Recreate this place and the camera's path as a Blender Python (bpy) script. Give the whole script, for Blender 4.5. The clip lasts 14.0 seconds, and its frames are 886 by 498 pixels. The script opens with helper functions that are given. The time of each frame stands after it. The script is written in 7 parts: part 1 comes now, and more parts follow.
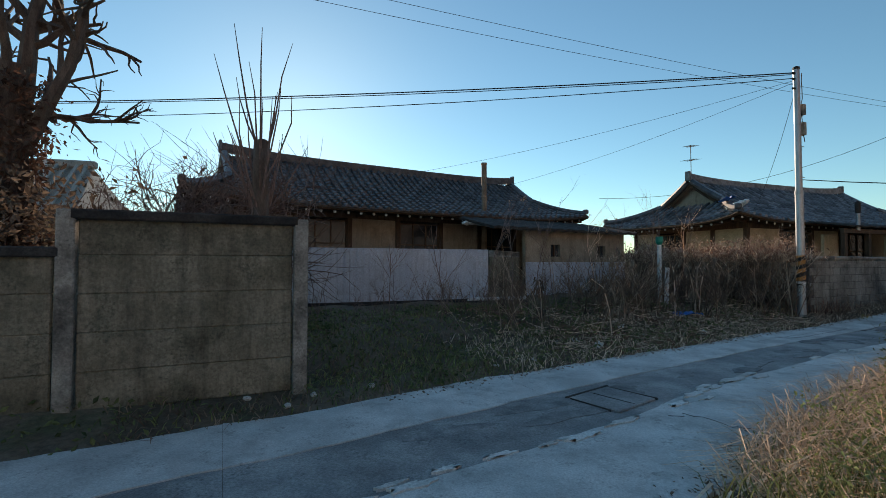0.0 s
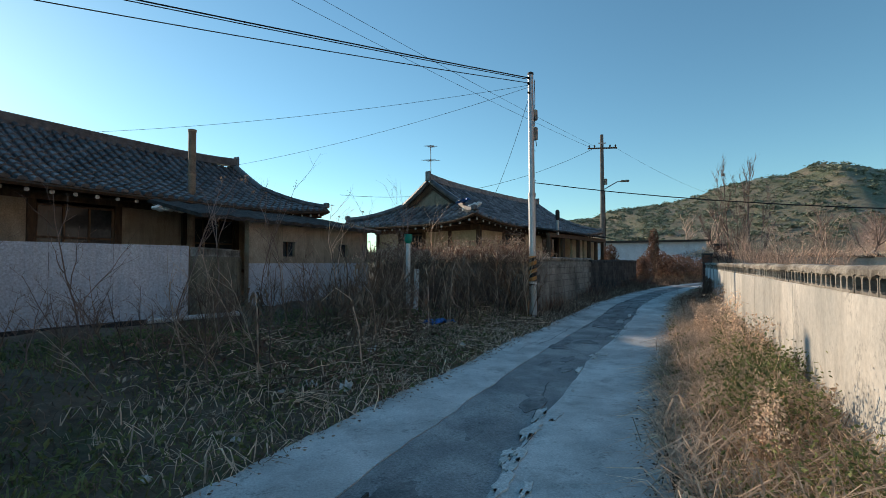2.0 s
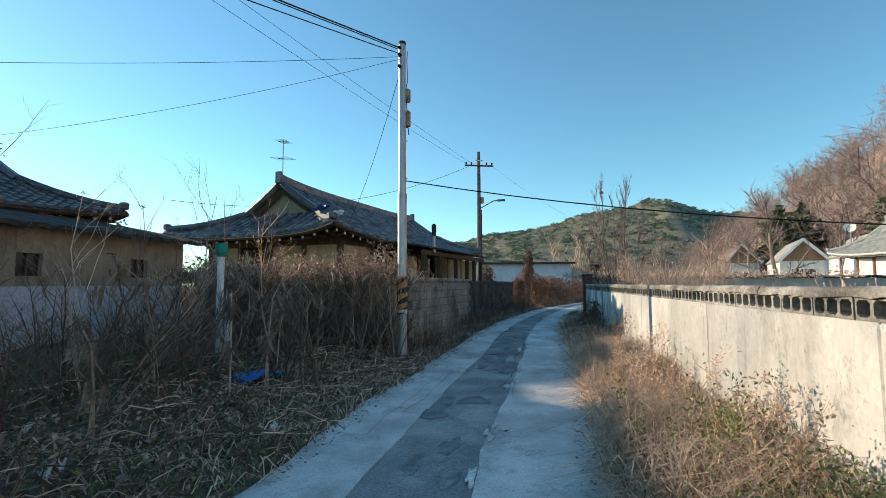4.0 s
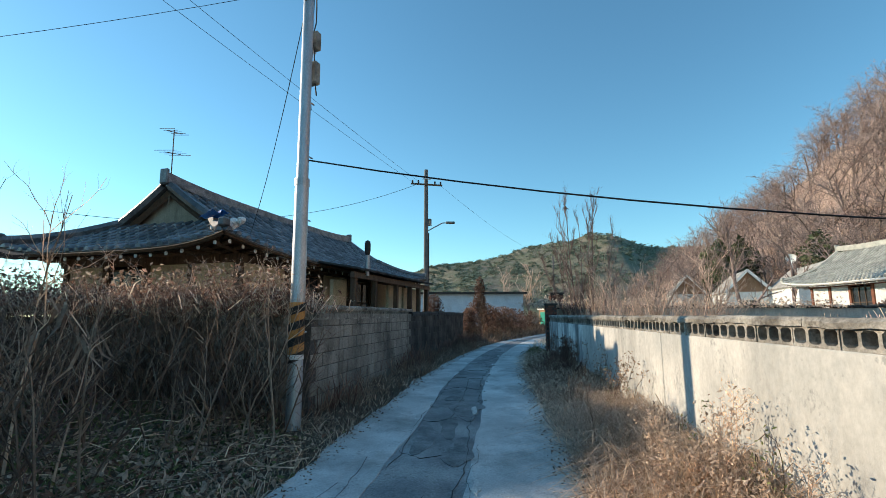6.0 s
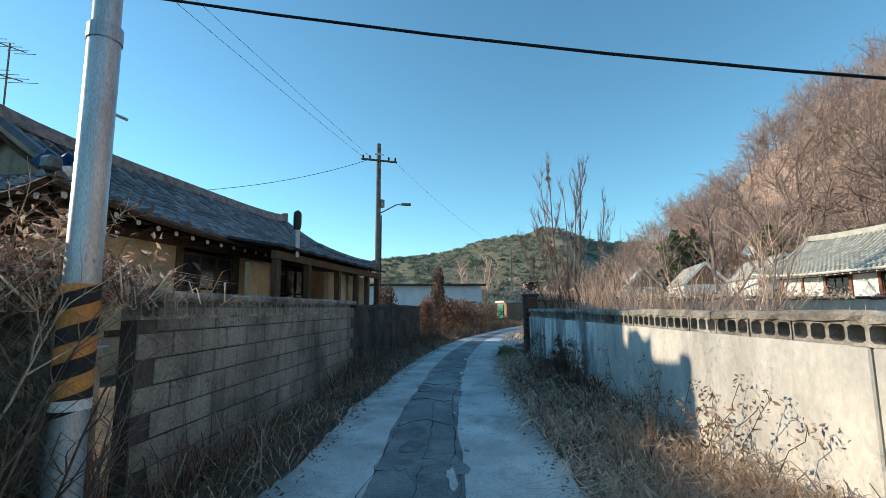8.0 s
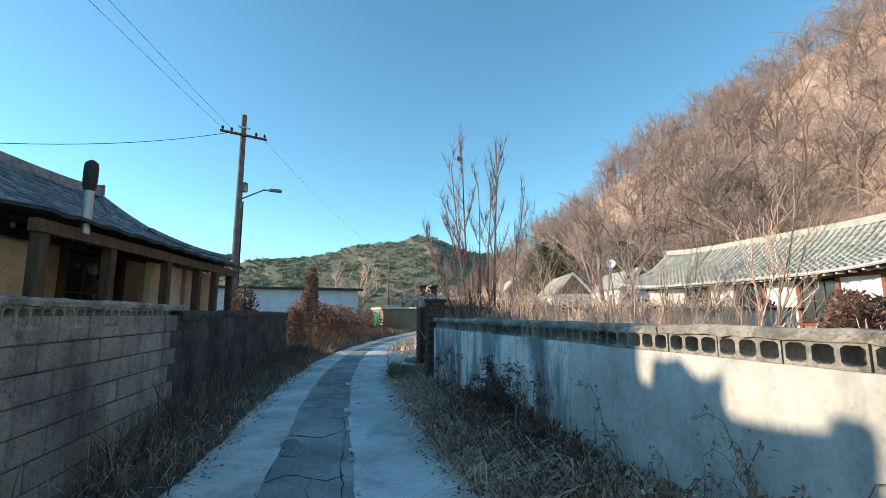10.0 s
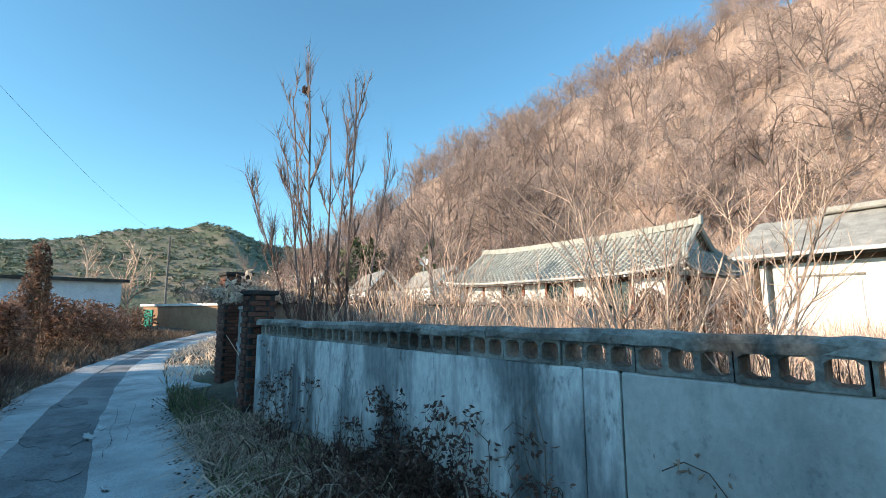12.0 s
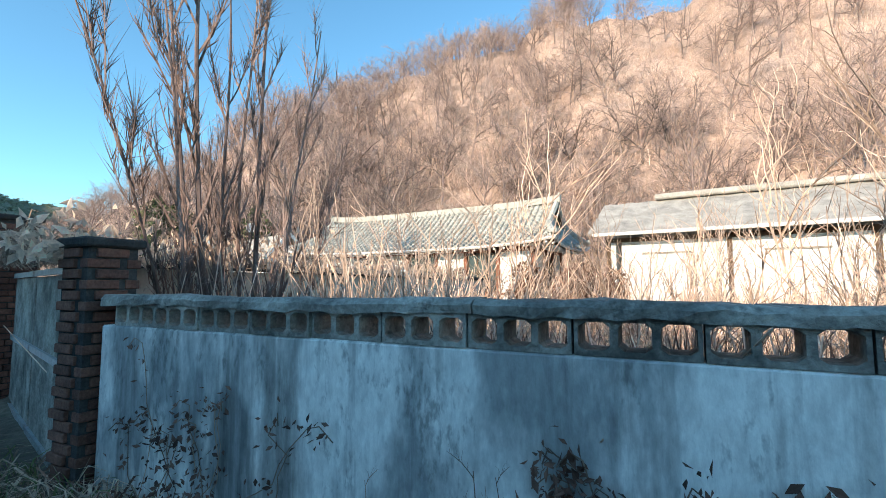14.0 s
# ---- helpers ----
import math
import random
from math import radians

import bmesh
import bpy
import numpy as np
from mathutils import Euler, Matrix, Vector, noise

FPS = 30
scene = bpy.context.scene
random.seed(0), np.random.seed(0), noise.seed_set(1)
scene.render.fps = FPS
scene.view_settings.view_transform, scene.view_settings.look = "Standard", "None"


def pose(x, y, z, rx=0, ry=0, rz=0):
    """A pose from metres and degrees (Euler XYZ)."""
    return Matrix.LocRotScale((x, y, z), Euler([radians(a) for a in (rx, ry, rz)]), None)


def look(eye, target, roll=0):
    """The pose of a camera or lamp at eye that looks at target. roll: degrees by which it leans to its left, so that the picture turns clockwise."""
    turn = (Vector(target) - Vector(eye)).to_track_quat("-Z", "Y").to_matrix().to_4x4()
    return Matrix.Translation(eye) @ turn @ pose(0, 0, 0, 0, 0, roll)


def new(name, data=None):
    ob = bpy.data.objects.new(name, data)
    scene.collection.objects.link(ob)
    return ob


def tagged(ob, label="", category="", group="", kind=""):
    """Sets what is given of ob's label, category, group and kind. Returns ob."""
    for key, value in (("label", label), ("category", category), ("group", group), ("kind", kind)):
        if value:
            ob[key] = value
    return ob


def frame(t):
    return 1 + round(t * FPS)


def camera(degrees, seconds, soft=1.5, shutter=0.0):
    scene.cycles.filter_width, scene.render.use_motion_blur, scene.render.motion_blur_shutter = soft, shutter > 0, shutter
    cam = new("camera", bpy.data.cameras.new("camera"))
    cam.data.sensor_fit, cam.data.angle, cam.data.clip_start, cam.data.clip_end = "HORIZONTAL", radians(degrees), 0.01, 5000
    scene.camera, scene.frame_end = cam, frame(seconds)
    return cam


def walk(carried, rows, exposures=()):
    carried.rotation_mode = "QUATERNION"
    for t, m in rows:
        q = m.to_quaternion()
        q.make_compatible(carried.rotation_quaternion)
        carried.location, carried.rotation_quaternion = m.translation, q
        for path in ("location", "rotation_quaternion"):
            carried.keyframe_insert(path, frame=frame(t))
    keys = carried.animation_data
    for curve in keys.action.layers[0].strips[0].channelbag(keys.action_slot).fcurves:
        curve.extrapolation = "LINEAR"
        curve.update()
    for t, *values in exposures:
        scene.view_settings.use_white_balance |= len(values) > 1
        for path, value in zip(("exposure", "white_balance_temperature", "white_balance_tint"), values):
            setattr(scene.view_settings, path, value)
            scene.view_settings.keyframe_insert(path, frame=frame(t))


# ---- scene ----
cam = camera(88.0, 14.0, soft=0.8)
METRES, EYE, TILT, LEAN, TURN = 20.3, 1.5, 0.0, 0.0, 3.9
ROWS = [
    (0.0, 0.0, 0.0, 0.0, -0.0, 1.61, -0.11),
    (0.5, -0.0009, 0.0347, -0.0005, -6.75, 1.82, 0.1),
    (1.0, 0.0074, 0.0701, -0.001, -15.06, 1.63, 0.22),
    (1.5, 0.0209, 0.1048, 0.0006, -23.79, 1.65, 0.15),
    (2.0, 0.0397, 0.1343, 0.0008, -31.76, 1.69, 0.06),
    (2.5, 0.0633, 0.1636, 0.0011, -37.48, 2.05, 0.15),
    (3.0, 0.0893, 0.1896, 0.0009, -41.83, 2.78, 0.07),
    (3.5, 0.1172, 0.2156, 0.0011, -44.74, 3.66, 0.1),
    (4.0, 0.1463, 0.2392, 0.0008, -47.0, 4.38, 0.19),
    (6.5, 0.3, 0.3477, 0.0004, -54.68, 8.67, 0.34),
    (7.0, 0.3318, 0.3706, 0.0004, -56.29, 8.24, 0.33),
    (9.5, 0.4679, 0.4743, 0.0027, -68.61, 7.64, 0.2),
    (10.0, 0.4976, 0.4909, 0.0029, -74.91, 8.13, -0.04),
    (10.5, 0.528, 0.5078, 0.0038, -81.3, 8.39, 0.05),
    (11.0, 0.5604, 0.5213, 0.0046, -87.78, 8.34, -0.03),
    (11.5, 0.5913, 0.5369, 0.0048, -93.76, 8.32, 0.04),
    (12.0, 0.6234, 0.5488, 0.0041, -99.35, 7.78, 0.14),
    (12.5, 0.6547, 0.5614, 0.004, -104.39, 7.0, 0.26),
    (13.0, 0.6866, 0.5728, 0.0033, -109.78, 5.95, 0.3),
    (13.5, 0.7176, 0.587, 0.0026, -115.3, 4.97, 0.28),
    (14.0, 0.748, 0.6008, 0.0023, -121.65, 4.53, 0.14),
]
walk(cam, [(t, pose(0, 0, EYE, TILT, LEAN, TURN) @ pose(METRES * x, METRES * y, METRES * z, 90 + pitch, roll, yaw)) for t, x, y, z, yaw, pitch, roll in ROWS],
     [(0.0, 0.15, 7350, -9), (1.5, 0.2, 7050, -12), (3.0, 0.6, 6850, -16), (4.5, 0.7, 6700, -17), (7.0, 0.66, 6400, -19), (9.5, 0.92, 6600, -18), (12.0, 1.06, 6500, -17), (14.0, 1.22, 6450, -15)])

# ---- world, sun and sky ----
SUN_AZ, SUN_EL = -22.5, 18.2
world = bpy.data.worlds.new("sky_world")
scene.world = world
world.use_nodes = True
wn = world.node_tree.nodes
sky = wn.new("ShaderNodeTexSky")
sky.sky_type = "NISHITA"
sky.sun_disc = False
sky.sun_elevation, sky.sun_rotation = radians(SUN_EL), radians(SUN_AZ)
sky.air_density, sky.dust_density, sky.ozone_density = 1.0, 0.1, 4.2
wn["Background"].inputs["Strength"].default_value = 0.15
world.node_tree.links.new(sky.outputs["Color"], wn["Background"].inputs["Color"])
sun_data = bpy.data.lights.new("sun", "SUN")
sun_data.energy, sun_data.angle, sun_data.color = 3.8, radians(0.6), (1.0, 0.695, 0.595)
sun = new("sun", sun_data)
_sd = Vector((math.sin(radians(SUN_AZ)) * math.cos(radians(SUN_EL)), math.cos(radians(SUN_AZ)) * math.cos(radians(SUN_EL)), math.sin(radians(SUN_EL))))
sun.matrix_world = look(_sd * 60, (0, 0, 0))


# ---- materials ----
def mat(name, c1, c2, scale=3.0, rough=0.85, bump=0.25, c3=None, fine=45.0, metal=0.0, rnd=0.15, stretch=(1, 1, 1), stain=0.5, spec=0.3, dist=0.01, trans=0.0, drip=0.0, grain=(0.66, 1.3), edge=(0.36, 0.66), dripsize=(7.0, 7.0, 0.7), dripedge=(0.47, 0.72), joined=False, lichen=None):
    """Two-scale mottled surface: broad patches of c1 and c2, stains of c3, fine grain with relief."""
    m = bpy.data.materials.new(name)
    m.use_nodes = True
    nt = m.node_tree
    N, Lk = nt.nodes, nt.links
    b = N["Principled BSDF"]
    b.inputs["Roughness"].default_value, b.inputs["Metallic"].default_value = rough, metal
    b.inputs["Specular IOR Level"].default_value = spec
    tc = N.new("ShaderNodeTexCoord")
    mp = N.new("ShaderNodeMapping")
    mp.inputs["Scale"].default_value = stretch
    place = N.new("ShaderNodeNewGeometry")
    Lk.new(place.outputs["Position"] if joined else tc.outputs["Object"], mp.inputs["Vector"])
    oi = N.new("ShaderNodeObjectInfo")
    ad = N.new("ShaderNodeVectorMath")
    ad.operation = "ADD"
    sc = N.new("ShaderNodeMath")
    sc.operation = "MULTIPLY"
    sc.inputs[1].default_value = 37.0
    Lk.new(oi.outputs["Random"], sc.inputs[0])
    Lk.new(mp.outputs["Vector"], ad.inputs[0])
    if not joined:
        Lk.new(sc.outputs[0], ad.inputs[1])

    def nz(s, d, r=0.6):
        n = N.new("ShaderNodeTexNoise")
        n.inputs["Scale"].default_value, n.inputs["Detail"].default_value, n.inputs["Roughness"].default_value = s, d, r
        Lk.new(ad.outputs[0], n.inputs["Vector"])
        return n

    n1, n2 = nz(scale, 5), nz(fine, 4, 0.7)
    r1 = N.new("ShaderNodeValToRGB")
    r1.color_ramp.elements[0].position, r1.color_ramp.elements[1].position = edge
    r1.color_ramp.elements[0].color, r1.color_ramp.elements[1].color = (*c1, 1), (*c2, 1)
    Lk.new(n1.outputs["Fac"], r1.inputs["Fac"])
    col = r1.outputs["Color"]
    if c3:
        n3 = nz(scale * 0.45 + 0.6, 7, 0.7)
        r3 = N.new("ShaderNodeValToRGB")
        r3.color_ramp.elements[0].position, r3.color_ramp.elements[1].position = 0.52, 0.68
        r3.color_ramp.elements[0].color, r3.color_ramp.elements[1].color = (0, 0, 0, 1), (stain, stain, stain, 1)
        Lk.new(n3.outputs["Fac"], r3.inputs["Fac"])
        mx = N.new("ShaderNodeMixRGB")
        mx.inputs["Color2"].default_value = (*c3, 1)
        Lk.new(r3.outputs["Color"], mx.inputs["Fac"])
        Lk.new(col, mx.inputs["Color1"])
        col = mx.outputs["Color"]
    if drip:
        for size, deep in ((dripsize, drip), ([q * 3.1 for q in dripsize], drip * 0.5)):
            # rain streaks running down the face, broad and fine
            mp2 = N.new("ShaderNodeMapping")
            mp2.inputs["Scale"].default_value = size
            Lk.new(ad.outputs[0], mp2.inputs["Vector"])
            nd = N.new("ShaderNodeTexNoise")
            nd.inputs["Scale"].default_value, nd.inputs["Detail"].default_value, nd.inputs["Roughness"].default_value = 1.0, 6, 0.65
            Lk.new(mp2.outputs["Vector"], nd.inputs["Vector"])
            rd2 = N.new("ShaderNodeValToRGB")
            rd2.color_ramp.elements[0].position, rd2.color_ramp.elements[1].position = dripedge
            k2 = 1 - deep
            rd2.color_ramp.elements[0].color, rd2.color_ramp.elements[1].color = (1, 1, 1, 1), (k2, k2, k2, 1)
            Lk.new(nd.outputs["Fac"], rd2.inputs["Fac"])
            mu = N.new("ShaderNodeMixRGB")
            mu.blend_type = "MULTIPLY"
            mu.inputs["Fac"].default_value = 1.0
            Lk.new(col, mu.inputs["Color1"])
            Lk.new(rd2.outputs["Color"], mu.inputs["Color2"])
            col = mu.outputs["Color"]
    if lichen:
        # spots of lichen and mould in loose patches
        na, nb = nz(3.2, 4, 0.65), nz(34, 3, 0.6)
        pr = N.new("ShaderNodeMath")
        pr.operation = "MULTIPLY"
        Lk.new(na.outputs["Fac"], pr.inputs[0])
        Lk.new(nb.outputs["Fac"], pr.inputs[1])
        rl = N.new("ShaderNodeValToRGB")
        rl.color_ramp.elements[0].position, rl.color_ramp.elements[1].position = 0.3, 0.42
        rl.color_ramp.elements[0].color, rl.color_ramp.elements[1].color = (0, 0, 0, 1), (0.6, 0.6, 0.6, 1)
        Lk.new(pr.outputs[0], rl.inputs["Fac"])
        ml = N.new("ShaderNodeMixRGB")
        ml.inputs["Color2"].default_value = (*lichen, 1)
        Lk.new(rl.outputs["Color"], ml.inputs["Fac"])
        Lk.new(col, ml.inputs["Color1"])
        col = ml.outputs["Color"]
    # grain and piece-to-piece tone
    gr = N.new("ShaderNodeMapRange")
    gr.inputs["From Min"].default_value, gr.inputs["From Max"].default_value = 0.3, 0.7
    gr.inputs["To Min"].default_value, gr.inputs["To Max"].default_value = grain
    Lk.new(n2.outputs["Fac"], gr.inputs["Value"])
    rv = N.new("ShaderNodeMapRange")
    rv.inputs["To Min"].default_value, rv.inputs["To Max"].default_value = 1 - rnd, 1 + rnd
    Lk.new(oi.outputs["Random"], rv.inputs["Value"])
    isl = N.new("ShaderNodeNewGeometry")
    iv = N.new("ShaderNodeMapRange")
    iv.inputs["To Min"].default_value, iv.inputs["To Max"].default_value = 1 - rnd * 1.3, 1 + rnd * 1.3
    Lk.new(isl.outputs["Random Per Island"], iv.inputs["Value"])
    m1 = N.new("ShaderNodeMath")
    m1.operation = "MULTIPLY"
    Lk.new(gr.outputs[0], m1.inputs[0])
    Lk.new(rv.outputs[0], m1.inputs[1])
    m2 = N.new("ShaderNodeMath")
    m2.operation = "MULTIPLY"
    Lk.new(m1.outputs[0], m2.inputs[0])
    Lk.new(iv.outputs[0], m2.inputs[1])
    sc2 = N.new("ShaderNodeVectorMath")
    sc2.operation = "SCALE"
    Lk.new(col, sc2.inputs[0])
    Lk.new(m2.outputs[0], sc2.inputs["Scale"])
    Lk.new(sc2.outputs[0], b.inputs["Base Color"])
    if trans:
        # thin blades and leaves let part of the light through
        tr = N.new("ShaderNodeBsdfTranslucent")
        Lk.new(sc2.outputs[0], tr.inputs["Color"])
        ms = N.new("ShaderNodeMixShader")
        ms.inputs["Fac"].default_value = trans
        Lk.new(b.outputs[0], ms.inputs[1])
        Lk.new(tr.outputs[0], ms.inputs[2])
        Lk.new(ms.outputs[0], N["Material Output"].inputs["Surface"])
    if bump:
        bp = N.new("ShaderNodeBump")
        bp.inputs["Strength"].default_value, bp.inputs["Distance"].default_value = bump, dist
        Lk.new(n2.outputs["Fac"], bp.inputs["Height"])
        Lk.new(bp.outputs["Normal"], b.inputs["Normal"])
    return m


M = {}
M["soil"] = mat("soil", (0.095, 0.078, 0.058), (0.21, 0.17, 0.125), 0.9, 0.95, 0.6, (0.08, 0.105, 0.045), 14, rnd=0, stain=0.7, dist=0.05)
M["concrete"] = mat("concrete", (0.46, 0.468, 0.46), (0.74, 0.74, 0.72), 1.3, 0.8, 0.6, (0.24, 0.24, 0.23), 60, rnd=0.03, stain=0.7, grain=(0.76, 1.2), joined=True, lichen=(0.2, 0.2, 0.19))
M["asphalt"] = mat("asphalt", (0.2, 0.205, 0.21), (0.4, 0.4, 0.398), 1.1, 0.85, 0.9, (0.46, 0.46, 0.45), 55, rnd=0.0, stain=0.75, grain=(0.62, 1.3), joined=True, lichen=(0.1, 0.103, 0.107))
M["tar"] = mat("worn_tar", (0.16, 0.164, 0.168), (0.3, 0.3, 0.3), 5, 0.8, 0.8, (0.33, 0.33, 0.32), 50, rnd=0.2, stain=0.6, grain=(0.6, 1.35))
M["whitish"] = mat("cement_patch", (0.45, 0.45, 0.43), (0.62, 0.62, 0.6), 3, 0.8, 0.3, (0.3, 0.3, 0.29), 40)
M["plaster"] = mat("wall_plaster", (0.46, 0.46, 0.43), (0.66, 0.64, 0.585), 0.9, 0.9, 0.4, (0.34, 0.345, 0.33), 22, rnd=0.0, stretch=(1.0, 1.0, 0.7), stain=0.5, drip=0.26, edge=(0.38, 0.6), dripsize=(1.8, 1.8, 0.5), dripedge=(0.5, 0.68), grain=(0.86, 1.1), joined=True, lichen=(0.22, 0.225, 0.22))
# mouldy stains for the shaded gate end; base paled to stand in for skylight
M["mouldyshade"] = mat("mouldy_plaster_shade_lifted", (0.34, 0.35, 0.345), (0.84, 0.825, 0.775), 2.1, 0.9, 0.5, (0.24, 0.25, 0.245), 26, rnd=0.0, stretch=(1.0, 1.0, 0.42), stain=0.6, drip=0.5, edge=(0.4, 0.52), dripsize=(2.6, 2.6, 0.6), dripedge=(0.53, 0.62), grain=(0.8, 1.16), joined=True, lichen=(0.12, 0.125, 0.12))
M["block"] = mat("concrete_block", (0.2, 0.182, 0.158), (0.38, 0.35, 0.3), 1.2, 0.95, 0.7, (0.1, 0.095, 0.085), 40, rnd=0.12, stain=0.75, drip=0.35, dripsize=(2.2, 2.2, 0.6), dripedge=(0.52, 0.64), joined=True, lichen=(0.06, 0.06, 0.055))
# block copy for the far stretch: stains, plus shade darkened into the colour
M["blockdark"] = mat("soot_stained_shaded_block", (0.045, 0.04, 0.036), (0.12, 0.108, 0.095), 1.4, 0.95, 0.5, (0.03, 0.028, 0.026), 50, rnd=0.2, drip=0.5, joined=True)
M["cap"] = mat("weathered_cap", (0.17, 0.16, 0.14), (0.46, 0.435, 0.38), 3, 0.95, 0.8, (0.06, 0.058, 0.052), 40, rnd=0.06, stain=0.85, joined=True, lichen=(0.05, 0.05, 0.046))
M["dark"] = mat("dark_lichen", (0.035, 0.034, 0.033), (0.08, 0.075, 0.07), 4, 0.95, 0.5)
M["panel"] = mat("precast_panel", (0.17, 0.155, 0.11), (0.34, 0.31, 0.235), 1.8, 0.95, 0.6, (0.09, 0.095, 0.065), 30, rnd=0.06, stain=0.85, drip=0.4, joined=True, lichen=(0.06, 0.065, 0.045))
M["brick"] = mat("brick", (0.12, 0.06, 0.045), (0.2, 0.1, 0.07), 6, 0.9, 0.5, (0.1, 0.06, 0.05), 50, rnd=0.25)
M["tile"] = mat("roof_tile", (0.055, 0.06, 0.067), (0.165, 0.17, 0.178), 5, 0.4, 0.35, (0.21, 0.21, 0.2), 40, rnd=0.5, spec=0.7)
M["tileC"] = mat("green_grey_tile", (0.37, 0.375, 0.335), (0.52, 0.505, 0.45), 3, 0.85, 0.3, (0.19, 0.195, 0.175), 40, rnd=0.14, spec=0.15)
M["slate"] = mat("grey_sheet_roof", (0.3, 0.285, 0.255), (0.46, 0.435, 0.39), 2, 0.9, 0.3, (0.17, 0.17, 0.165), 40, rnd=0.1)
M["clay"] = mat("cream_plaster", (0.44, 0.36, 0.23), (0.58, 0.49, 0.33), 2, 0.95, 0.3, (0.3, 0.24, 0.16), 40, rnd=0.08)
# darker copy of the clay plaster: shade under eaves put into the colour
M["clayshade"] = mat("clay_plaster_in_shade", (0.27, 0.235, 0.175), (0.4, 0.35, 0.27), 2, 0.95, 0.35, (0.2, 0.18, 0.15), 40, rnd=0.06, drip=0.3)
M["white"] = mat("white_paint", (0.68, 0.68, 0.66), (0.8, 0.8, 0.78), 2, 0.7, 0.12, (0.5, 0.5, 0.48), 40, rnd=0.03, stain=0.4)
M["bluewhite"] = mat("pale_blue_sheet", (0.5, 0.55, 0.62), (0.62, 0.66, 0.72), 1.5, 0.55, 0.1, (0.36, 0.36, 0.38), 30, rnd=0.05, stain=0.6)
M["wood"] = mat("dark_wood", (0.06, 0.04, 0.028), (0.12, 0.08, 0.05), 3, 0.8, 0.4, None, 50, rnd=0.2, stretch=(6, 6, 1))
M["redwood"] = mat("red_brown_timber", (0.16, 0.06, 0.035), (0.24, 0.1, 0.06), 3, 0.7, 0.3, None, 50)
M["glass"] = mat("window_glass", (0.02, 0.025, 0.03), (0.04, 0.045, 0.05), 2, 0.12, 0, None, 10, spec=0.6)
M["steel"] = mat("galvanised_steel", (0.4, 0.42, 0.44), (0.52, 0.54, 0.56), 4, 0.4, 0.1, (0.28, 0.27, 0.26), 60, metal=0.6, stretch=(3, 3, 0.6))
M["polec"] = mat("pole_concrete", (0.14, 0.13, 0.125), (0.22, 0.205, 0.195), 3, 0.9, 0.3, None, 40)
M["wire"] = mat("black_cable", (0.015, 0.015, 0.016), (0.03, 0.03, 0.03), 5, 0.6, 0)
M["yellow"] = mat("yellow_band", (0.46, 0.2, 0.05), (0.56, 0.26, 0.075), 4, 0.6, 0.1, (0.3, 0.2, 0.1))
M["black"] = mat("black_band", (0.02, 0.018, 0.016), (0.04, 0.035, 0.03), 4, 0.6, 0.1)
M["rust"] = mat("rusty_pipe", (0.24, 0.17, 0.12), (0.36, 0.28, 0.2), 4, 0.7, 0.3, (0.14, 0.09, 0.06), 40)
M["blue"] = mat("blue_tarp", (0.03, 0.12, 0.4), (0.05, 0.18, 0.5), 4, 0.5, 0.2)
M["green"] = mat("green_plastic", (0.02, 0.22, 0.16), (0.03, 0.3, 0.22), 4, 0.4, 0.1)
M["bark"] = mat("bark", (0.11, 0.085, 0.07), (0.2, 0.16, 0.13), 4, 0.95, 0.6, None, 40, rnd=0.2, stretch=(3, 3, 0.6))
M["twig"] = mat("winter_twigs", (0.17, 0.125, 0.11), (0.28, 0.21, 0.185), 2, 0.95, 0, None, 20, rnd=0.25)
M["barkdark"] = mat("oak_bark", (0.09, 0.07, 0.062), (0.18, 0.14, 0.122), 1, 0.95, 0.3, None, 20, rnd=0.2)
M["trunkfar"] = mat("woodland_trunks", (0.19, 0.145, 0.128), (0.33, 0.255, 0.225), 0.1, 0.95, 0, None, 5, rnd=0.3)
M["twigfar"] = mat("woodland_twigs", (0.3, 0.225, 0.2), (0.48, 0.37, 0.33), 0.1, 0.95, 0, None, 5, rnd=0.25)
M["straw"] = mat("dry_straw", (0.56, 0.44, 0.34), (0.84, 0.69, 0.55), 1.5, 0.9, 0, None, 20, rnd=0.3, trans=0.5)
M["reed"] = mat("pale_reed", (0.5, 0.38, 0.3), (0.8, 0.64, 0.52), 1.2, 0.85, 0, None, 20, rnd=0.35, trans=0.25)
M["deadleaf"] = mat("dead_leaf", (0.17, 0.1, 0.072), (0.34, 0.215, 0.16), 1.5, 0.9, 0, None, 20, rnd=0.35, trans=0.4)
M["litter"] = mat("brown_litter", (0.15, 0.108, 0.08), (0.36, 0.27, 0.2), 1.5, 0.9, 0, None, 20, rnd=0.35, trans=0.3)
M["grass"] = mat("weed_green", (0.12, 0.15, 0.06), (0.25, 0.27, 0.115), 1.2, 0.8, 0, None, 20, rnd=0.35, trans=0.35)
M["ivy"] = mat("ivy_leaf", (0.1, 0.062, 0.047), (0.25, 0.145, 0.105), 2, 0.7, 0, None, 20, rnd=0.35, trans=0.25)
M["pine"] = mat("pine_needles", (0.075, 0.1, 0.05), (0.16, 0.17, 0.085), 1, 0.9, 0, None, 10, rnd=0.3)
# needles paled and greyed: distance haze put into the colour
M["pinehaze"] = mat("hazed_pine_needles", (0.12, 0.145, 0.11), (0.24, 0.25, 0.18), 0.02, 0.9, 0, None, 10, rnd=0.3)
M["scrub"] = mat("tan_scrub", (0.48, 0.36, 0.29), (0.7, 0.54, 0.45), 0.1, 0.95, 0, None, 5, rnd=0.3)
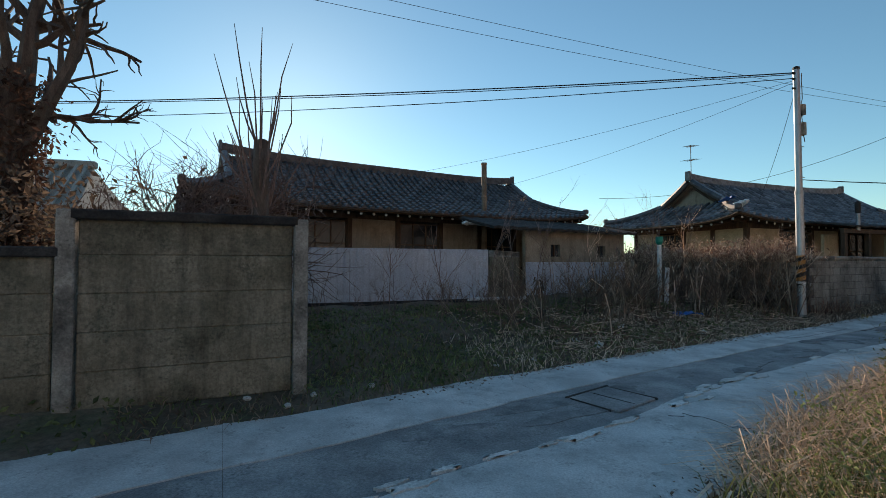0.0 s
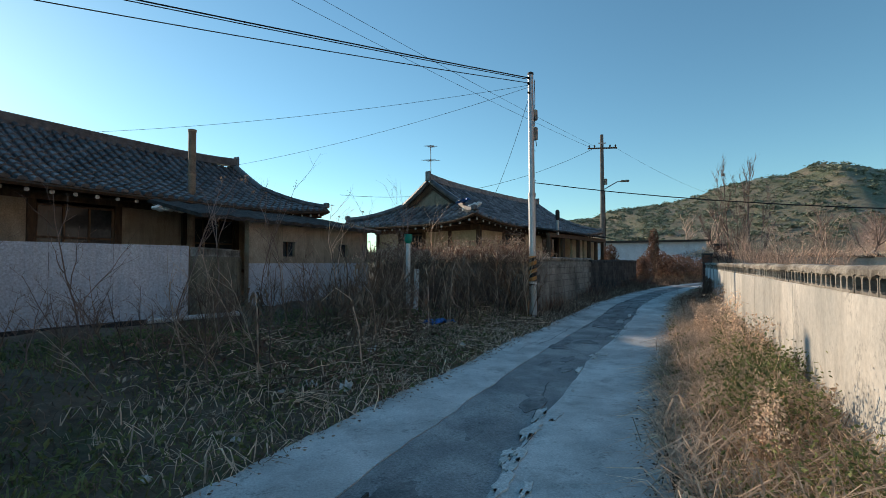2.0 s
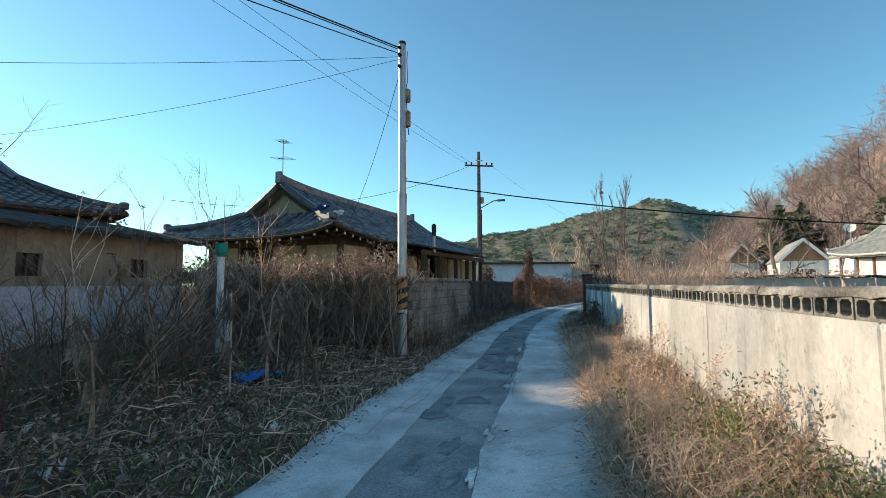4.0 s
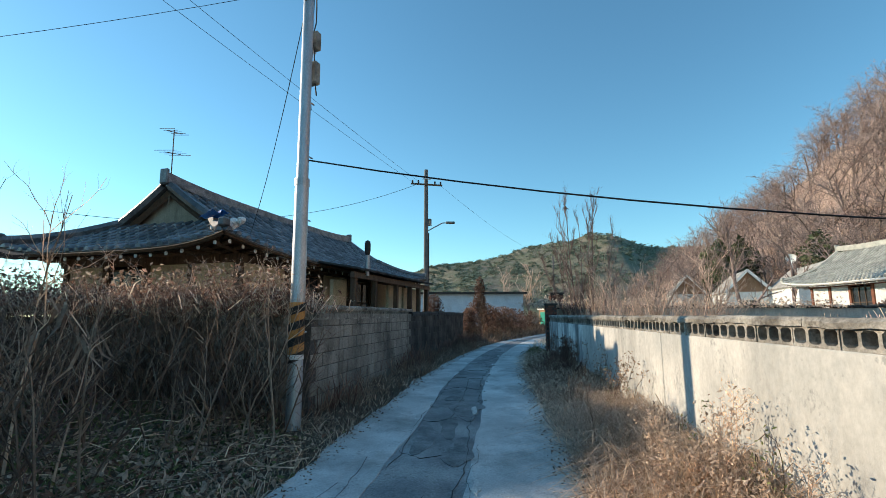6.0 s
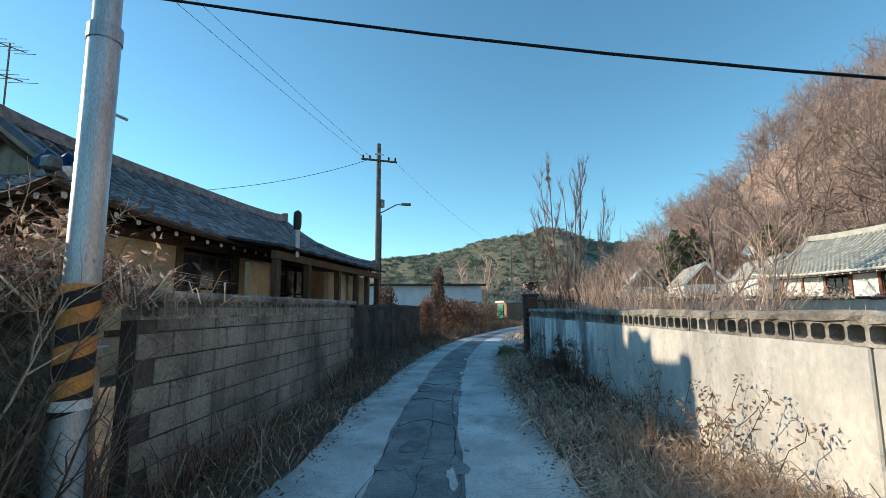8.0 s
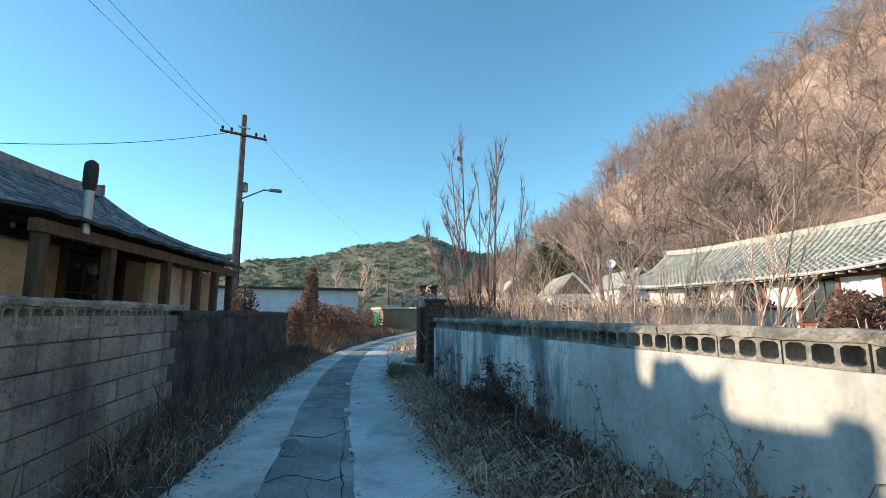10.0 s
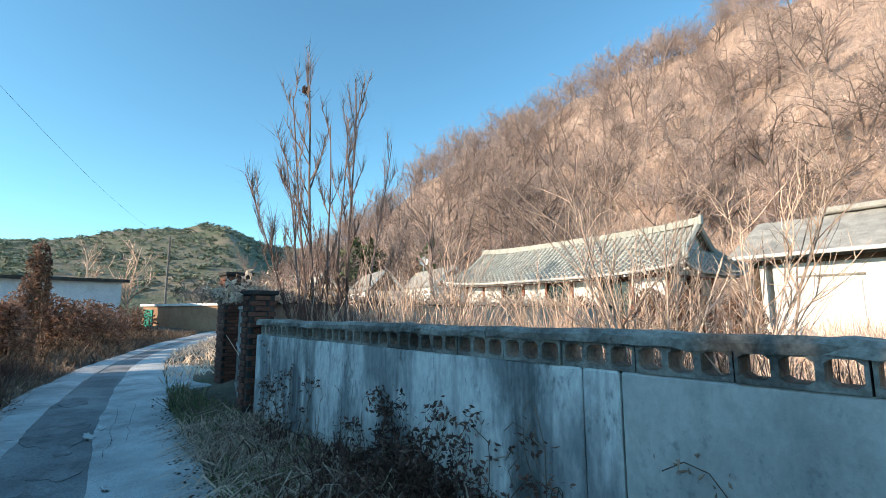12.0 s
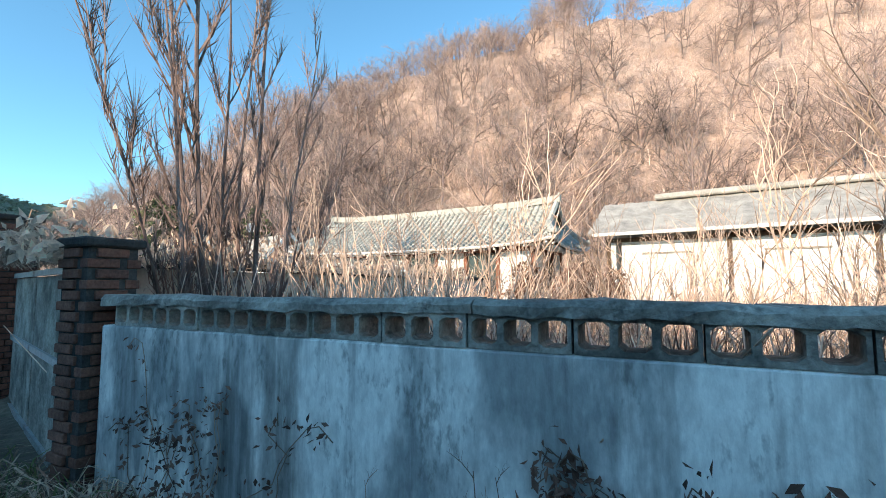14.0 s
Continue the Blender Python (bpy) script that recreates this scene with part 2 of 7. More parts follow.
M["hillfloor"] = mat("leaf_litter_slope", (0.44, 0.32, 0.25), (0.66, 0.495, 0.4), 0.09, 0.95, 0.8, (0.24, 0.165, 0.12), 1.6, rnd=0, dist=0.8, stain=0.7)
# pine slope lightened as well, with haze in its colour
M["hillgreen"] = mat("pine_hill_hazed", (0.14, 0.16, 0.1), (0.3, 0.25, 0.185), 0.03, 0.95, 0.8, (0.16, 0.13, 0.075), 0.5, rnd=0, stain=0.8, dist=2.0)
M["mud"] = mat("bare_soil_bank", (0.28, 0.17, 0.11), (0.38, 0.25, 0.165), 1, 0.95, 0.5)


# ---- mesh tools ----
def part(name, bm, material, parent, label=""):
    """Links a bmesh as one mesh object under a thing or a part."""
    me = bpy.data.meshes.new(name)
    bm.to_mesh(me)
    bm.free()
    me.materials.append(material)
    ob = new(name, me)
    ob.parent = parent
    if label:
        tagged(ob, label)
    return ob


def share(name, me, parent, m):
    ob = new(name, me)
    ob.parent = parent
    ob.matrix_basis = m
    return ob


def thing(name, m, label, category, group="", kind=""):
    ob = new(name)
    ob.empty_display_size = 0.2
    ob.matrix_basis = m
    return tagged(ob, label, category, group, kind)


def box(bm, c, s, rz=0.0, m=None, bevel=0.0):
    mm = Matrix.Translation(c) @ Matrix.Rotation(radians(rz), 4, "Z") @ Matrix.Diagonal((*s, 1))
    if m is not None:
        mm = m @ mm
    r = bmesh.ops.create_cube(bm, size=1, matrix=mm)
    if bevel:
        ed = {e for v in r["verts"] for e in v.link_edges}
        bmesh.ops.bevel(bm, geom=list(ed), offset=bevel, segments=1, affect="EDGES")
    return bm


def boxm(c, s, rz=0.0, m=None, bevel=0.0):
    return box(bmesh.new(), c, s, rz, m, bevel)


class Soup:
    """Collects vertices and faces, to be made one mesh."""

    def __init__(self):
        self.v, self.f, self.n = [], [], 0

    def add(self, v, f):
        v, f = np.asarray(v, float).reshape(-1, 3), np.asarray(f, int)
        self.v.append(v)
        self.f.append(f + self.n)
        self.n += len(v)

    def tube(self, pts, rad, sides=4):
        pts = np.asarray(pts, float)
        k = len(pts)
        rad = np.broadcast_to(rad, (k,)) if np.ndim(rad) else np.full(k, rad)
        d = np.gradient(pts, axis=0)
        d /= np.linalg.norm(d, axis=1)[:, None] + 1e-9
        ref = np.array([0.0, 0.0, 1.0]) if abs(d[:, 2]).mean() < 0.8 else np.array([1.0, 0.0, 0.0])
        u = np.cross(d, ref)
        u /= np.linalg.norm(u, axis=1)[:, None] + 1e-9
        w = np.cross(d, u)
        a = np.arange(sides) * 2 * np.pi / sides
        ring = pts[:, None] + rad[:, None, None] * (np.cos(a)[None, :, None] * u[:, None] + np.sin(a)[None, :, None] * w[:, None])
        i = np.arange(k - 1)[:, None] * sides
        j = np.arange(sides)[None]
        j2 = (j + 1) % sides
        f = np.stack([i + j, i + j2, i + sides + j2, i + sides + j], -1).reshape(-1, 4)
        self.add(ring.reshape(-1, 3), f)

    def box(self, c, s, m=None):
        x, y, z = np.array(s) / 2
        v = np.array([(i * x, j * y, k * z) for i in (-1, 1) for j in (-1, 1) for k in (-1, 1)]) + np.array(c)
        if m is not None:
            a = np.array(m)
            v = v @ a[:3, :3].T + a[:3, 3]
        self.add(v, [(0, 1, 3, 2), (4, 6, 7, 5), (0, 4, 5, 1), (2, 3, 7, 6), (0, 2, 6, 4), (1, 5, 7, 3)])

    def weld(self):
        v, f = self.arrays()
        key, inv = np.unique(v.round(4), axis=0, return_inverse=True)
        self.v, self.f, self.n = [key], [inv.reshape(-1)[f]], len(key)
        return self

    def arrays(self):
        return np.concatenate(self.v), np.concatenate(self.f)

    def mesh(self, name, material, smooth=False):
        v, f = self.arrays()
        me = bpy.data.meshes.new(name)
        me.from_pydata(v.tolist(), [], f.tolist())
        me.materials.append(material)
        if smooth:
            me.polygons.foreach_set("use_smooth", [True] * len(me.polygons))
        return me

    def part(self, name, material, parent=None, label="", smooth=False):
        ob = new(name, self.mesh(name, material, smooth))
        ob.parent = parent
        return tagged(ob, label) if label else ob


def scatter(v, f, at):
    """Many turned and scaled copies of one mesh as one soup; at: rows of x, y, z, turn, scale, lean."""
    s = Soup()
    at = np.asarray(at, float)
    c, sn = np.cos(at[:, 3]), np.sin(at[:, 3])
    X = (v[None, :, 0] * c[:, None] - v[None, :, 1] * sn[:, None]) * at[:, 4, None] + at[:, 0, None] + v[None, :, 2] * at[:, 5, None]
    Y = (v[None, :, 0] * sn[:, None] + v[None, :, 1] * c[:, None]) * at[:, 4, None] + at[:, 1, None]
    Z = v[None, :, 2] * at[:, 4, None] + at[:, 2, None]
    V = np.stack([X, Y, Z], -1).reshape(-1, 3)
    F = (f[None] + (np.arange(len(at)) * len(v))[:, None, None]).reshape(-1, f.shape[1])
    s.add(V, F)
    return s


def blades(rng, pos, h, w, lean, droop=0.3):
    """Bent strips: one per position, of three levels."""
    n = len(pos)
    a, b = rng.uniform(0, 2 * np.pi, n), rng.uniform(0, 2 * np.pi, n)
    hh, ww, ll = h * rng.uniform(0.5, 1.3, n), w * rng.uniform(0.6, 1.4, n), lean * rng.uniform(0.2, 1.4, n)
    side = np.stack([np.cos(a), np.sin(a), 0 * a], -1) * ww[:, None] / 2
    ld = np.stack([np.cos(b), np.sin(b), 0 * b], -1)
    up = np.array([0, 0, 1.0])
    p1 = pos + up * (hh * 0.55)[:, None] + ld * (ll * hh * 0.35)[:, None]
    p2 = pos + up * (hh * (1 - droop * np.minimum(ll, 1.2)))[:, None] + ld * (ll * hh)[:, None]
    V = np.stack([pos - side, pos + side, p1 - side * 0.8, p1 + side * 0.8, p2 - side * 0.25, p2 + side * 0.25], 1).reshape(-1, 3)
    F = (np.array([(0, 1, 3, 2), (2, 3, 5, 4)])[None] + (np.arange(n) * 6)[:, None, None]).reshape(-1, 4)
    s = Soup()
    s.add(V, F)
    return s


def leaves(rng, pos, size, flat=0.0):
    """Folded leaf quads at the positions, turned at random."""
    n = len(pos)
    d = rng.normal(size=(n, 3))
    d[:, 2] *= 1 - flat
    d /= np.linalg.norm(d, axis=1)[:, None]
    e = np.cross(d, rng.normal(size=(n, 3)))
    e /= np.linalg.norm(e, axis=1)[:, None]
    u = np.cross(d, e)
    s = size * rng.uniform(0.5, 1.4, n)[:, None]
    V = np.stack([pos - d * s, pos + e * s * 0.45 + u * s * 0.2, pos + d * s, pos - e * s * 0.45 + u * s * 0.2], 1).reshape(-1, 3)
    q = Soup()
    q.add(V, np.arange(n * 4).reshape(-1, 4))
    return q


def grow(rng, height, r0, levels=3, spread=0.6, kids=6, up=0.25, sides=(5, 4, 3, 3), first=0.3, wob=0.08, ratio=0.55, segs=6):
    """A bare tree: tapered stem with limbs and twigs, and the twigs' ends."""
    s, ends = Soup(), []

    def limb(p, d, ln, r, lev):
        k = max(3, segs - lev)
        pts, dd = [np.array(p)], np.array(d)
        for i in range(k):
            dd = dd + rng.normal(size=3) * wob * (1 + lev * 0.6) + np.array([0, 0, up * 0.25])
            dd /= np.linalg.norm(dd)
            pts.append(pts[-1] + dd * ln / k)
        pts = np.array(pts)
        s.tube(pts, np.linspace(r, r * (0.35 if lev else 0.3), k + 1), sides[min(lev, len(sides) - 1)])
        ends.append(pts[-1])
        if lev < levels:
            n = kids if lev else int(kids * 1.6)
            for q in range(n):
                t = rng.uniform(first if lev == 0 else 0.2, 1.0)
                i = min(int(t * k), k - 1)
                base = pts[i] + (pts[i + 1] - pts[i]) * (t * k - i)
                a = rng.uniform(0, 2 * np.pi)
                axis = (pts[i + 1] - pts[i]) / np.linalg.norm(pts[i + 1] - pts[i])
                side = np.cross(axis, [math.cos(a), math.sin(a), 0.3])
                side /= np.linalg.norm(side) + 1e-9
                nd = axis * (1 - spread) + side * spread + np.array([0, 0, up])
                nd /= np.linalg.norm(nd)
                limb(base, nd, ln * ratio * rng.uniform(0.6, 1.15) * (1.15 - 0.5 * t), r * (0.35 + 0.25 * (1 - t)), lev + 1)

    limb((0, 0, 0), (0, 0, 1), height, r0, 0)
    return s, np.array(ends)


def along(p0, p1):
    """Pose at p0 with x towards p1, and the length between."""
    d = Vector((p1[0] - p0[0], p1[1] - p0[1], 0))
    return pose(p0[0], p0[1], p0[2] if len(p0) > 2 else 0, 0, 0, math.degrees(math.atan2(d.y, d.x))), d.length

# ---- ground and road ----
LEFT = [(-14, -4.6), (-6, 1.2), (-2, 4.2), (-0.9, 5.05), (0.5, 6.1), (1.8, 7.1), (3.4, 8.15), (5.8, 9.9), (8.2, 11.4), (9.6, 12.2), (12.5, 13.95), (16.7, 16.4), (21, 18.5), (25, 20.1), (34, 22.8), (44, 25), (70, 30)]
RIGHT = [(-14, -8.4), (-4, -1.2), (1.4, 3.06), (2.9, 4.45), (4.4, 5.7), (6.5, 7.2), (8.4, 8.45), (9.7, 9.3), (12.2, 11.1), (13.2, 11.8), (15.75, 13.4), (19.5, 15.5), (25.4, 18.4), (29.3, 19.9), (35, 21.2), (44, 22.6), (70, 27.4)]
LX, LY = np.array(LEFT, float).T
RX, RY = np.array(RIGHT, float).T
left_y = lambda x: np.interp(x, LX, LY)
right_y = lambda x: np.interp(x, RX, RY)


def road_z(x, y):
    s = np.clip((0.8 * x + 0.6 * y - 12.0) / 6.0, 0, 1)
    return 0.18 * s * s * (3 - 2 * s)


def ground_z(x, y):
    """Road level, a low bank to the lot side, a soft rise to the yard side."""
    x, y = np.asarray(x, float), np.asarray(y, float)
    dl, dr = (y - left_y(x)) * 0.82, (right_y(x) - y) * 0.82
    st = lambda d, w: np.clip(d / w, 0, 1) ** 2 * (3 - 2 * np.clip(d / w, 0, 1))
    lump = 0.05 * np.sin(x * 1.7 + 1.1 * y) * np.sin(y * 2.3 - 0.6 * x) + 0.03 * np.sin(x * 4.1) * np.sin(y * 3.7)
    lot = 0.36 * st(dl - 0.1, 3.2) * np.where(x > 8.5, 0.75, 1) + 0.05 * st(dl, 0.3)
    yard = 0.2 * st(dr, 1.6) * st(x + 2, 4.0) + 0.03 * st(dr, 0.3)
    on = (dl < 0) & (dr < 0)
    edge = np.minimum(np.maximum(dl, dr), 1.0)
    return road_z(x, y) - 0.035 + np.where(on, 0, np.where(dl > 0, lot, yard) + lump * np.clip(edge, 0, 1))


def lane(x, f):
    """A point of the road at the share f from its left to its right edge, by x of the middle."""
    x = np.asarray(x, float)
    ly, ry = left_y(x - 0.75), right_y(x + 0.75)
    px, py = x - 0.75 + 1.5 * f, ly + (ry - ly) * f
    return px, py


def build_ground():
    rr = np.concatenate([np.arange(0, 30, 0.3), np.geomspace(30, 2500, 46)])
    na = 420
    a = np.arange(na) * 2 * np.pi / na
    X, Y = 8 + rr[:, None] * np.cos(a), 10 + rr[:, None] * np.sin(a)
    Z = ground_z(X, Y)
    V = np.stack([X, Y, Z], -1).reshape(-1, 3)
    i, j = np.meshgrid(np.arange(len(rr) - 1), np.arange(na), indexing="ij")
    j2 = (j + 1) % na
    F = np.stack([i * na + j, (i + 1) * na + j, (i + 1) * na + j2, i * na + j2], -1).reshape(-1, 4)
    s = Soup()
    s.add(V, F)
    ob = s.part("ground", M["soil"], None, smooth=True)
    tagged(ob, "trodden brown soil with moss and dead plants", "ground", kind="structure")
    return ob


ground = build_ground()

road = thing("road", pose(0, 0, 0), "narrow worn concrete lane with a dark asphalt strip", "road", kind="structure")


def slabs(name, f0, f1, dz, material, xs, wob, seed, label):
    """Road slabs between two shares of the width, cut along xs, with ragged edges."""
    rng = np.random.default_rng(seed)
    for xa, xb in zip(xs[:-1], xs[1:]):
        k = max(3, int((xb - xa) / 0.12))
        x = np.linspace(xa + 0.0012, xb - 0.0012, k)
        e0 = f0 + wob[0] * (np.sin(x * 2.1 + seed) + np.sin(x * 5.3) * 0.5 + rng.normal(0, 0.35, k))
        e1 = f1 + wob[1] * (np.sin(x * 1.7 + seed) + np.sin(x * 4.7) * 0.5 + rng.normal(0, 0.35, k))
        ax, ay = lane(x, e0)
        bx, by = lane(x, e1)
        mx, my = lane(x, (f0 + f1) / 2)
        za, zb, zm = (road_z(p, q) + dz for p, q in ((ax, ay), (bx, by), (mx, my)))
        V = np.stack([np.stack([ax, ay, za - 0.09], -1), np.stack([ax, ay, za - 0.008], -1), np.stack([mx, my, zm + 0.004], -1), np.stack([bx, by, zb - 0.008], -1), np.stack([bx, by, zb - 0.09], -1)], 1).reshape(-1, 3)
        i = np.arange(k - 1)[:, None] * 5
        q = np.arange(4)[None]
        F = np.stack([i + q, i + q + 5, i + q + 6, i + q + 1], -1).reshape(-1, 4)
        F = np.concatenate([F, [[0, 1, 2, 2], [0, 2, 3, 4]]])[: len(F)]
        s = Soup()
        s.add(V, F)
        s.part(name, material, road, label)


CUTS = [-14, -9, -5, -1.5, 1.1, 3.4, 5.6, 7.9, 9.6, 11.9, 14.6, 17.1, 19.8, 23, 27, 32, 38, 46, 68]
slabs("concrete_slab", -0.02, 0.292, 0.02, M["concrete"], CUTS, (0.014, 0.008), 3, "pale grey concrete slab")
slabs("asphalt_strip", 0.27, 0.645, 0.008, M["asphalt"], CUTS, (0.004, 0.004), 4, "dark worn asphalt strip")
slabs("concrete_slab", 0.622, 1.02, 0.018, M["concrete"], [c + 0.7 for c in CUTS], (0.007, 0.014), 5, "pale grey concrete slab")


# ---- hills and far woods ----
def hill(name, label, az, el, r_base, r_top, material, seed, cx=12.0, cy=10.0, drop=0.0, na=120, nr=26, rough=0.03):
    """A slope seen as a wall of land: height by azimuth, from its foot to its ridge, and down behind."""
    a = np.linspace(az[0], az[-1], na)
    top = np.tan(np.radians(np.interp(a, az, el))) * r_top - drop
    t = np.linspace(0, 1.3, nr)
    prof = np.where(t < 1, t ** 0.9, 1 - (t - 1) * 1.2)
    rng = np.random.default_rng(seed)
    ph = rng.uniform(0, 6, 8)
    A, T = np.meshgrid(a, t, indexing="ij")
    R = r_base + (r_top - r_base) * T
    bump = sum(np.sin(A * (0.35 + 0.31 * k) + ph[k] + T * (3 + 2 * k)) / (k + 1) for k in range(5))
    Z = top[:, None] * prof[None] * (1 + rough * bump)
    X, Y = cx + R * np.sin(np.radians(A)), cy + R * np.cos(np.radians(A))
    s = Soup()
    i, j = np.meshgrid(np.arange(na - 1), np.arange(nr - 1), indexing="ij")
    s.add(np.stack([X, Y, Z], -1).reshape(-1, 3), np.stack([i * nr + j, i * nr + j + 1, (i + 1) * nr + j + 1, (i + 1) * nr + j], -1).reshape(-1, 4))
    ob = s.part(name, material, None, smooth=True)
    tagged(ob, label, "hill", kind="structure")
    return a, t, X, Y, Z


NEAR_AZ = [62, 68, 74, 80, 85, 90, 97, 101, 109, 120, 128, 140, 160, 185, 210]
NEAR_EL = [1.0, 3.5, 6.0, 11.0, 14.3, 17.8, 22.3, 24.2, 26.5, 30.8, 32.2, 33, 31, 22, 8]
HN = hill("hill_wooded", "steep slope of tan leaf litter under bare woods", NEAR_AZ, NEAR_EL, 52, 150, M["hillfloor"], 1, drop=9.5)
FAR_AZ = [14, 24, 34, 46, 52, 58, 64, 67.3, 69.5, 71, 73.5, 76, 80, 84, 92]
FAR_EL = [0.5, 2.0, 3.8, 5.6, 6.8, 7.9, 8.9, 9.4, 9.85, 9.5, 8.3, 7.7, 7.2, 6, 3]
HF = hill("hill_far", "distant green hill covered with low pines", FAR_AZ, FAR_EL, 170, 420, M["hillgreen"], 2, drop=-1.0, na=150, nr=30)


def on_hill(h, a, t):
    ai, ti = (a - h[0][0]) / (h[0][1] - h[0][0]), t / (h[1][1] - h[1][0])
    i, j = ai.astype(int), ti.astype(int)
    fa, ft = ai - i, ti - j
    f = lambda g: (g[i, j] * (1 - fa) + g[i + 1, j] * fa) * (1 - ft) + (g[i, j + 1] * (1 - fa) + g[i + 1, j + 1] * fa) * ft
    return np.stack([f(h[2]), f(h[3]), f(h[4])], -1)


def spikes(rng, pos, d, ln, w):
    """One thin tapering sliver at each position, along d."""
    d = d / (np.linalg.norm(d, axis=1)[:, None] + 1e-9)
    side = np.cross(d, rng.normal(size=d.shape))
    side /= np.linalg.norm(side, axis=1)[:, None] + 1e-9
    V = np.stack([pos - side * w / 2, pos + side * w / 2, pos + d * ln[:, None]], 1).reshape(-1, 3)
    return V, np.arange(len(V)).reshape(-1, 3)


def woods():
    rng = np.random.default_rng(11)
    width = lambda a: np.interp(a, [64, 72, 86, 95], [0.45, 0.55, 0.8, 1.0])
    for k in range(5):
        s, e = grow(rng, 7.2, 0.15, 2, 0.62, 5, 0.16, (4, 3, 3), 0.16, 0.13, 0.68, 4)
        v, f = s.arrays()
        up = np.flatnonzero(v[:, 2] > 1.8)
        base = np.concatenate([v[rng.choice(up, 300)], np.repeat(e, 3, 0)])
        d = base * np.array([1, 1, 0.0]) * 0.25 + rng.normal(0, 0.75, base.shape) + np.array([0, 0, 0.85])
        tv, tf = spikes(rng, base, d, rng.uniform(0.5, 1.5, len(base)), 0.034)
        n = 118
        a = np.where(np.arange(n) < 70, rng.uniform(76, 160, n), rng.uniform(64, 135, n))
        t = np.where(np.arange(n) < 84, rng.beta(1.1, 1.0, n), rng.uniform(0.86, 1.0, n)) * 1.02
        p = on_hill(HN, a, t) - np.array([0, 0, 0.2])
        at = np.column_stack([p, rng.uniform(0, 6.3, n), rng.uniform(0.8, 1.55, n) * width(a), rng.normal(0, 0.12, n)])
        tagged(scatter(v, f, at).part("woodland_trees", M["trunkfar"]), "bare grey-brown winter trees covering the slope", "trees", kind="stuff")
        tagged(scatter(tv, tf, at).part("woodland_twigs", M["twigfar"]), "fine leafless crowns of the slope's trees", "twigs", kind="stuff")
        # pale saplings low on the slope
        n = 34
        a, t = rng.uniform(72, 160, n), rng.uniform(0.0, 0.3, n)
        at = np.column_stack([on_hill(HN, a, t) - np.array([0, 0, 0.2]), rng.uniform(0, 6.3, n), rng.uniform(0.4, 0.75, n) * width(a), rng.normal(0, 0.12, n)])
        tagged(scatter(tv, tf, at).part("sapling_twigs", M["scrub"]), "pale leafless saplings at the foot of the slope", "saplings", kind="stuff")
        tagged(scatter(v, f, at).part("sapling_stems", M["scrub"]), "pale sapling stems at the foot of the slope", "saplings", kind="stuff")
    # undergrowth
    for m, n in (("scrub", 6500), ("twigfar", 3200)):
        q = rng.normal(0, 0.35, (15, 3)) * np.array([1, 1, 0])
        v, f = spikes(rng, q, rng.normal(0, 0.45, (15, 3)) + np.array([0, 0, 1.0]), rng.uniform(0.8, 2.6, 15), 0.055)
        p = on_hill(HN, rng.uniform(64, 165, n), rng.uniform(0.0, 0.97, n))
        at = np.column_stack([p - np.array([0, 0, 0.2]), rng.uniform(0, 6.3, n), rng.uniform(0.5, 1.5, n), rng.normal(0, 0.15, n)])
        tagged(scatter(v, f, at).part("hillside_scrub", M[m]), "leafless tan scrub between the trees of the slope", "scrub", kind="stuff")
    # pines on the far hill: small uneven tufts
    n = 1900
    p = on_hill(HF, rng.uniform(16, 90, n), rng.uniform(0.05, 1.02, n) ** 0.8)
    tuft = []
    for q in range(26):
        d = rng.normal(size=3) * np.array([1.6, 1.6, 0.9])
        tuft.append(d + np.array([0, 0, 2.2]))
    lf = leaves(rng, np.array(tuft) * 0.6, 0.9)
    v, f = lf.arrays()
    at = np.column_stack([p, rng.uniform(0, 6.3, n), rng.uniform(0.5, 1.2, n), rng.normal(0, 0.05, n)])
    tagged(scatter(v, f, at).part("far_pines", M["pinehaze"]), "dense pines on the distant hill, green paled for haze", "pines", kind="stuff")


woods()


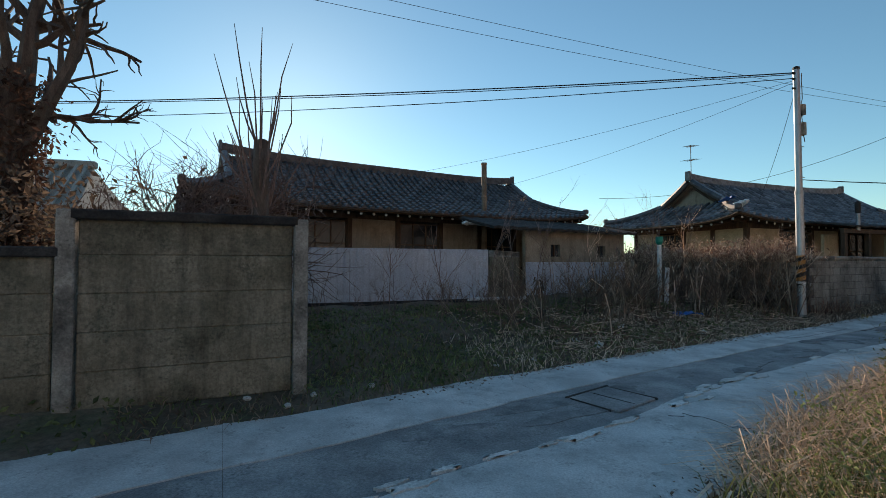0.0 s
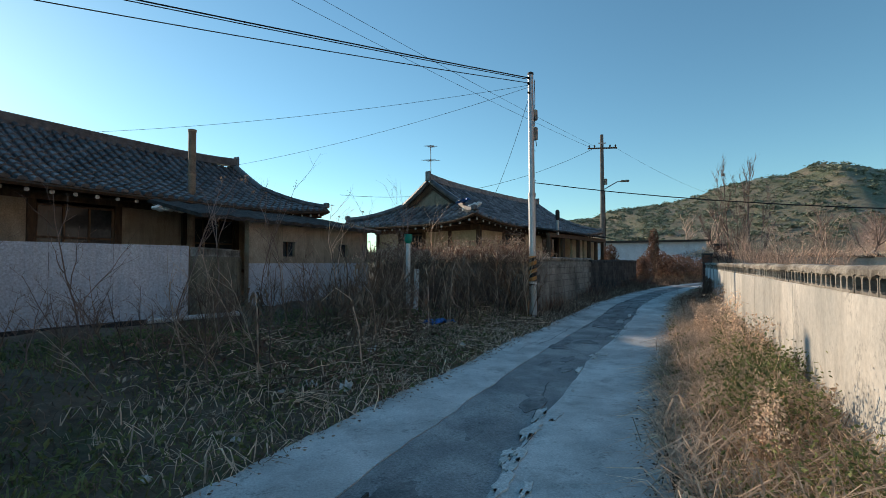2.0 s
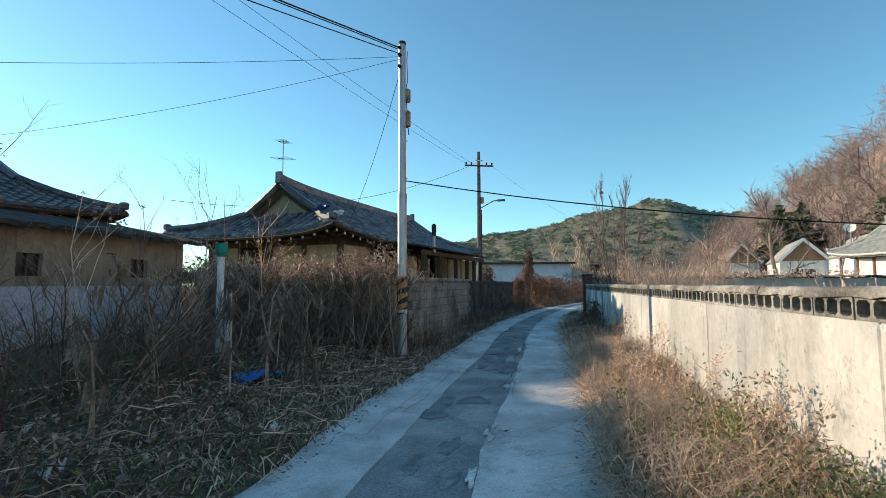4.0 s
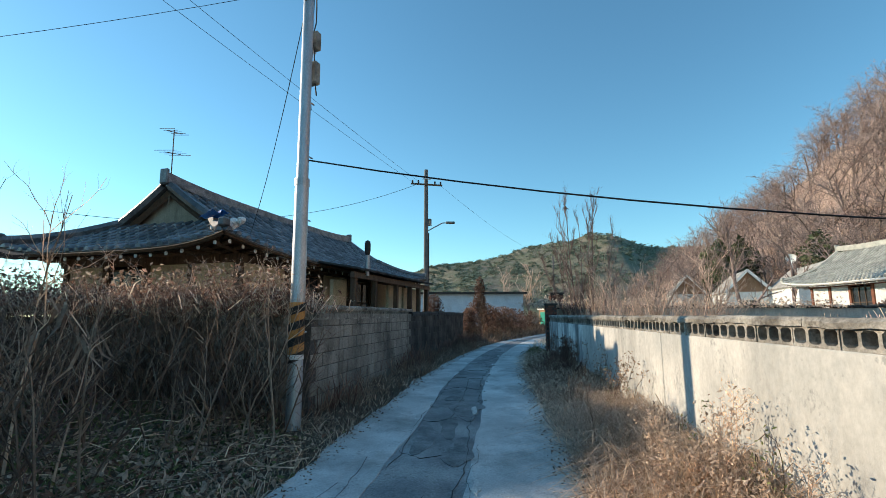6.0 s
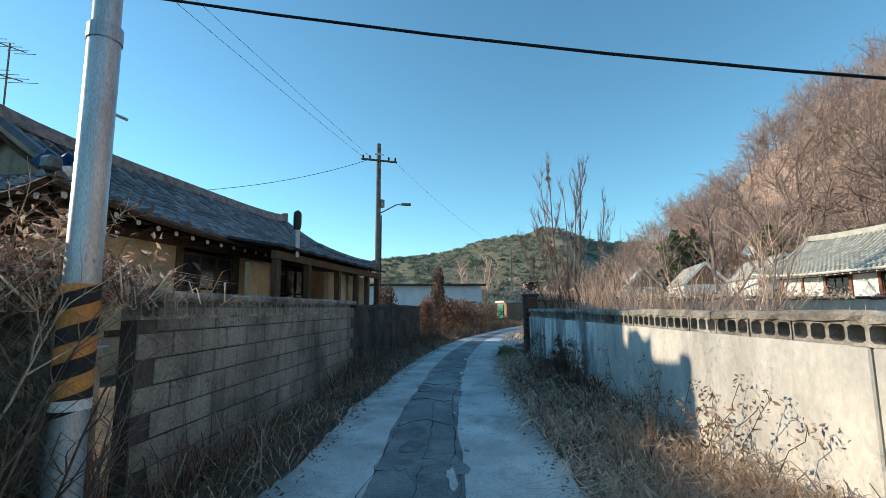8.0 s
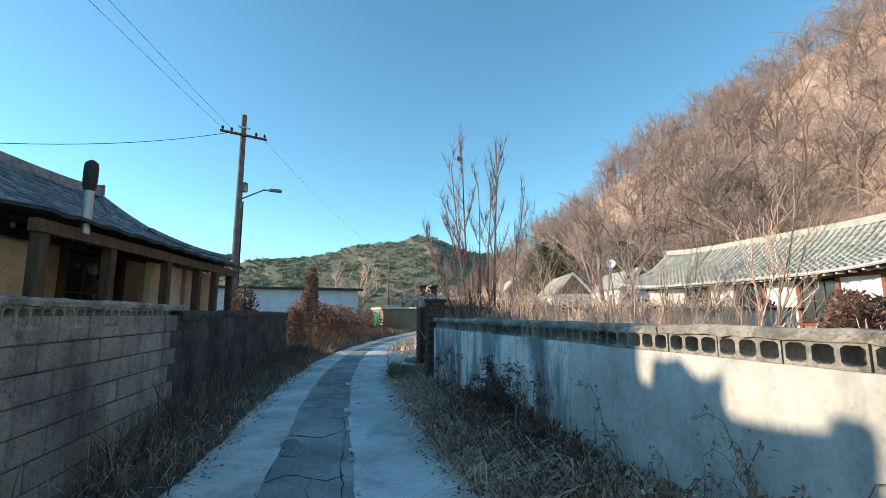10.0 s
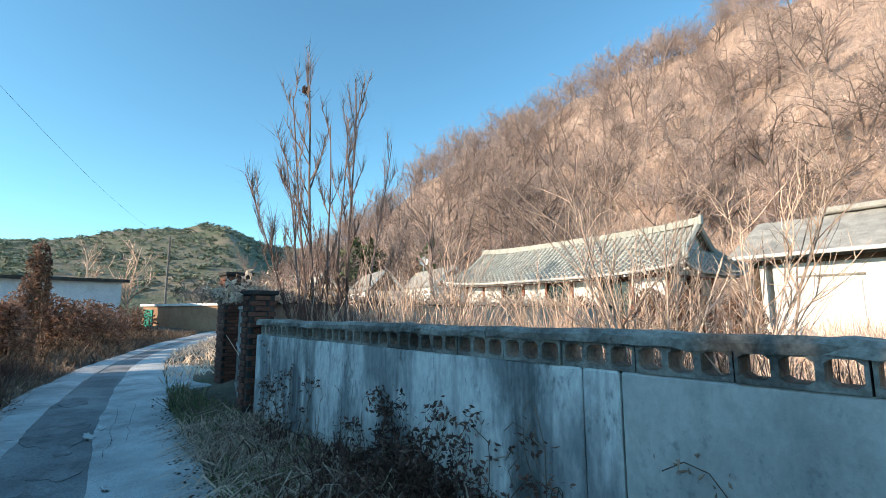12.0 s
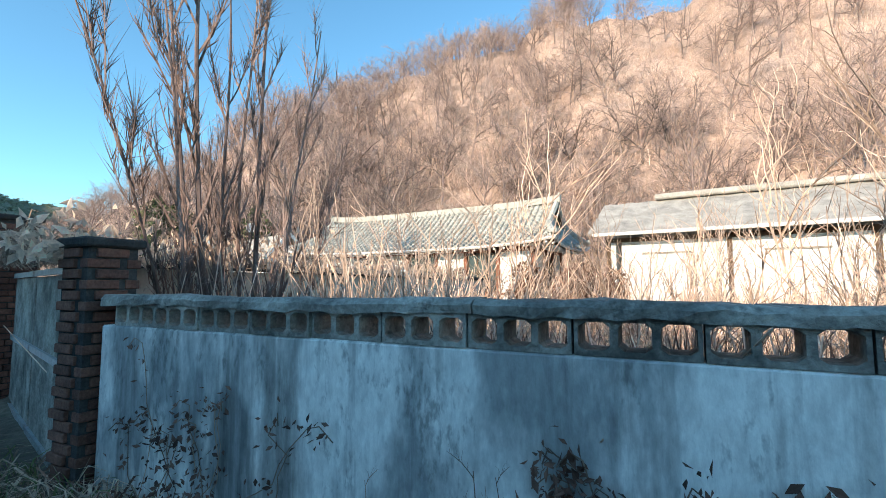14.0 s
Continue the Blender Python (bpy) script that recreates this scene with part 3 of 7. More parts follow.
# ---- walls ----
def hollow_block():
    """A cement block on its side with three rounded cells right through."""
    s = Soup()
    Lb, H, T, c = 0.39, 0.185, 0.15, 0.022
    for k in range(3):
        x0, x1 = -Lb / 2 + k * Lb / 3, -Lb / 2 + (k + 1) * Lb / 3
        ix0, ix1, iz0, iz1 = x0 + 0.013, x1 - 0.013, 0.026, H - 0.026
        o = [(ix0 + c, 0), (ix1 - c, 0), (x1, iz0 + c), (x1, iz1 - c), (ix1 - c, H), (ix0 + c, H), (x0, iz1 - c), (x0, iz0 + c)]
        i = [(ix0 + c, iz0), (ix1 - c, iz0), (ix1, iz0 + c), (ix1, iz1 - c), (ix1 - c, iz1), (ix0 + c, iz1), (ix0, iz1 - c), (ix0, iz0 + c)]
        cor = [(x1, 0), (x1, H), (x0, H), (x0, 0)]
        for y, sg in ((-T / 2, 1), (T / 2, -1)):
            V = [(p[0], y, p[1]) for p in o + i + cor]
            F = [(q, (q + 1) % 8, 8 + (q + 1) % 8, 8 + q) for q in range(8)] + [(1, 16, 2, 2), (3, 17, 4, 4), (5, 18, 6, 6), (7, 19, 0, 0)]
            s.add(V, F)
        V = [(p[0], y, p[1]) for y in (-T / 2, T / 2) for p in i]
        s.add(V, [(q, (q + 1) % 8, 8 + (q + 1) % 8, 8 + q) for q in range(8)])
    s.add([(a, b, c2) for a in (-Lb / 2, Lb / 2) for b in (-T / 2, T / 2) for c2 in (0, H)], [(0, 1, 3, 2), (4, 5, 7, 6), (0, 2, 6, 4), (1, 3, 7, 5)])
    v, f = s.arrays()
    me = bpy.data.meshes.new("hollow_block")
    me.from_pydata(v.tolist(), [], [tuple(dict.fromkeys(q)) for q in f.tolist()])
    me.materials.append(M["cap"])
    return me


HOLLOW = hollow_block()


def block_mesh(name, s, material, bev=0.008):
    bm = boxm((0, 0, 0), s, bevel=bev)
    me = bpy.data.meshes.new(name)
    bm.to_mesh(me)
    bm.free()
    me.materials.append(material)
    return me


def rough_bar(rng, x0, x1, z, w, h):
    """A hand-laid cement bar along x: uneven top, sagging lower edges."""
    k = max(3, int((x1 - x0) / 0.07))
    xs = np.linspace(x0, x1, k)
    sec = [(-0.5, -0.5), (-0.52, 0.1), (-0.4, 0.5), (0.4, 0.5), (0.52, 0.1), (0.5, -0.5)]
    V = []
    wav = 0.004 * np.sin(xs * 3.1) + 0.003 * np.sin(xs * 7.7)
    for x, dz in zip(xs, wav):
        for a, b in sec:
            V.append((x + (rng.normal(0, 0.002) if x0 < x < x1 else 0), a * w + rng.normal(0, 0.005), z + b * h + dz + rng.normal(0, 0.003) - (max(0, rng.normal(0, 0.006)) if b == -0.5 else 0)))
    F = [(i * 6 + q, (i + 1) * 6 + q, (i + 1) * 6 + (q + 1) % 6, i * 6 + (q + 1) % 6) for i in range(k - 1) for q in range(6)]
    e = (k - 1) * 6
    F += [(0, 1, 2, 5), (2, 3, 4, 5), (e + 5, e + 2, e + 1, e), (e + 5, e + 4, e + 3, e + 2)]
    s = Soup()
    s.add(V, F)
    return s


WR0, WR1 = (3.9, 3.69), (17.95, 13.68)


def wall_right():
    m, ln = along(WR0, WR1)
    w = thing("wall_yard", m, "plastered yard wall topped with hollow cement blocks", "wall", kind="structure")
    rng = np.random.default_rng(5)
    cuts = [0, 2.6, 5.1, 8.22, 12.42, 12.62, ln]
    for k, (a, b) in enumerate(zip(cuts[:-1], cuts[1:])):
        g = 0.014 if k in (2, 3) else 0.006
        bm = boxm(((a + b) / 2, 0.0, 0.527), (b - a - g, 0.16, 1.555), bevel=0.01)
        bmesh.ops.subdivide_edges(bm, edges=bm.edges[:], cuts=2, use_grid_fill=True)
        # past 12 m the panel takes the mouldy copy paled for shade
        part("wall_panel", bm, M["mouldyshade"] if a > 12 else M["plaster"], w)
    part("wall_core", boxm((ln / 2, 0, 0.45), (ln - 0.02, 0.1, 1.6)), M["dark"], w)
    x, k = 0.2, 0
    while x < ln - 0.15:
        share("hollow_block", HOLLOW, w, Matrix.Translation((x, rng.normal(0, 0.004), 1.306)) @ Matrix.Rotation(rng.normal(0, 0.008), 4, "Z") @ Matrix.Diagonal((1, 1, 0.72, 1)))
        x += 0.398
    x = 0.0
    while x < ln - 0.1:
        b = min(x + rng.uniform(1.4, 2.6), ln)
        rough_bar(rng, x + 0.004, b - 0.004, 1.462, 0.19, 0.058).part("coping", M["cap"], w, "rough grey cement coping")
        x = b
    # no opening here: a dark plate on the face paints the slot's inner shade
    part("weep_slot", boxm((8.57, 0.082, 0.42), (0.05, 0.012, 0.15), bevel=0.003), M["dark"], w, "narrow slot, its inner shade a dark plate on the wall")
    # return away from the lane, out of sight of the walk
    m2, l2 = along(WR0, (WR0[0] + 5.0, WR0[1] - 7.0))
    w2 = thing("wall_return", m2, "plain plastered yard wall running off from the lane", "wall", kind="structure")
    part("wall_panel", boxm((l2 / 2 + 0.1, -0.0, 0.6), (l2 - 0.2, 0.16, 1.75)), M["plaster"], w2)


wall_right()

WL0, WL1 = (8.75, 12.75), (22.7, 20.95)


def wall_left():
    m, ln = along(WL0, WL1)
    w = thing("wall_house", m, "weathered grey cement block wall along the lane", "wall", kind="structure")
    rng = np.random.default_rng(6)
    me = block_mesh("block", (0.388, 0.15, 0.186), M["block"])
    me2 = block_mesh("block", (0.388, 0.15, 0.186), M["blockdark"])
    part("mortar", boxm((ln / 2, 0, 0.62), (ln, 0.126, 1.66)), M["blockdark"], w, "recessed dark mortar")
    far = Soup()
    for r in range(8):
        x = 0.2 + (0.2 if r % 2 else 0)
        while x < ln - 0.1:
            mm = Matrix.Translation((x, rng.normal(0, 0.003), -0.02 + 0.1 + r * 0.196))
            if x < 14.4:
                # past 5.8 m blocks take the stained copy darkened for shade
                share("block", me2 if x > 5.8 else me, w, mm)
            else:
                far.box((0, 0, 0), (0.388, 0.15, 0.186), mm)
            x += 0.4
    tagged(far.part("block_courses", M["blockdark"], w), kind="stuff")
    x = 0.2
    while x < 5.7:
        share("hollow_block", HOLLOW, w, Matrix.Translation((x, rng.normal(0, 0.005), 1.452)) @ Matrix.Diagonal((1, 1, 0.9, 1)))
        x += 0.398
    x = 0.0
    while x < ln - 0.1:
        b = min(x + rng.uniform(0.9, 2.2), ln)
        z = 1.645 if x < 5.6 else 1.6 + rng.normal(0, 0.012)
        bar = rough_bar(rng, x + 0.004, b - 0.004, z if x < 5.6 else z - 0.03, 0.2, 0.06 if x < 5.6 else 0.12)
        bar.part("coping", M["dark"] if x > 5.6 else M["cap"], w, "lichen-dark coping")
        x = b
    # end of the yard seen beside the pole: a rough rubble wall running back
    m2, l2 = along((8.6, 12.9), (5.9, 16.9))
    w2 = thing("wall_lot", m2, "low rough stone and cement wall behind dead vines", "wall", kind="structure")
    st = [block_mesh("stone", (0.3, 0.24, 0.15), M["block"], 0.04), block_mesh("stone", (0.22, 0.24, 0.15), M["block"], 0.05)]
    part("wall_core", boxm((l2 / 2, 0, 0.75), (l2, 0.16, 1.3)), M["cap"], w2)
    for r in range(9):
        x = 0.15 + rng.uniform(0, 0.1)
        while x < l2:
            share("stone", st[int(rng.integers(2))], w2, Matrix.Translation((x, rng.normal(0, 0.01), 0.2 + r * 0.155)) @ Matrix.Rotation(rng.normal(0, 0.05), 4, "Y"))
            x += rng.uniform(0.26, 0.34)


wall_left()


def panel_fence():
    m, ln = along((-2.02, 5.0), (-3.83, 4.06))
    w = thing("panel_fence", m, "old precast concrete plank fence with dark mossy coping", "fence", kind="structure")
    z0 = 0.08
    for sec, (a, b, top) in enumerate([(0.0, 1.95, 1.98), (2.12, 4.6, 1.62), (4.77, 8.0, 1.62)]):
        n = 5 if sec == 0 else 4
        for k in range(n):
            z = z0 + k * (top - z0 - 0.05) / n
            bm = boxm(((a + b) / 2, 0.004 * (k % 2), z + (top - z0 - 0.05) / n / 2), (b - a - 0.02, 0.055, (top - z0 - 0.05) / n + 0.001), bevel=0.012)
            part("plank", bm, M["panel"], w)
        part("coping", boxm(((a + b) / 2, 0, top - 0.035), (b - a + 0.1, 0.16, 0.1), bevel=0.015), M["dark"], w, "mossy black coping")
    for x, top in ((-0.08, 1.97), (2.03, 1.99), (4.68, 1.65), (8.1, 1.65)):
        part("post", boxm((x, 0, top / 2 - 0.1), (0.15, 0.15, top + 0.2), bevel=0.012), M["cap"], w)


panel_fence()


def sheet_fence():
    m, ln = along((-6.5, 10.25), (0.42, 13.4))
    w = thing("sheet_fence", m, "pale blue ribbed metal sheet fence round the house", "fence", kind="structure")
    x = 0.0
    while x < ln - 0.2:
        b = min(x + 0.9, ln)
        s = Soup()
        xs = np.linspace(x, b - 0.006, 28)
        yy = 0.018 * (np.abs(((xs * 6.0) % 1) - 0.5) < 0.18)
        V = [(q, yq, z) for q, yq in zip(xs, yy) for z in (0.42, 1.86)]
        s.add(V, [(2 * i, 2 * i + 2, 2 * i + 3, 2 * i + 1) for i in range(len(xs) - 1)])
        ob = s.part("sheet", M["bluewhite"], w)
        so = ob.modifiers.new("thick", "SOLIDIFY")
        so.thickness = 0.004
        x = b
    for z in (0.6, 1.72):
        part("rail", boxm((ln / 2, 0.06, z), (ln, 0.03, 0.04)), M["steel"], w)
    for k in range(5):
        part("post", boxm((0.1 + k * (ln - 0.2) / 4, 0.09, 1.0), (0.05, 0.05, 1.7)), M["steel"], w)
    part("footing", boxm((ln / 2, 0.02, 0.34), (ln, 0.14, 0.22), bevel=0.01), M["dark"], w, "dark damp footing")
    # grey-green block wall from the fence to the outbuilding
    m2, l2 = along((0.5, 13.45), (1.5, 15.75))
    g = thing("wall_gate", m2, "mossy plastered wall topped with hollow blocks", "wall", kind="structure")
    part("wall_panel", boxm((l2 / 2, 0, 0.95), (l2, 0.14, 1.4), bevel=0.01), M["panel"], g)
    x = 0.2
    while x < l2:
        share("hollow_block", HOLLOW, g, Matrix.Translation((x, 0, 1.655)))
        x += 0.398


sheet_fence()


def brick_pillar(m, w, h, label):
    t = thing("brick_pillar", m, label, "pillar", kind="structure")
    part("core", boxm((0, 0, h / 2), (w - 0.02, w - 0.02, h - 0.04)), M["dark"], t)
    me = block_mesh("brick", (0.19, 0.09, 0.057), M["brick"], 0.004)
    rng = np.random.default_rng(8)
    r, z = 0, 0.03
    while z < h - 0.05:
        for sd in range(4):
            a = Matrix.Rotation(sd * math.pi / 2, 4, "Z")
            x = -w / 2 + (0.095 if r % 2 else 0.15)
            while x < w / 2 - 0.03:
                share("brick", me, t, a @ Matrix.Translation((x, -w / 2 + 0.035 + rng.normal(0, 0.003), z)))
                x += 0.2
        z += 0.068
        r += 1
    part("cap", boxm((0, 0, h + 0.01), (w + 0.06, w + 0.06, 0.06), bevel=0.012), M["dark"], t)
    return t


def gateway():
    rz = 35.4
    brick_pillar(pose(18.12, 13.8, 0.1, 0, 0, rz), 0.32, 1.72, "dark red brick gate pillar joined to the yard wall")
    brick_pillar(pose(21.3, 15.2, 0.15, 0, 0, rz), 0.46, 2.16, "taller weathered red brick gate pillar with vines")
    m, ln = along((18.38, 14.0), (21.05, 15.0))
    g = thing("iron_gate", m, "closed grey-blue sheet iron gate between brick pillars", "gate")
    for k in range(2):
        a, b = k * ln / 2 + 0.03, (k + 1) * ln / 2 - 0.03
        leaf = part("gate_leaf", boxm(((a + b) / 2, 0, 0.93), (b - a, 0.03, 1.4)), M["cap"], g)
        for z in (0.3, 1.0, 1.66):
            part("gate_rail", boxm(((a + b) / 2, 0.025, z), (b - a, 0.03, 0.05)), M["steel"], g)
    # wall with a dark tiled coping crossing the yard
    m, ln = along((18.75, 14.1), (27.65, 4.67))
    w = thing("wall_inner", m, "grey plastered inner wall with dark tiled coping", "wall", kind="structure")
    part("wall_panel", boxm((ln / 2, 0, 0.85), (ln, 0.18, 1.7)), M["plaster"], w)
    x = 0.0
    rng = np.random.default_rng(9)
    while x < ln:
        part("coping_tile", boxm((x + 0.24, 0, 1.75 + rng.normal(0, 0.01)), (0.46, 0.34, 0.09), bevel=0.02), M["dark"], w)
        x += 0.48


gateway()


# ---- houses ----
def curve_f(s, c):
    return (1 - s) * (1 - c) + (1 - s) ** 2 * c


def hanok_roof(t, a, b, r, h, z0, tile, course=0.27, row=0.27, sg=0.45, lift=0.3, both=True, trim=None):
    """Hip-and-gable tiled roof: eave half sizes a (along) and b, ridge half length r, rise h over eave z0."""
    rg = r + 0.15
    H = lambda s: h * curve_f(s, 0.35)

    def ext(s):
        return np.where(s <= sg, rg, rg + (a - rg) * (s - sg) / (1 - sg))

    def up(u, s):
        return lift * (np.abs(u) / a) ** 4 * s ** 2

    sheets, rows = Soup(), Soup()
    rng = np.random.default_rng(21)
    nc = int(math.hypot(b, h) / course)
    S = np.linspace(0, 1, nc + 1)
    prof = [(-0.085, 0.0), (-0.062, 0.06), (0.0, 0.09), (0.062, 0.06), (0.085, 0.0)]
    for side in ((-1, 1) if both else (1,)):
        for k in range(nc):
            s0, s1 = S[k], S[k + 1]
            u = np.linspace(-1, 1, 25)
            for (sa, oa), (sb, ob) in (((s0, 0.0), (s1, 0.035)), ((s1, 0.035), (s1, 0.0))):
                ua, ub = u * ext(np.array(sa)), u * ext(np.array(sb))
                V = np.concatenate([np.stack([ua, np.full(25, side * sa * b), z0 + H(sa) + up(ua, sa) + oa], -1), np.stack([ub, np.full(25, side * sb * b), z0 + H(sb) + up(ub, sb) + ob], -1)])
                q = np.arange(24)
                sheets.add(V, np.stack([q, q + 1, q + 26, q + 25], -1))
        for u in np.arange(-a + 0.12, a - 0.1, row):
            smin = 0.02 if abs(u) < rg else sg + (1 - sg) * (abs(u) - rg) / (a - rg)
            for k in range(nc):
                s0, s1 = S[k], S[k + 1] + 0.012
                if s1 < smin + 0.03:
                    continue
                s0 = max(s0, smin)
                V = []
                jit = rng.normal(0, 0.006)
                for s, sc in ((s0, 0.88), (s1, 1.06)):
                    z = z0 + H(s) + float(up(u, s)) + (0.02 if sc < 1 else 0.045)
                    V += [(u + p * sc + jit, side * s * b, z + q * sc) for p, q in prof]
                rows.add(V, [(q, q + 1, q + 6, q + 5) for q in range(4)] + [(5, 6, 8, 9), (6, 7, 8, 8)])
    nce = max(3, int(nc * (1 - sg)))
    W = np.linspace(0, 1, nce + 1)
    for side in (-1, 1):
        for k in range(nce):
            for (wa, oa), (wb, ob) in (((W[k], 0.0), (W[k + 1], 0.035)), ((W[k + 1], 0.035), (W[k + 1], 0.0))):
                sa, sb = sg + (1 - sg) * wa, sg + (1 - sg) * wb
                v = np.linspace(-1, 1, 19)
                ua, ub = rg + (a - rg) * wa, rg + (a - rg) * wb
                V = np.concatenate([np.stack([np.full(19, side * ua), v * sa * b, z0 + H(sa) + lift * np.abs(v) ** 4 * (ua / a) ** 4 * sa ** 2 + oa], -1), np.stack([np.full(19, side * ub), v * sb * b, z0 + H(sb) + lift * np.abs(v) ** 4 * (ub / a) ** 4 * sb ** 2 + ob], -1)])
                q = np.arange(18)
                sheets.add(V, np.stack([q, q + 1, q + 20, q + 19], -1))
        for v in np.arange(-b + 0.12, b - 0.1, row):
            wmin = max(0.0, (abs(v) / b - sg) / (1 - sg))
            for k in range(nce):
                w0, w1 = W[k], W[k + 1] + 0.012
                if w1 < wmin + 0.03:
                    continue
                w0 = max(w0, wmin)
                V = []
                for w, sc in ((w0, 0.88), (w1, 1.06)):
                    s = sg + (1 - sg) * w
                    z = z0 + H(s) + lift * (abs(v) / b) ** 4 * s ** 2 * ((rg + (a - rg) * w) / a) ** 4 + (0.02 if sc < 1 else 0.045)
                    V += [(side * (rg + (a - rg) * w), v + p * sc, z + q * sc) for p, q in prof]
                rows.add(V, [(q, q + 1, q + 6, q + 5) for q in range(4)] + [(5, 6, 8, 9), (6, 7, 8, 8)])
    roof = sheets.weld().part("roof", tile, t, "overlapping courses of curved roof tiles")
    tagged(rows.part("cover_tiles", tile, roof), kind="stuff")
    # soffit and rafters
    so = Soup()
    u = np.linspace(-1, 1, 17)
    for side in (-1, 1):
        V = np.concatenate([np.stack([u * (a - 0.1), np.full(17, side * (b - 0.06)), z0 - 0.1 + up(u * a, 1.0)], -1), np.stack([u * (a - 1.2), np.full(17, side * (b - 1.3)), np.full(17, z0 + 0.12)], -1)])
        q = np.arange(16)
        so.add(V, np.stack([q, q + 1, q + 18, q + 17], -1))
        V = np.concatenate([np.stack([np.full(17, side * (a - 0.06)), u * (b - 0.1), z0 - 0.1 + lift * np.abs(u) ** 4], -1), np.stack([np.full(17, side * (a - 1.25)), u * (b - 1.3), np.full(17, z0 + 0.12)], -1)])
        so.add(V, np.stack([q, q + 1, q + 18, q + 17], -1))
    so.part("soffit", M["wood"], roof, "dark timber soffit")
    for u in np.arange(-a + 0.3, a - 0.2, 0.42):
        for side in (-1, 1):
            z = z0 - 0.13 + float(up(u, 1.0))
            rf = Soup()
            rf.tube([(u, side * (b - 0.12), z), (u * 0.9, side * (b - 1.4), z0 + 0.05)], 0.05, 6)
            rf.part("rafter", trim or M["wood"], roof)
            part("rafter_end", boxm((u, side * (b - 0.1), z), (0.085, 0.03, 0.085), bevel=0.02), M["white"], roof)
    for v in np.arange(-b + 0.3, b - 0.2, 0.42):
        for side in (-1, 1):
            z = z0 - 0.13 + lift * (abs(v) / b) ** 4
            rf = Soup()
            rf.tube([(side * (a - 0.12), v, z), (side * (a - 1.4), v * 0.85, z0 + 0.05)], 0.05, 6)
            rf.part("rafter", trim or M["wood"], roof)
            part("rafter_end", boxm((side * (a - 0.1), v, z), (0.03, 0.085, 0.085), bevel=0.02), M["white"], roof)
    # eave fascia under the tiles, round all four sides
    fa = Soup()
    u = np.linspace(-1, 1, 25)
    for side in (-1, 1):
        for P in (np.stack([u * a, np.full(25, side * b), z0 + up(u * a, 1.0)], -1), np.stack([np.full(25, side * a), u * b, z0 + lift * np.abs(u) ** 4], -1)):
            fa.tube(P + np.array([0, 0, -0.03]), 0.055, 4)
    fa.part("eave_board", trim or M["wood"], roof)
    # ridges
    rd = Soup()
    x = np.linspace(-rg - 0.1, rg + 0.1, 15)
    zz = z0 + h + 0.06 + 0.16 * (np.abs(x) / rg) ** 4
    tier = [(-0.13, -0.12), (-0.13, -0.08), (-0.1, -0.08), (-0.1, 0.11), (-0.06, 0.11), (-0.06, 0.17), (0.06, 0.17), (0.06, 0.11), (0.1, 0.11), (0.1, -0.08), (0.13, -0.08), (0.13, -0.12)]
    nt2 = len(tier)
    V = [(xx, py, pz + qz) for xx, pz in zip(x, zz) for py, qz in tier]
    rd.add(V, [(k * nt2 + q, k * nt2 + (q + 1) % nt2, (k + 1) * nt2 + (q + 1) % nt2, (k + 1) * nt2 + q) for k in range(14) for q in range(nt2)])
    for sx in (-1, 1):
        part("ridge_end", boxm((sx * (rg + 0.12), 0, z0 + h + 0.27), (0.1, 0.26, 0.42), bevel=0.03), tile, roof)
        for sy in (-1, 1):
            P = [(sx * rg, sy * s * b, z0 + H(s) + 0.12) for s in np.linspace(0.03, sg, 6)]
            hp = Soup()
            hp.tube(P, 0.12, 6)
            hp.part("gable_ridge", tile, roof)
            P = [(sx * (rg + (a - rg) * w), sy * (sg + (1 - sg) * w) * b, z0 + H(sg + (1 - sg) * w) + lift * ((rg + (a - rg) * w) / a) ** 4 * (sg + (1 - sg) * w) ** 2 + 0.11) for w in np.linspace(0, 0.96, 7)]
            hp = Soup()
            hp.tube(P, 0.13, 6)
            hp.part("hip_ridge", tile, roof)
            e = P[-1]
            part("ridge_end", boxm((e[0], e[1], e[2] + 0.08), (0.2, 0.2, 0.2), bevel=0.04), tile, roof)
    rd.part("ridge", tile, roof, "stacked ridge tiles turned up at the ends")
    # gables
    for sx in (-1, 1):
        bm = bmesh.new()
        ss = np.linspace(-sg, sg, 13)
        lo = [bm.verts.new((sx * (r - 0.1), s * b, z0 + H(sg) - 0.05)) for s in ss]
        hi = [bm.verts.new((sx * (r - 0.1), s * b, z0 + H(abs(s)) - 0.02)) for s in ss]
        for k in range(12):
            bm.faces.new((lo[k], lo[k + 1], hi[k + 1], hi[k]))
        # untrimmed gables use the clay darkened for shade
        part("gable", bm, M["white"] if trim else M["clayshade"], t, "plastered gable")
        for sy in (-1, 1):
            sp = Soup()
            sp.tube([(sx * (r + 0.05), sy * s * b, z0 + H(s) - 0.1) for s in np.linspace(0, sg, 6)], 0.1, 4)
            sp.part("bargeboard", M["wood"], t)
    return roof


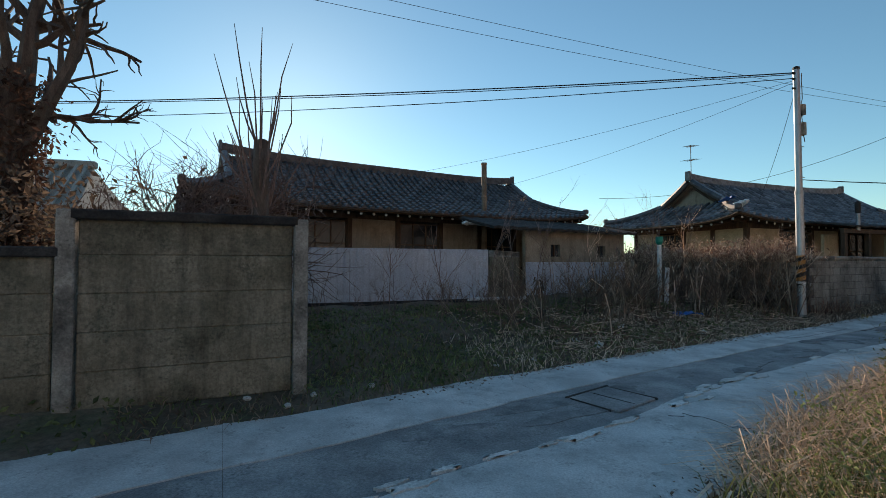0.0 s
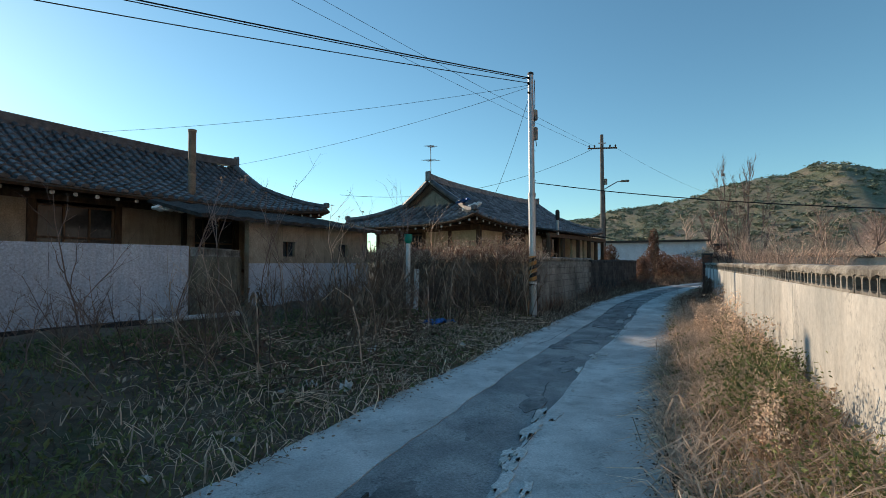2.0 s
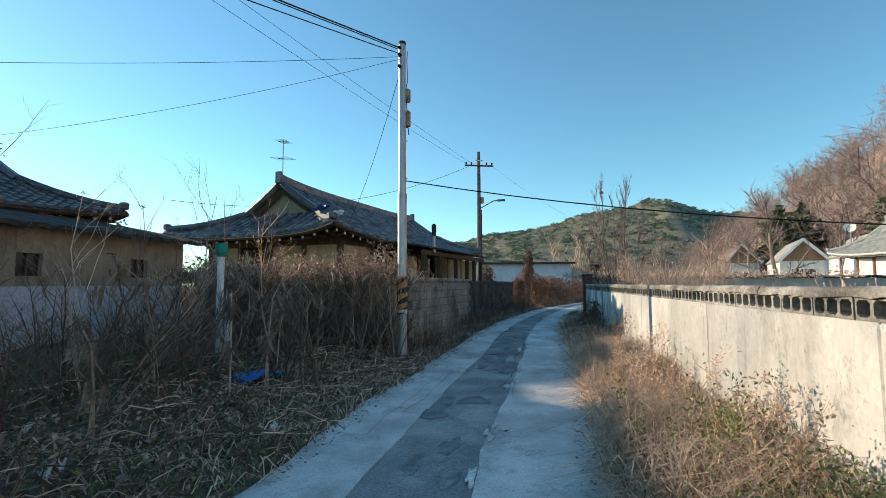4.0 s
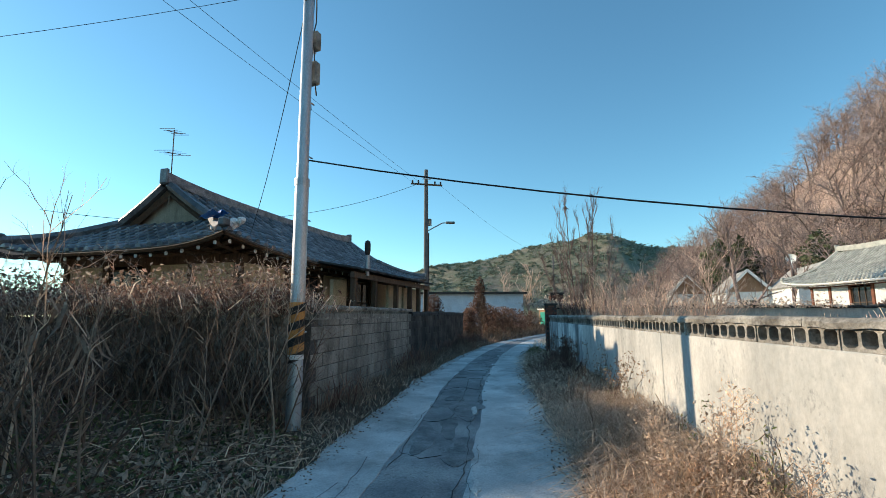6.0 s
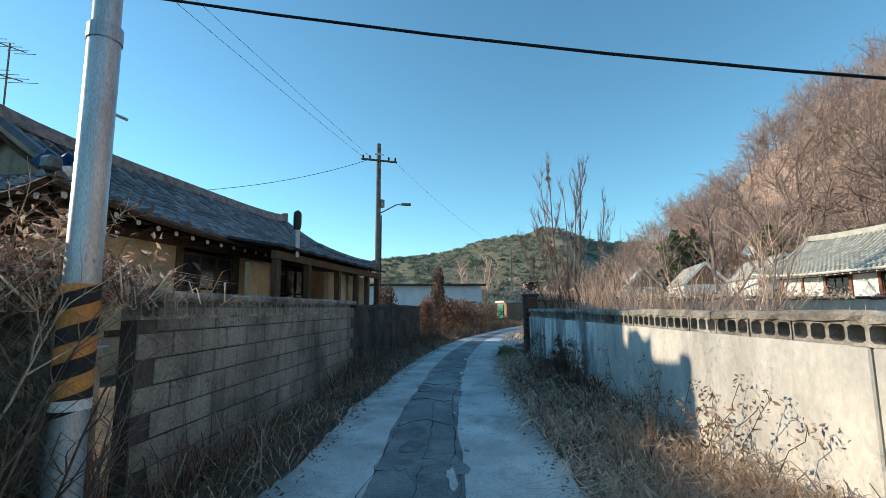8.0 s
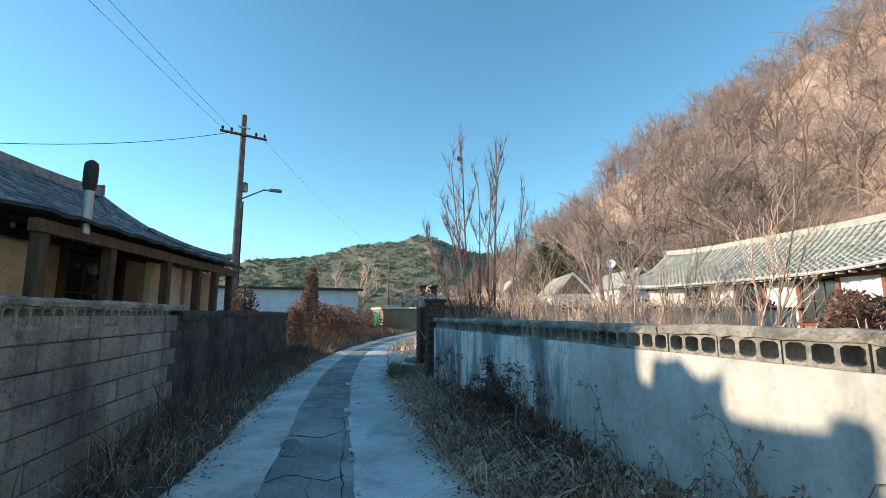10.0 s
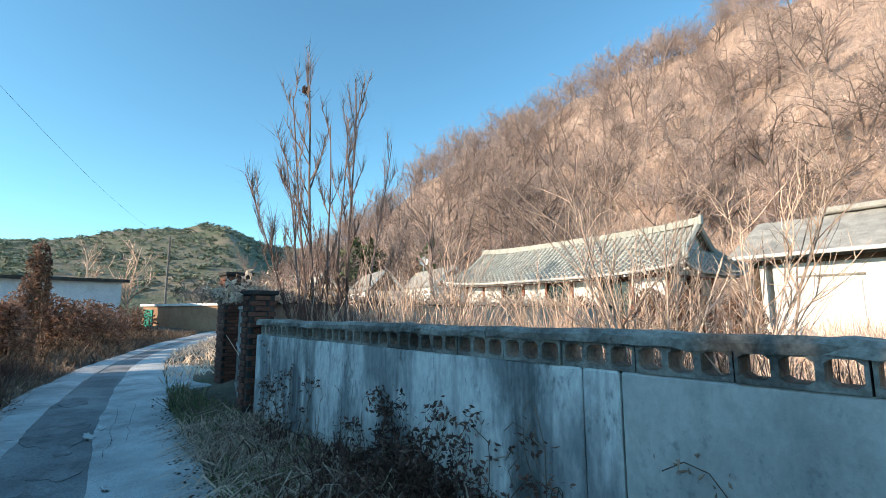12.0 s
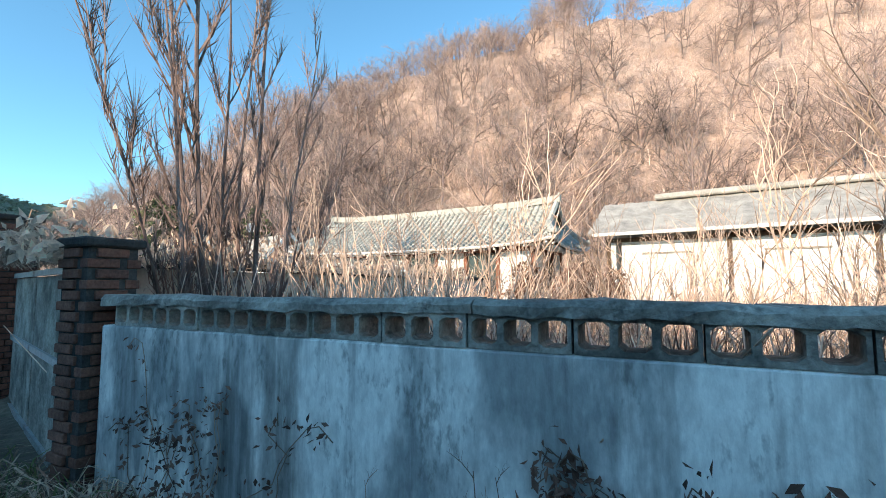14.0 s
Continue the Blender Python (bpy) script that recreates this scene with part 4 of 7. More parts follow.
def timber_walls(t, ua, vb, z1, bays_u, bays_v, infill, z0=0.0, windows=(), sill=0.9, frame_m=None, low=None):
    """Post and beam walls with plaster infill; windows: (side, bay) to fill with a dark lattice window."""
    fm = frame_m or M["wood"]
    for side in ("front", "back", "left", "right"):
        n = bays_u if side in ("front", "back") else bays_v
        L2 = ua if side in ("front", "back") else vb
        rot = {"front": 0, "back": 180, "right": 90, "left": -90}[side]
        mm = Matrix.Rotation(radians(rot), 4, "Z") @ Matrix.Translation((0, -(vb if side in ("front", "back") else ua), 0))
        for k in range(n):
            x0, x1 = -L2 + 2 * L2 * k / n, -L2 + 2 * L2 * (k + 1) / n
            if (side, k) in windows:
                w = part("window", boxm(((x0 + x1) / 2, 0.03, (z1 + sill) / 2), (x1 - x0 - 0.16, 0.04, z1 - sill - 0.2), m=mm), M["glass"], t, "dark window")
                fr = Soup()
                for q in range(4):
                    fr.box((x0 + 0.1 + (x1 - x0 - 0.2) * q / 3, 0.0, (z1 + sill) / 2), (0.045, 0.05, z1 - sill - 0.16), mm)
                for z in (sill + 0.1, (z1 + sill) / 2, z1 - 0.12):
                    fr.box(((x0 + x1) / 2, 0.0, z), (x1 - x0 - 0.16, 0.045, 0.045), mm)
                fr.part("window_frame", M["wood"], w)
                part("infill", boxm(((x0 + x1) / 2, 0.03, (z0 + sill) / 2), (x1 - x0 - 0.1, 0.1, sill - z0), m=mm), low or infill, t)
            else:
                part("infill", boxm(((x0 + x1) / 2, 0.03, (z0 + z1) / 2), (x1 - x0 - 0.1, 0.1, z1 - z0), m=mm), infill, t)
            part("post", boxm((x0, 0.0, (z0 + z1) / 2), (0.16, 0.17, z1 - z0), m=mm, bevel=0.012), fm, t)
        part("beam", boxm((0, 0.0, z1 + 0.08), (2 * L2 + 0.3, 0.18, 0.2), m=mm), fm, t)
        part("rail", boxm((0, -0.012, sill), (2 * L2, 0.1, 0.1), m=mm), fm, t)


def house_b():
    t = thing("tiled_house", pose(13.9, 22.45, 0.25, 0, 0, 25), "old single-storey house with dark tiled hipped roof", "house")
    hanok_roof(t, 6.85, 3.4, 5.0, 1.95, 2.72, M["tile"], course=0.3, row=0.3)
    timber_walls(t, 5.5, 2.7, 2.55, 6, 4, M["clay"], -0.1, windows=(("front", 1), ("front", 3), ("left", 1)))
    # lean-to over the front yard, on posts
    s = Soup()
    u = np.linspace(-3.2, 3.8, 30)
    for va, za, vb, zb in ((-3.2, 2.78, -4.7, 2.52),):
        wv = 0.02 * np.sin(u * 9)
        V = np.concatenate([np.stack([u, np.full(30, va), za + wv], -1), np.stack([u, np.full(30, vb), zb + wv], -1)])
        q = np.arange(29)
        s.add(V, np.stack([q, q + 1, q + 31, q + 30], -1))
    lean = s.part("lean_to_roof", M["dark"], t, "sagging dark sheet roof over the front yard")
    so = lean.modifiers.new("thick", "SOLIDIFY")
    so.thickness = 0.05
    part("beam", boxm((0.3, -4.5, 2.38), (7.0, 0.12, 0.16)), M["wood"], t)
    for u in (-3.0, -1.6, 0.2, 1.6, 2.6, 3.6):
        part("post", boxm((u, -4.45, 1.1), (0.15, 0.15, 2.5), bevel=0.012), M["wood"], t)
    part("infill", boxm((0.9, -4.1, 1.1), (1.3, 0.1, 2.4)), M["clay"], t)
    part("infill", boxm((2.6, -4.1, 1.1), (1.7, 0.1, 2.4)), M["clay"], t)
    part("infill", boxm((-2.3, -3.6, 1.1), (0.8, 0.1, 2.4)), M["clay"], t)
    c = thing("stove_chimney", pose(13.66, 17.3, 0.3), "galvanised flue pipe with a dark cowl", "chimney")
    k = Soup()
    k.tube([(0, 0, 2.35), (0, 0, 3.0)], 0.062, 12)
    k.part("flue", M["steel"], c, smooth=True)
    k = Soup()
    k.tube([(0, 0, 2.95), (0, 0, 3.02), (0, 0, 3.1), (0, 0, 3.3), (0, 0, 3.36), (0, 0, 3.4)], [0.06, 0.08, 0.088, 0.088, 0.075, 0.02], 12)
    k.part("cowl", M["black"], c)


def house_a():
    R1 = Vector((1.65, 21.8))
    d = Vector((math.cos(radians(35)), math.sin(radians(35))))
    c = R1 - d * 6.1
    t = thing("tiled_house", pose(c.x, c.y, 0.35, 0, 0, 35), "long old farmhouse with a dark tiled roof", "house")
    hanok_roof(t, 7.5, 3.5, 6.0, 1.95, 2.78, M["tile"])
    timber_walls(t, 6.1, 2.4, 2.6, 7, 3, M["clayshade"], -0.1, windows=(("front", 1), ("front", 3), ("front", 5)))
    # outbuilding wing in front: low roof and plastered wall with two small windows
    s = Soup()
    u = np.linspace(1.0, 8.0, 40)
    wv = 0.025 * np.sin(u * 12)
    V = np.concatenate([np.stack([u, np.full(40, -3.2), 2.72 + wv - 0.05 * np.maximum(u - 6.5, 0)], -1), np.stack([u, np.full(40, -5.5), 2.2 + wv], -1)])
    q = np.arange(39)
    s.add(V, np.stack([q, q + 1, q + 41, q + 40], -1))
    lean = s.part("wing_roof", M["dark"], t, "low dark roof of the outbuilding wing")
    lean.modifiers.new("thick", "SOLIDIFY").thickness = 0.09
    for x0, x1 in ((2.55, 3.7), (4.15, 6.05), (6.5, 7.6)):
        part("wing_wall", boxm(((x0 + x1) / 2, -5.1, 1.1), (x1 - x0, 0.16, 2.4)), M["clayshade"], t, "clay plaster wall with shade in its colour")
    for x0, x1 in ((3.7, 4.15), (6.05, 6.5)):
        part("wing_wall", boxm(((x0 + x1) / 2, -5.1, 0.62), (x1 - x0, 0.16, 1.44)), M["clayshade"], t)
        part("wing_wall", boxm(((x0 + x1) / 2, -5.1, 2.03), (x1 - x0, 0.16, 0.54)), M["clayshade"], t)

    part("wing_dado", boxm((5.07, -5.2, 0.5), (5.05, 0.03, 1.3)), M["bluewhite"], t, "bluish limewashed lower wall")
    bm = boxm((7.6, -4.1, 1.05), (0.16, 1.8, 2.3))
    for v in bm.verts:
        if v.co.z > 1:
            v.co.z = 2.28 + (v.co.y + 5.0) * 0.2
    part("wing_end", bm, M["clayshade"], t)
    for x in (3.92, 6.27):
        w = part("window", boxm((x, -5.06, 1.55), (0.46, 0.04, 0.44)), M["glass"], t, "small dark window")
        part("window_frame", boxm((x, -5.1, 1.55), (0.03, 0.05, 0.44)), M["wood"], w)
    k = thing("flue_pipe", pose(0.37, 17.4, 0.35), "tall rusty stovepipe rising past the eaves", "chimney")
    s = Soup()
    s.tube([(0, 0, 0), (0, 0, 1.5), (0.01, 0, 3.0), (0.0, 0.0, 4.9)], 0.1, 12)
    s.part("flue", M["rust"], k, smooth=True)
    for z, q in ((3.6, 0.12), (4.85, 0.113)):
        s = Soup()
        s.tube([(0, 0, z), (0, 0, z + 0.06)], q, 12)
        s.part("collar", M["rust"], k)


def house_c():
    d = Vector((math.cos(radians(32.5)), math.sin(radians(32.5))))
    c = Vector((34.6, 3.24))
    t = thing("tiled_house", pose(c.x, c.y, 0.3, 0, 0, 212.5), "long traditional house with grey-green tiles and white plaster", "house")
    hanok_roof(t, 7.05, 2.85, 6.2, 1.95, 2.75, M["tileC"], course=0.25, row=0.26, trim=M["white"])
    timber_walls(t, 5.9, 1.9, 2.62, 8, 3, M["white"], -0.1, windows=(("back", 2), ("back", 5), ("right", 1), ("front", 4), ("front", 2), ("front", 6)), frame_m=M["redwood"], low=M["mud"])


def house_d():
    t = thing("white_outbuilding", along((26.75, 0.37), (12.8, -7.6))[0], "long white rendered building with pale sheet roof", "house")
    s = Soup()
    nx, L2 = 60, 16.0
    u = np.linspace(-0.2, L2, nx)
    wv = 0.02 * np.sin(u * 15)
    for (va, za), (vb, zb) in (((0.0, 3.45), (2.9, 4.95)), ((2.9, 4.95), (5.8, 3.45))):
        V = np.concatenate([np.stack([u, np.full(nx, va), za + wv], -1), np.stack([u, np.full(nx, vb), zb + wv], -1)])
        q = np.arange(nx - 1)
        s.add(V, np.stack([q, q + 1, q + nx + 1, q + nx], -1))
    ro = s.part("roof", M["slate"], t, "pale grey corrugated roof")
    ro.modifiers.new("thick", "SOLIDIFY").thickness = 0.08
    part("ridge_cap", boxm((L2 / 2 + 0.8, 2.9, 5.08), (L2 - 2, 0.5, 0.22), bevel=0.05), M["slate"], t)
    part("gutter", boxm((L2 / 2, -0.04, 3.38), (L2, 0.1, 0.12), bevel=0.02), M["white"], t, "white gutter")
    part("wall", boxm((L2 / 2 + 0.4, 0.95, 1.55), (L2 - 0.9, 0.2, 3.3)), M["white"], t)
    part("wall", boxm((0.55, 2.9, 1.75), (0.2, 4.2, 3.5)), M["white"], t)
    bm = bmesh.new()
    for x in (0.5,):
        v = [bm.verts.new(p) for p in ((x, 0.9, 3.3), (x, 4.9, 3.3), (x, 2.9, 4.8))]
        bm.faces.new(v)
    part("gable", bm, M["white"], t)
    part("eave_beam", boxm((L2 / 2, 0.8, 3.22), (L2 - 0.6, 0.14, 0.16)), M["wood"], t)
    for u in (0.4, 4.3, 8.0, 11.8):
        part("post", boxm((u, 0.8, 1.6), (0.14, 0.14, 3.2)), M["wood"], t)
    for u in (2.4, 6.1, 9.9):
        w = part("shutter", boxm((u, 0.82, 1.7), (1.5, 0.05, 1.9), bevel=0.01), M["white"], t, "white painted door")
        part("shutter_rail", boxm((u, 0.79, 2.7), (1.7, 0.05, 0.06)), M["cap"], w)


def white_house(x, y, rz, wd, dp, hw, hr, label):
    t = thing("white_house", pose(x, y, 0.3, 0, 0, rz), label, "house")
    part("wall_body", boxm((0, dp / 2, hw / 2), (wd, dp, hw)), M["white"], t)
    bm = bmesh.new()
    f = [bm.verts.new(p) for p in ((-wd / 2, 0, hw), (wd / 2, 0, hw), (0, 0, hr))]
    bm.faces.new(f)
    part("gable", bm, M["mud"], t, "terracotta gable")
    for sx in (-1, 1):
        L2 = math.hypot(wd / 2 + 0.3, hr - hw)
        ang = math.atan2(hr - hw, wd / 2)
        mm = Matrix.Translation((sx * (wd / 4 + 0.06), dp / 2 - 0.15, (hw + hr) / 2 + 0.05)) @ Matrix.Rotation(sx * ang, 4, "Y")
        part("roof", boxm((0, 0, 0), (L2, dp + 0.9, 0.14), m=mm), M["slate"], t)
        part("bargeboard", boxm((0, -dp / 2 - 0.47, 0), (L2, 0.06, 0.24), m=mm), M["white"], t)
    w = part("window", boxm((0, -0.02, 1.9), (wd * 0.5, 0.08, 1.3)), M["glass"], t)
    part("window_frame", boxm((0, -0.05, 2.58), (wd * 0.56, 0.1, 0.12)), M["white"], w)
    part("window_frame", boxm((0, -0.05, 1.9), (0.12, 0.1, 1.3)), M["white"], w)
    part("window_sill", boxm((0, -0.07, 1.22), (wd * 0.56, 0.14, 0.1)), M["white"], w)
    return t


house_b()
house_a()
house_c()
house_d()
white_house(66.2, 20.6, -72, 3.6, 9, 3.6, 5.7, "small white rendered house with terracotta gable")
white_house(57.0, 13.4, -72, 3.6, 9, 3.3, 5.2, "white rendered house with a gabled porch")
white_house(50.5, 7.6, -72, 3.4, 8, 3.4, 5.0, "white rendered house wing with a pale roof")


# ---- poles and cables ----
def cable(name, p, q, sag, r=0.012, label="thin black overhead cable", group="overhead cables"):
    t = np.linspace(0, 1, 25)
    P = np.array(p)[None] * (1 - t)[:, None] + np.array(q)[None] * t[:, None]
    P[:, 2] -= 4 * sag * t * (1 - t)
    s = Soup()
    s.tube(P, r, 4)
    return tagged(s.part(name, M["wire"]), label, "cable", group)


def ring(s, r0, r1, z0, z1, n=16, x=0.0, y=0.0):
    s.tube([(x, y, z0), (x, y, z1)], [r0, r1], n)


def near_pole():
    t = thing("utility_pole", pose(8.3, 12.28, 0.1, -0.6, 0.5, 20), "grey steel utility pole with yellow and black striped band", "pole")
    s = Soup()
    ring(s, 0.098, 0.092, 0.0, 3.2)
    s.part("pole_tube", M["steel"], t, smooth=True)
    s = Soup()
    ring(s, 0.08, 0.074, 3.2, 6.42)
    s.part("pole_tube", M["steel"], t, smooth=True)
    s = Soup()
    ring(s, 0.1, 0.1, 3.14, 3.24)
    s.part("joint_collar", M["steel"], t)
    s = Soup()
    s.tube([(0, 0, 6.4), (0, 0, 6.46), (0, 0, 6.5)], [0.08, 0.08, 0.01], 12)
    s.part("pole_cap", M["black"], t)
    # spiral stripes
    for k in range(9):
        s = Soup()
        a = np.linspace(0, 2 * np.pi, 25)
        z0 = 0.72 + k * 0.1
        zl = z0 + 0.2 * (a / (2 * np.pi) - 0.0)
        lo, hi = np.clip(zl, 0.72, 1.58), np.clip(zl + 0.1, 0.72, 1.58)
        r = 0.1015
        V = np.concatenate([np.stack([r * np.cos(a), r * np.sin(a), lo], -1), np.stack([r * np.cos(a), r * np.sin(a), hi], -1)])
        q = np.arange(24)
        s.add(V, np.stack([q, q + 1, q + 26, q + 25], -1))
        s.part("stripe", M["yellow"] if k % 2 else M["black"], t)
    s = Soup()
    ring(s, 0.1035, 0.1035, 0.86, 0.92)
    s.part("label_band", M["white"], t, "white number band")
    for z in (1.2, 1.9, 2.7, 3.6, 4.4, 5.2):
        st = Soup()
        st.tube([(0.08, 0, z), (0.2, 0, z)], 0.011, 5)
        st.part("climbing_step", M["steel"], t)
    for z, hh in ((5.35, 0.28), (4.85, 0.34)):
        bx = part("junction_box", boxm((0.14, -0.02, z), (0.11, 0.15, hh), bevel=0.015), M["cap"], t, "grey cable junction box")
        part("box_lid", boxm((0.2, -0.02, z), (0.012, 0.12, hh - 0.05)), M["steel"], bx)
    for z in (6.3, 6.15, 5.9):
        s = Soup()
        s.tube([(-0.06, 0, z), (-0.13, 0, z)], [0.035, 0.03], 8)
        s.part("insulator", M["black"], t)
    s = Soup()
    rng = np.random.default_rng(3)
    for k in range(3):
        P = [(0.11 + 0.02 * k + rng.normal(0, 0.012), 0.06 * k - 0.05 + rng.normal(0, 0.012), z) for z in np.linspace(4.5 - 0.2 * k, 6.3, 9)]
        s.tube(P, 0.012, 4)
    s.part("riser_cable", M["wire"], t)


def far_pole(x, y, z, h, label, arm=True, lamp=None, r=0.17):
    t = thing("utility_pole", pose(x, y, z), label, "pole")
    s = Soup()
    s.tube([(0, 0, 0), (0, 0, h * 0.5), (0, 0, h)], [r, r * 0.82, r * 0.65], 12)
    s.part("pole_shaft", M["polec"], t, smooth=True)
    if arm:
        m = Matrix.Rotation(radians(-35), 4, "Z")
        a = part("crossarm", boxm((0, -0.15, h - 0.95), (1.9, 0.08, 0.09), m=m), M["wood"], t)
        for u in (-0.85, -0.5, 0.5, 0.85):
            s = Soup()
            v = m @ Vector((u, -0.15, 0))
            s.tube([(v.x, v.y, h - 0.9), (v.x, v.y, h - 0.8), (v.x, v.y, h - 0.72)], [0.03, 0.06, 0.03], 8)
            s.part("insulator", M["black"], a)
        part("arm_brace", boxm((0, -0.12, h - 0.6), (0.5, 0.06, 0.06), m=m), M["steel"], t)
        part("pole_box", boxm((0.16, -0.1, h - 3.2), (0.2, 0.2, 0.4)), M["cap"], t)
    if lamp:
        s = Soup()
        lx, ly, lz = lamp
        s.tube([(0, 0, lz - 0.55), (lx * 0.35, ly * 0.35, lz - 0.3), (lx * 0.75, ly * 0.75, lz - 0.02), (lx, ly, lz)], 0.035, 6)
        arm2 = s.part("lamp_arm", M["steel"], t)
        a = math.degrees(math.atan2(ly, lx))
        part("lamp_head", boxm((lx * 1.12, ly * 1.12, lz), (0.55, 0.2, 0.13), rz=a, bevel=0.04), M["cap"], arm2, "grey street lamp head")
        s = Soup()
        s.tube([(0.13, -0.1, 0.6), (0.13, -0.1, lz - 0.6)], 0.03, 6)
        s.part("conduit", M["wire"], t)
    return t


near_pole()
far_pole(24.53, 25.0, 0.2, 9.95, "tall concrete utility pole with crossarm and street lamp", True, (0.85, -0.95, 6.72))
far_pole(62.0, 36.0, 0.2, 9.3, "slim pale concrete pole far down the lane", False, None, 0.13)
cable("cable", (8.28, 12.36, 6.42), (-34, 12.6, 6.9), 0.5, 0.016)
cable("cable", (8.2, 12.3, 6.25), (-34, 12.9, 6.6), 0.7, 0.011)
cable("cable", (8.2, 12.35, 6.37), (-34, 12.3, 6.85), 0.55, 0.011)
cable("cable", (24.18, 25.15, 9.3), (-26, 2.5, 10.2), 0.6, 0.008)
cable("cable", (23.85, 25.4, 9.3), (-26, 3.3, 10.1), 0.7, 0.008)
cable("cable", (8.38, 12.3, 3.62), (20.8, -9.3, 3.3), 1.3, 0.011)
cable("cable", (8.25, 12.3, 6.2), (-9, 24, 5.6), 0.5, 0.005)
cable("cable", (8.25, 12.3, 6.15), (-3, 26, 4.9), 0.5, 0.005)
cable("cable", (8.3, 12.35, 6.0), (10.2, 17.6, 3.3), 0.35, 0.006)
cable("cable", (24.0, 25.2, 9.2), (8.0, 30.0, 5.6), 1.2, 0.011)
cable("cable", (25.1, 24.5, 9.3), (62, 36, 9.2), 0.8, 0.007)


def antenna():
    t = thing("roof_antenna", pose(9.3, 20.3, 4.45, 0, 0, 40), "thin rusty television aerial on the roof ridge", "antenna")
    s = Soup()
    s.tube([(0, 0, 0), (0, 0, 1.0), (-0.02, 0, 2.1)], 0.016, 6)
    s.part("mast", M["rust"], t)
    for z, n, w in ((2.05, 5, 0.2), (1.45, 4, 0.3)):
        s = Soup()
        s.tube([(-0.35, 0, z - 0.1), (0.35, 0, z + 0.08)], 0.011, 5)
        boom = s.part("boom", M["rust"], t)
        for k in range(n):
            x = -0.33 + 0.66 * k / (n - 1)
            s = Soup()
            s.tube([(x, -w, z + 0.13 * x), (x, w, z + 0.13 * x)], 0.007, 4)
            s.part("element", M["rust"], boom)


antenna()


def dish():
    t = thing("satellite_dish", pose(54.6, 9.7, 4.9, 0, 0, 0), "white satellite dish on a mast above the roofs", "dish")
    s = Soup()
    s.tube([(0, 0, 0), (0, 0, 1.1)], 0.05, 6)
    s.part("mast", M["steel"], t)
    s = Soup()
    s.tube([(-0.1, 0, 1.3), (-0.16, 0, 1.3), (-0.3, 0, 1.33)], [0.05, 0.25, 0.42], 18)
    s.part("reflector", M["white"], t)


dish()


# ---- trees ----
def ivy_tree():
    rng = np.random.default_rng(31)
    t = thing("old_tree", pose(-6.85, 6.2, 0.2), "big leafless tree with an ivy-clad trunk behind the fence", "tree")
    s = Soup()
    s.tube([(0, 0, 0), (0.05, 0, 1.5), (-0.1, 0.1, 3.0), (0.1, 0.0, 4.2)], [0.36, 0.3, 0.27, 0.2], 10)
    s.part("trunk", M["bark"], t, smooth=True)
    for k, (d, ln, r) in enumerate([((0.55, 0.25, 1), 3.6, 0.13), ((-0.4, -0.2, 1), 3.4, 0.14), ((0.1, 0.1, 1), 3.6, 0.15), ((0.95, 0.5, 0.32), 1.7, 0.06), ((-0.8, 0.3, 0.6), 2.5, 0.08), ((0.5, -0.3, 0.8), 2.6, 0.07)]):
        g, e = grow(rng, ln, r, 2, 0.6, 5, 0.1, (6, 4, 3), 0.3, 0.12, 0.5, 6)
        v, f = g.arrays()
        q = Vector(d).to_track_quat("Z", "Y").to_matrix()
        v = v @ np.array(q).T + np.array((0.03, 0.0, 2.6 + 0.28 * k))
        b = Soup()
        b.add(v, f)
        b.part("limb", M["bark"], t)
    n = 4200
    a, z = rng.uniform(0, 6.3, n), rng.uniform(0.5, 4.0, n)
    rr = 0.3 + np.abs(rng.normal(0, 0.16, n)) * (0.6 + 0.8 * np.sin(z * 1.4) ** 2)
    P = np.stack([rr * np.cos(a), rr * np.sin(a), z], -1)
    tagged(leaves(rng, P, 0.055).part("ivy", M["ivy"], t, "dark ivy leaves"), kind="stuff")
    n = 2600
    P = rng.normal(size=(n, 3)) * np.array([0.8, 0.5, 0.38]) + np.array([0.3, -0.5, 1.8])
    ob = leaves(rng, P, 0.06).part("dead_vine_leaves", M["litter"], t, "withered brown vine leaves")
    tagged(ob, kind="stuff")


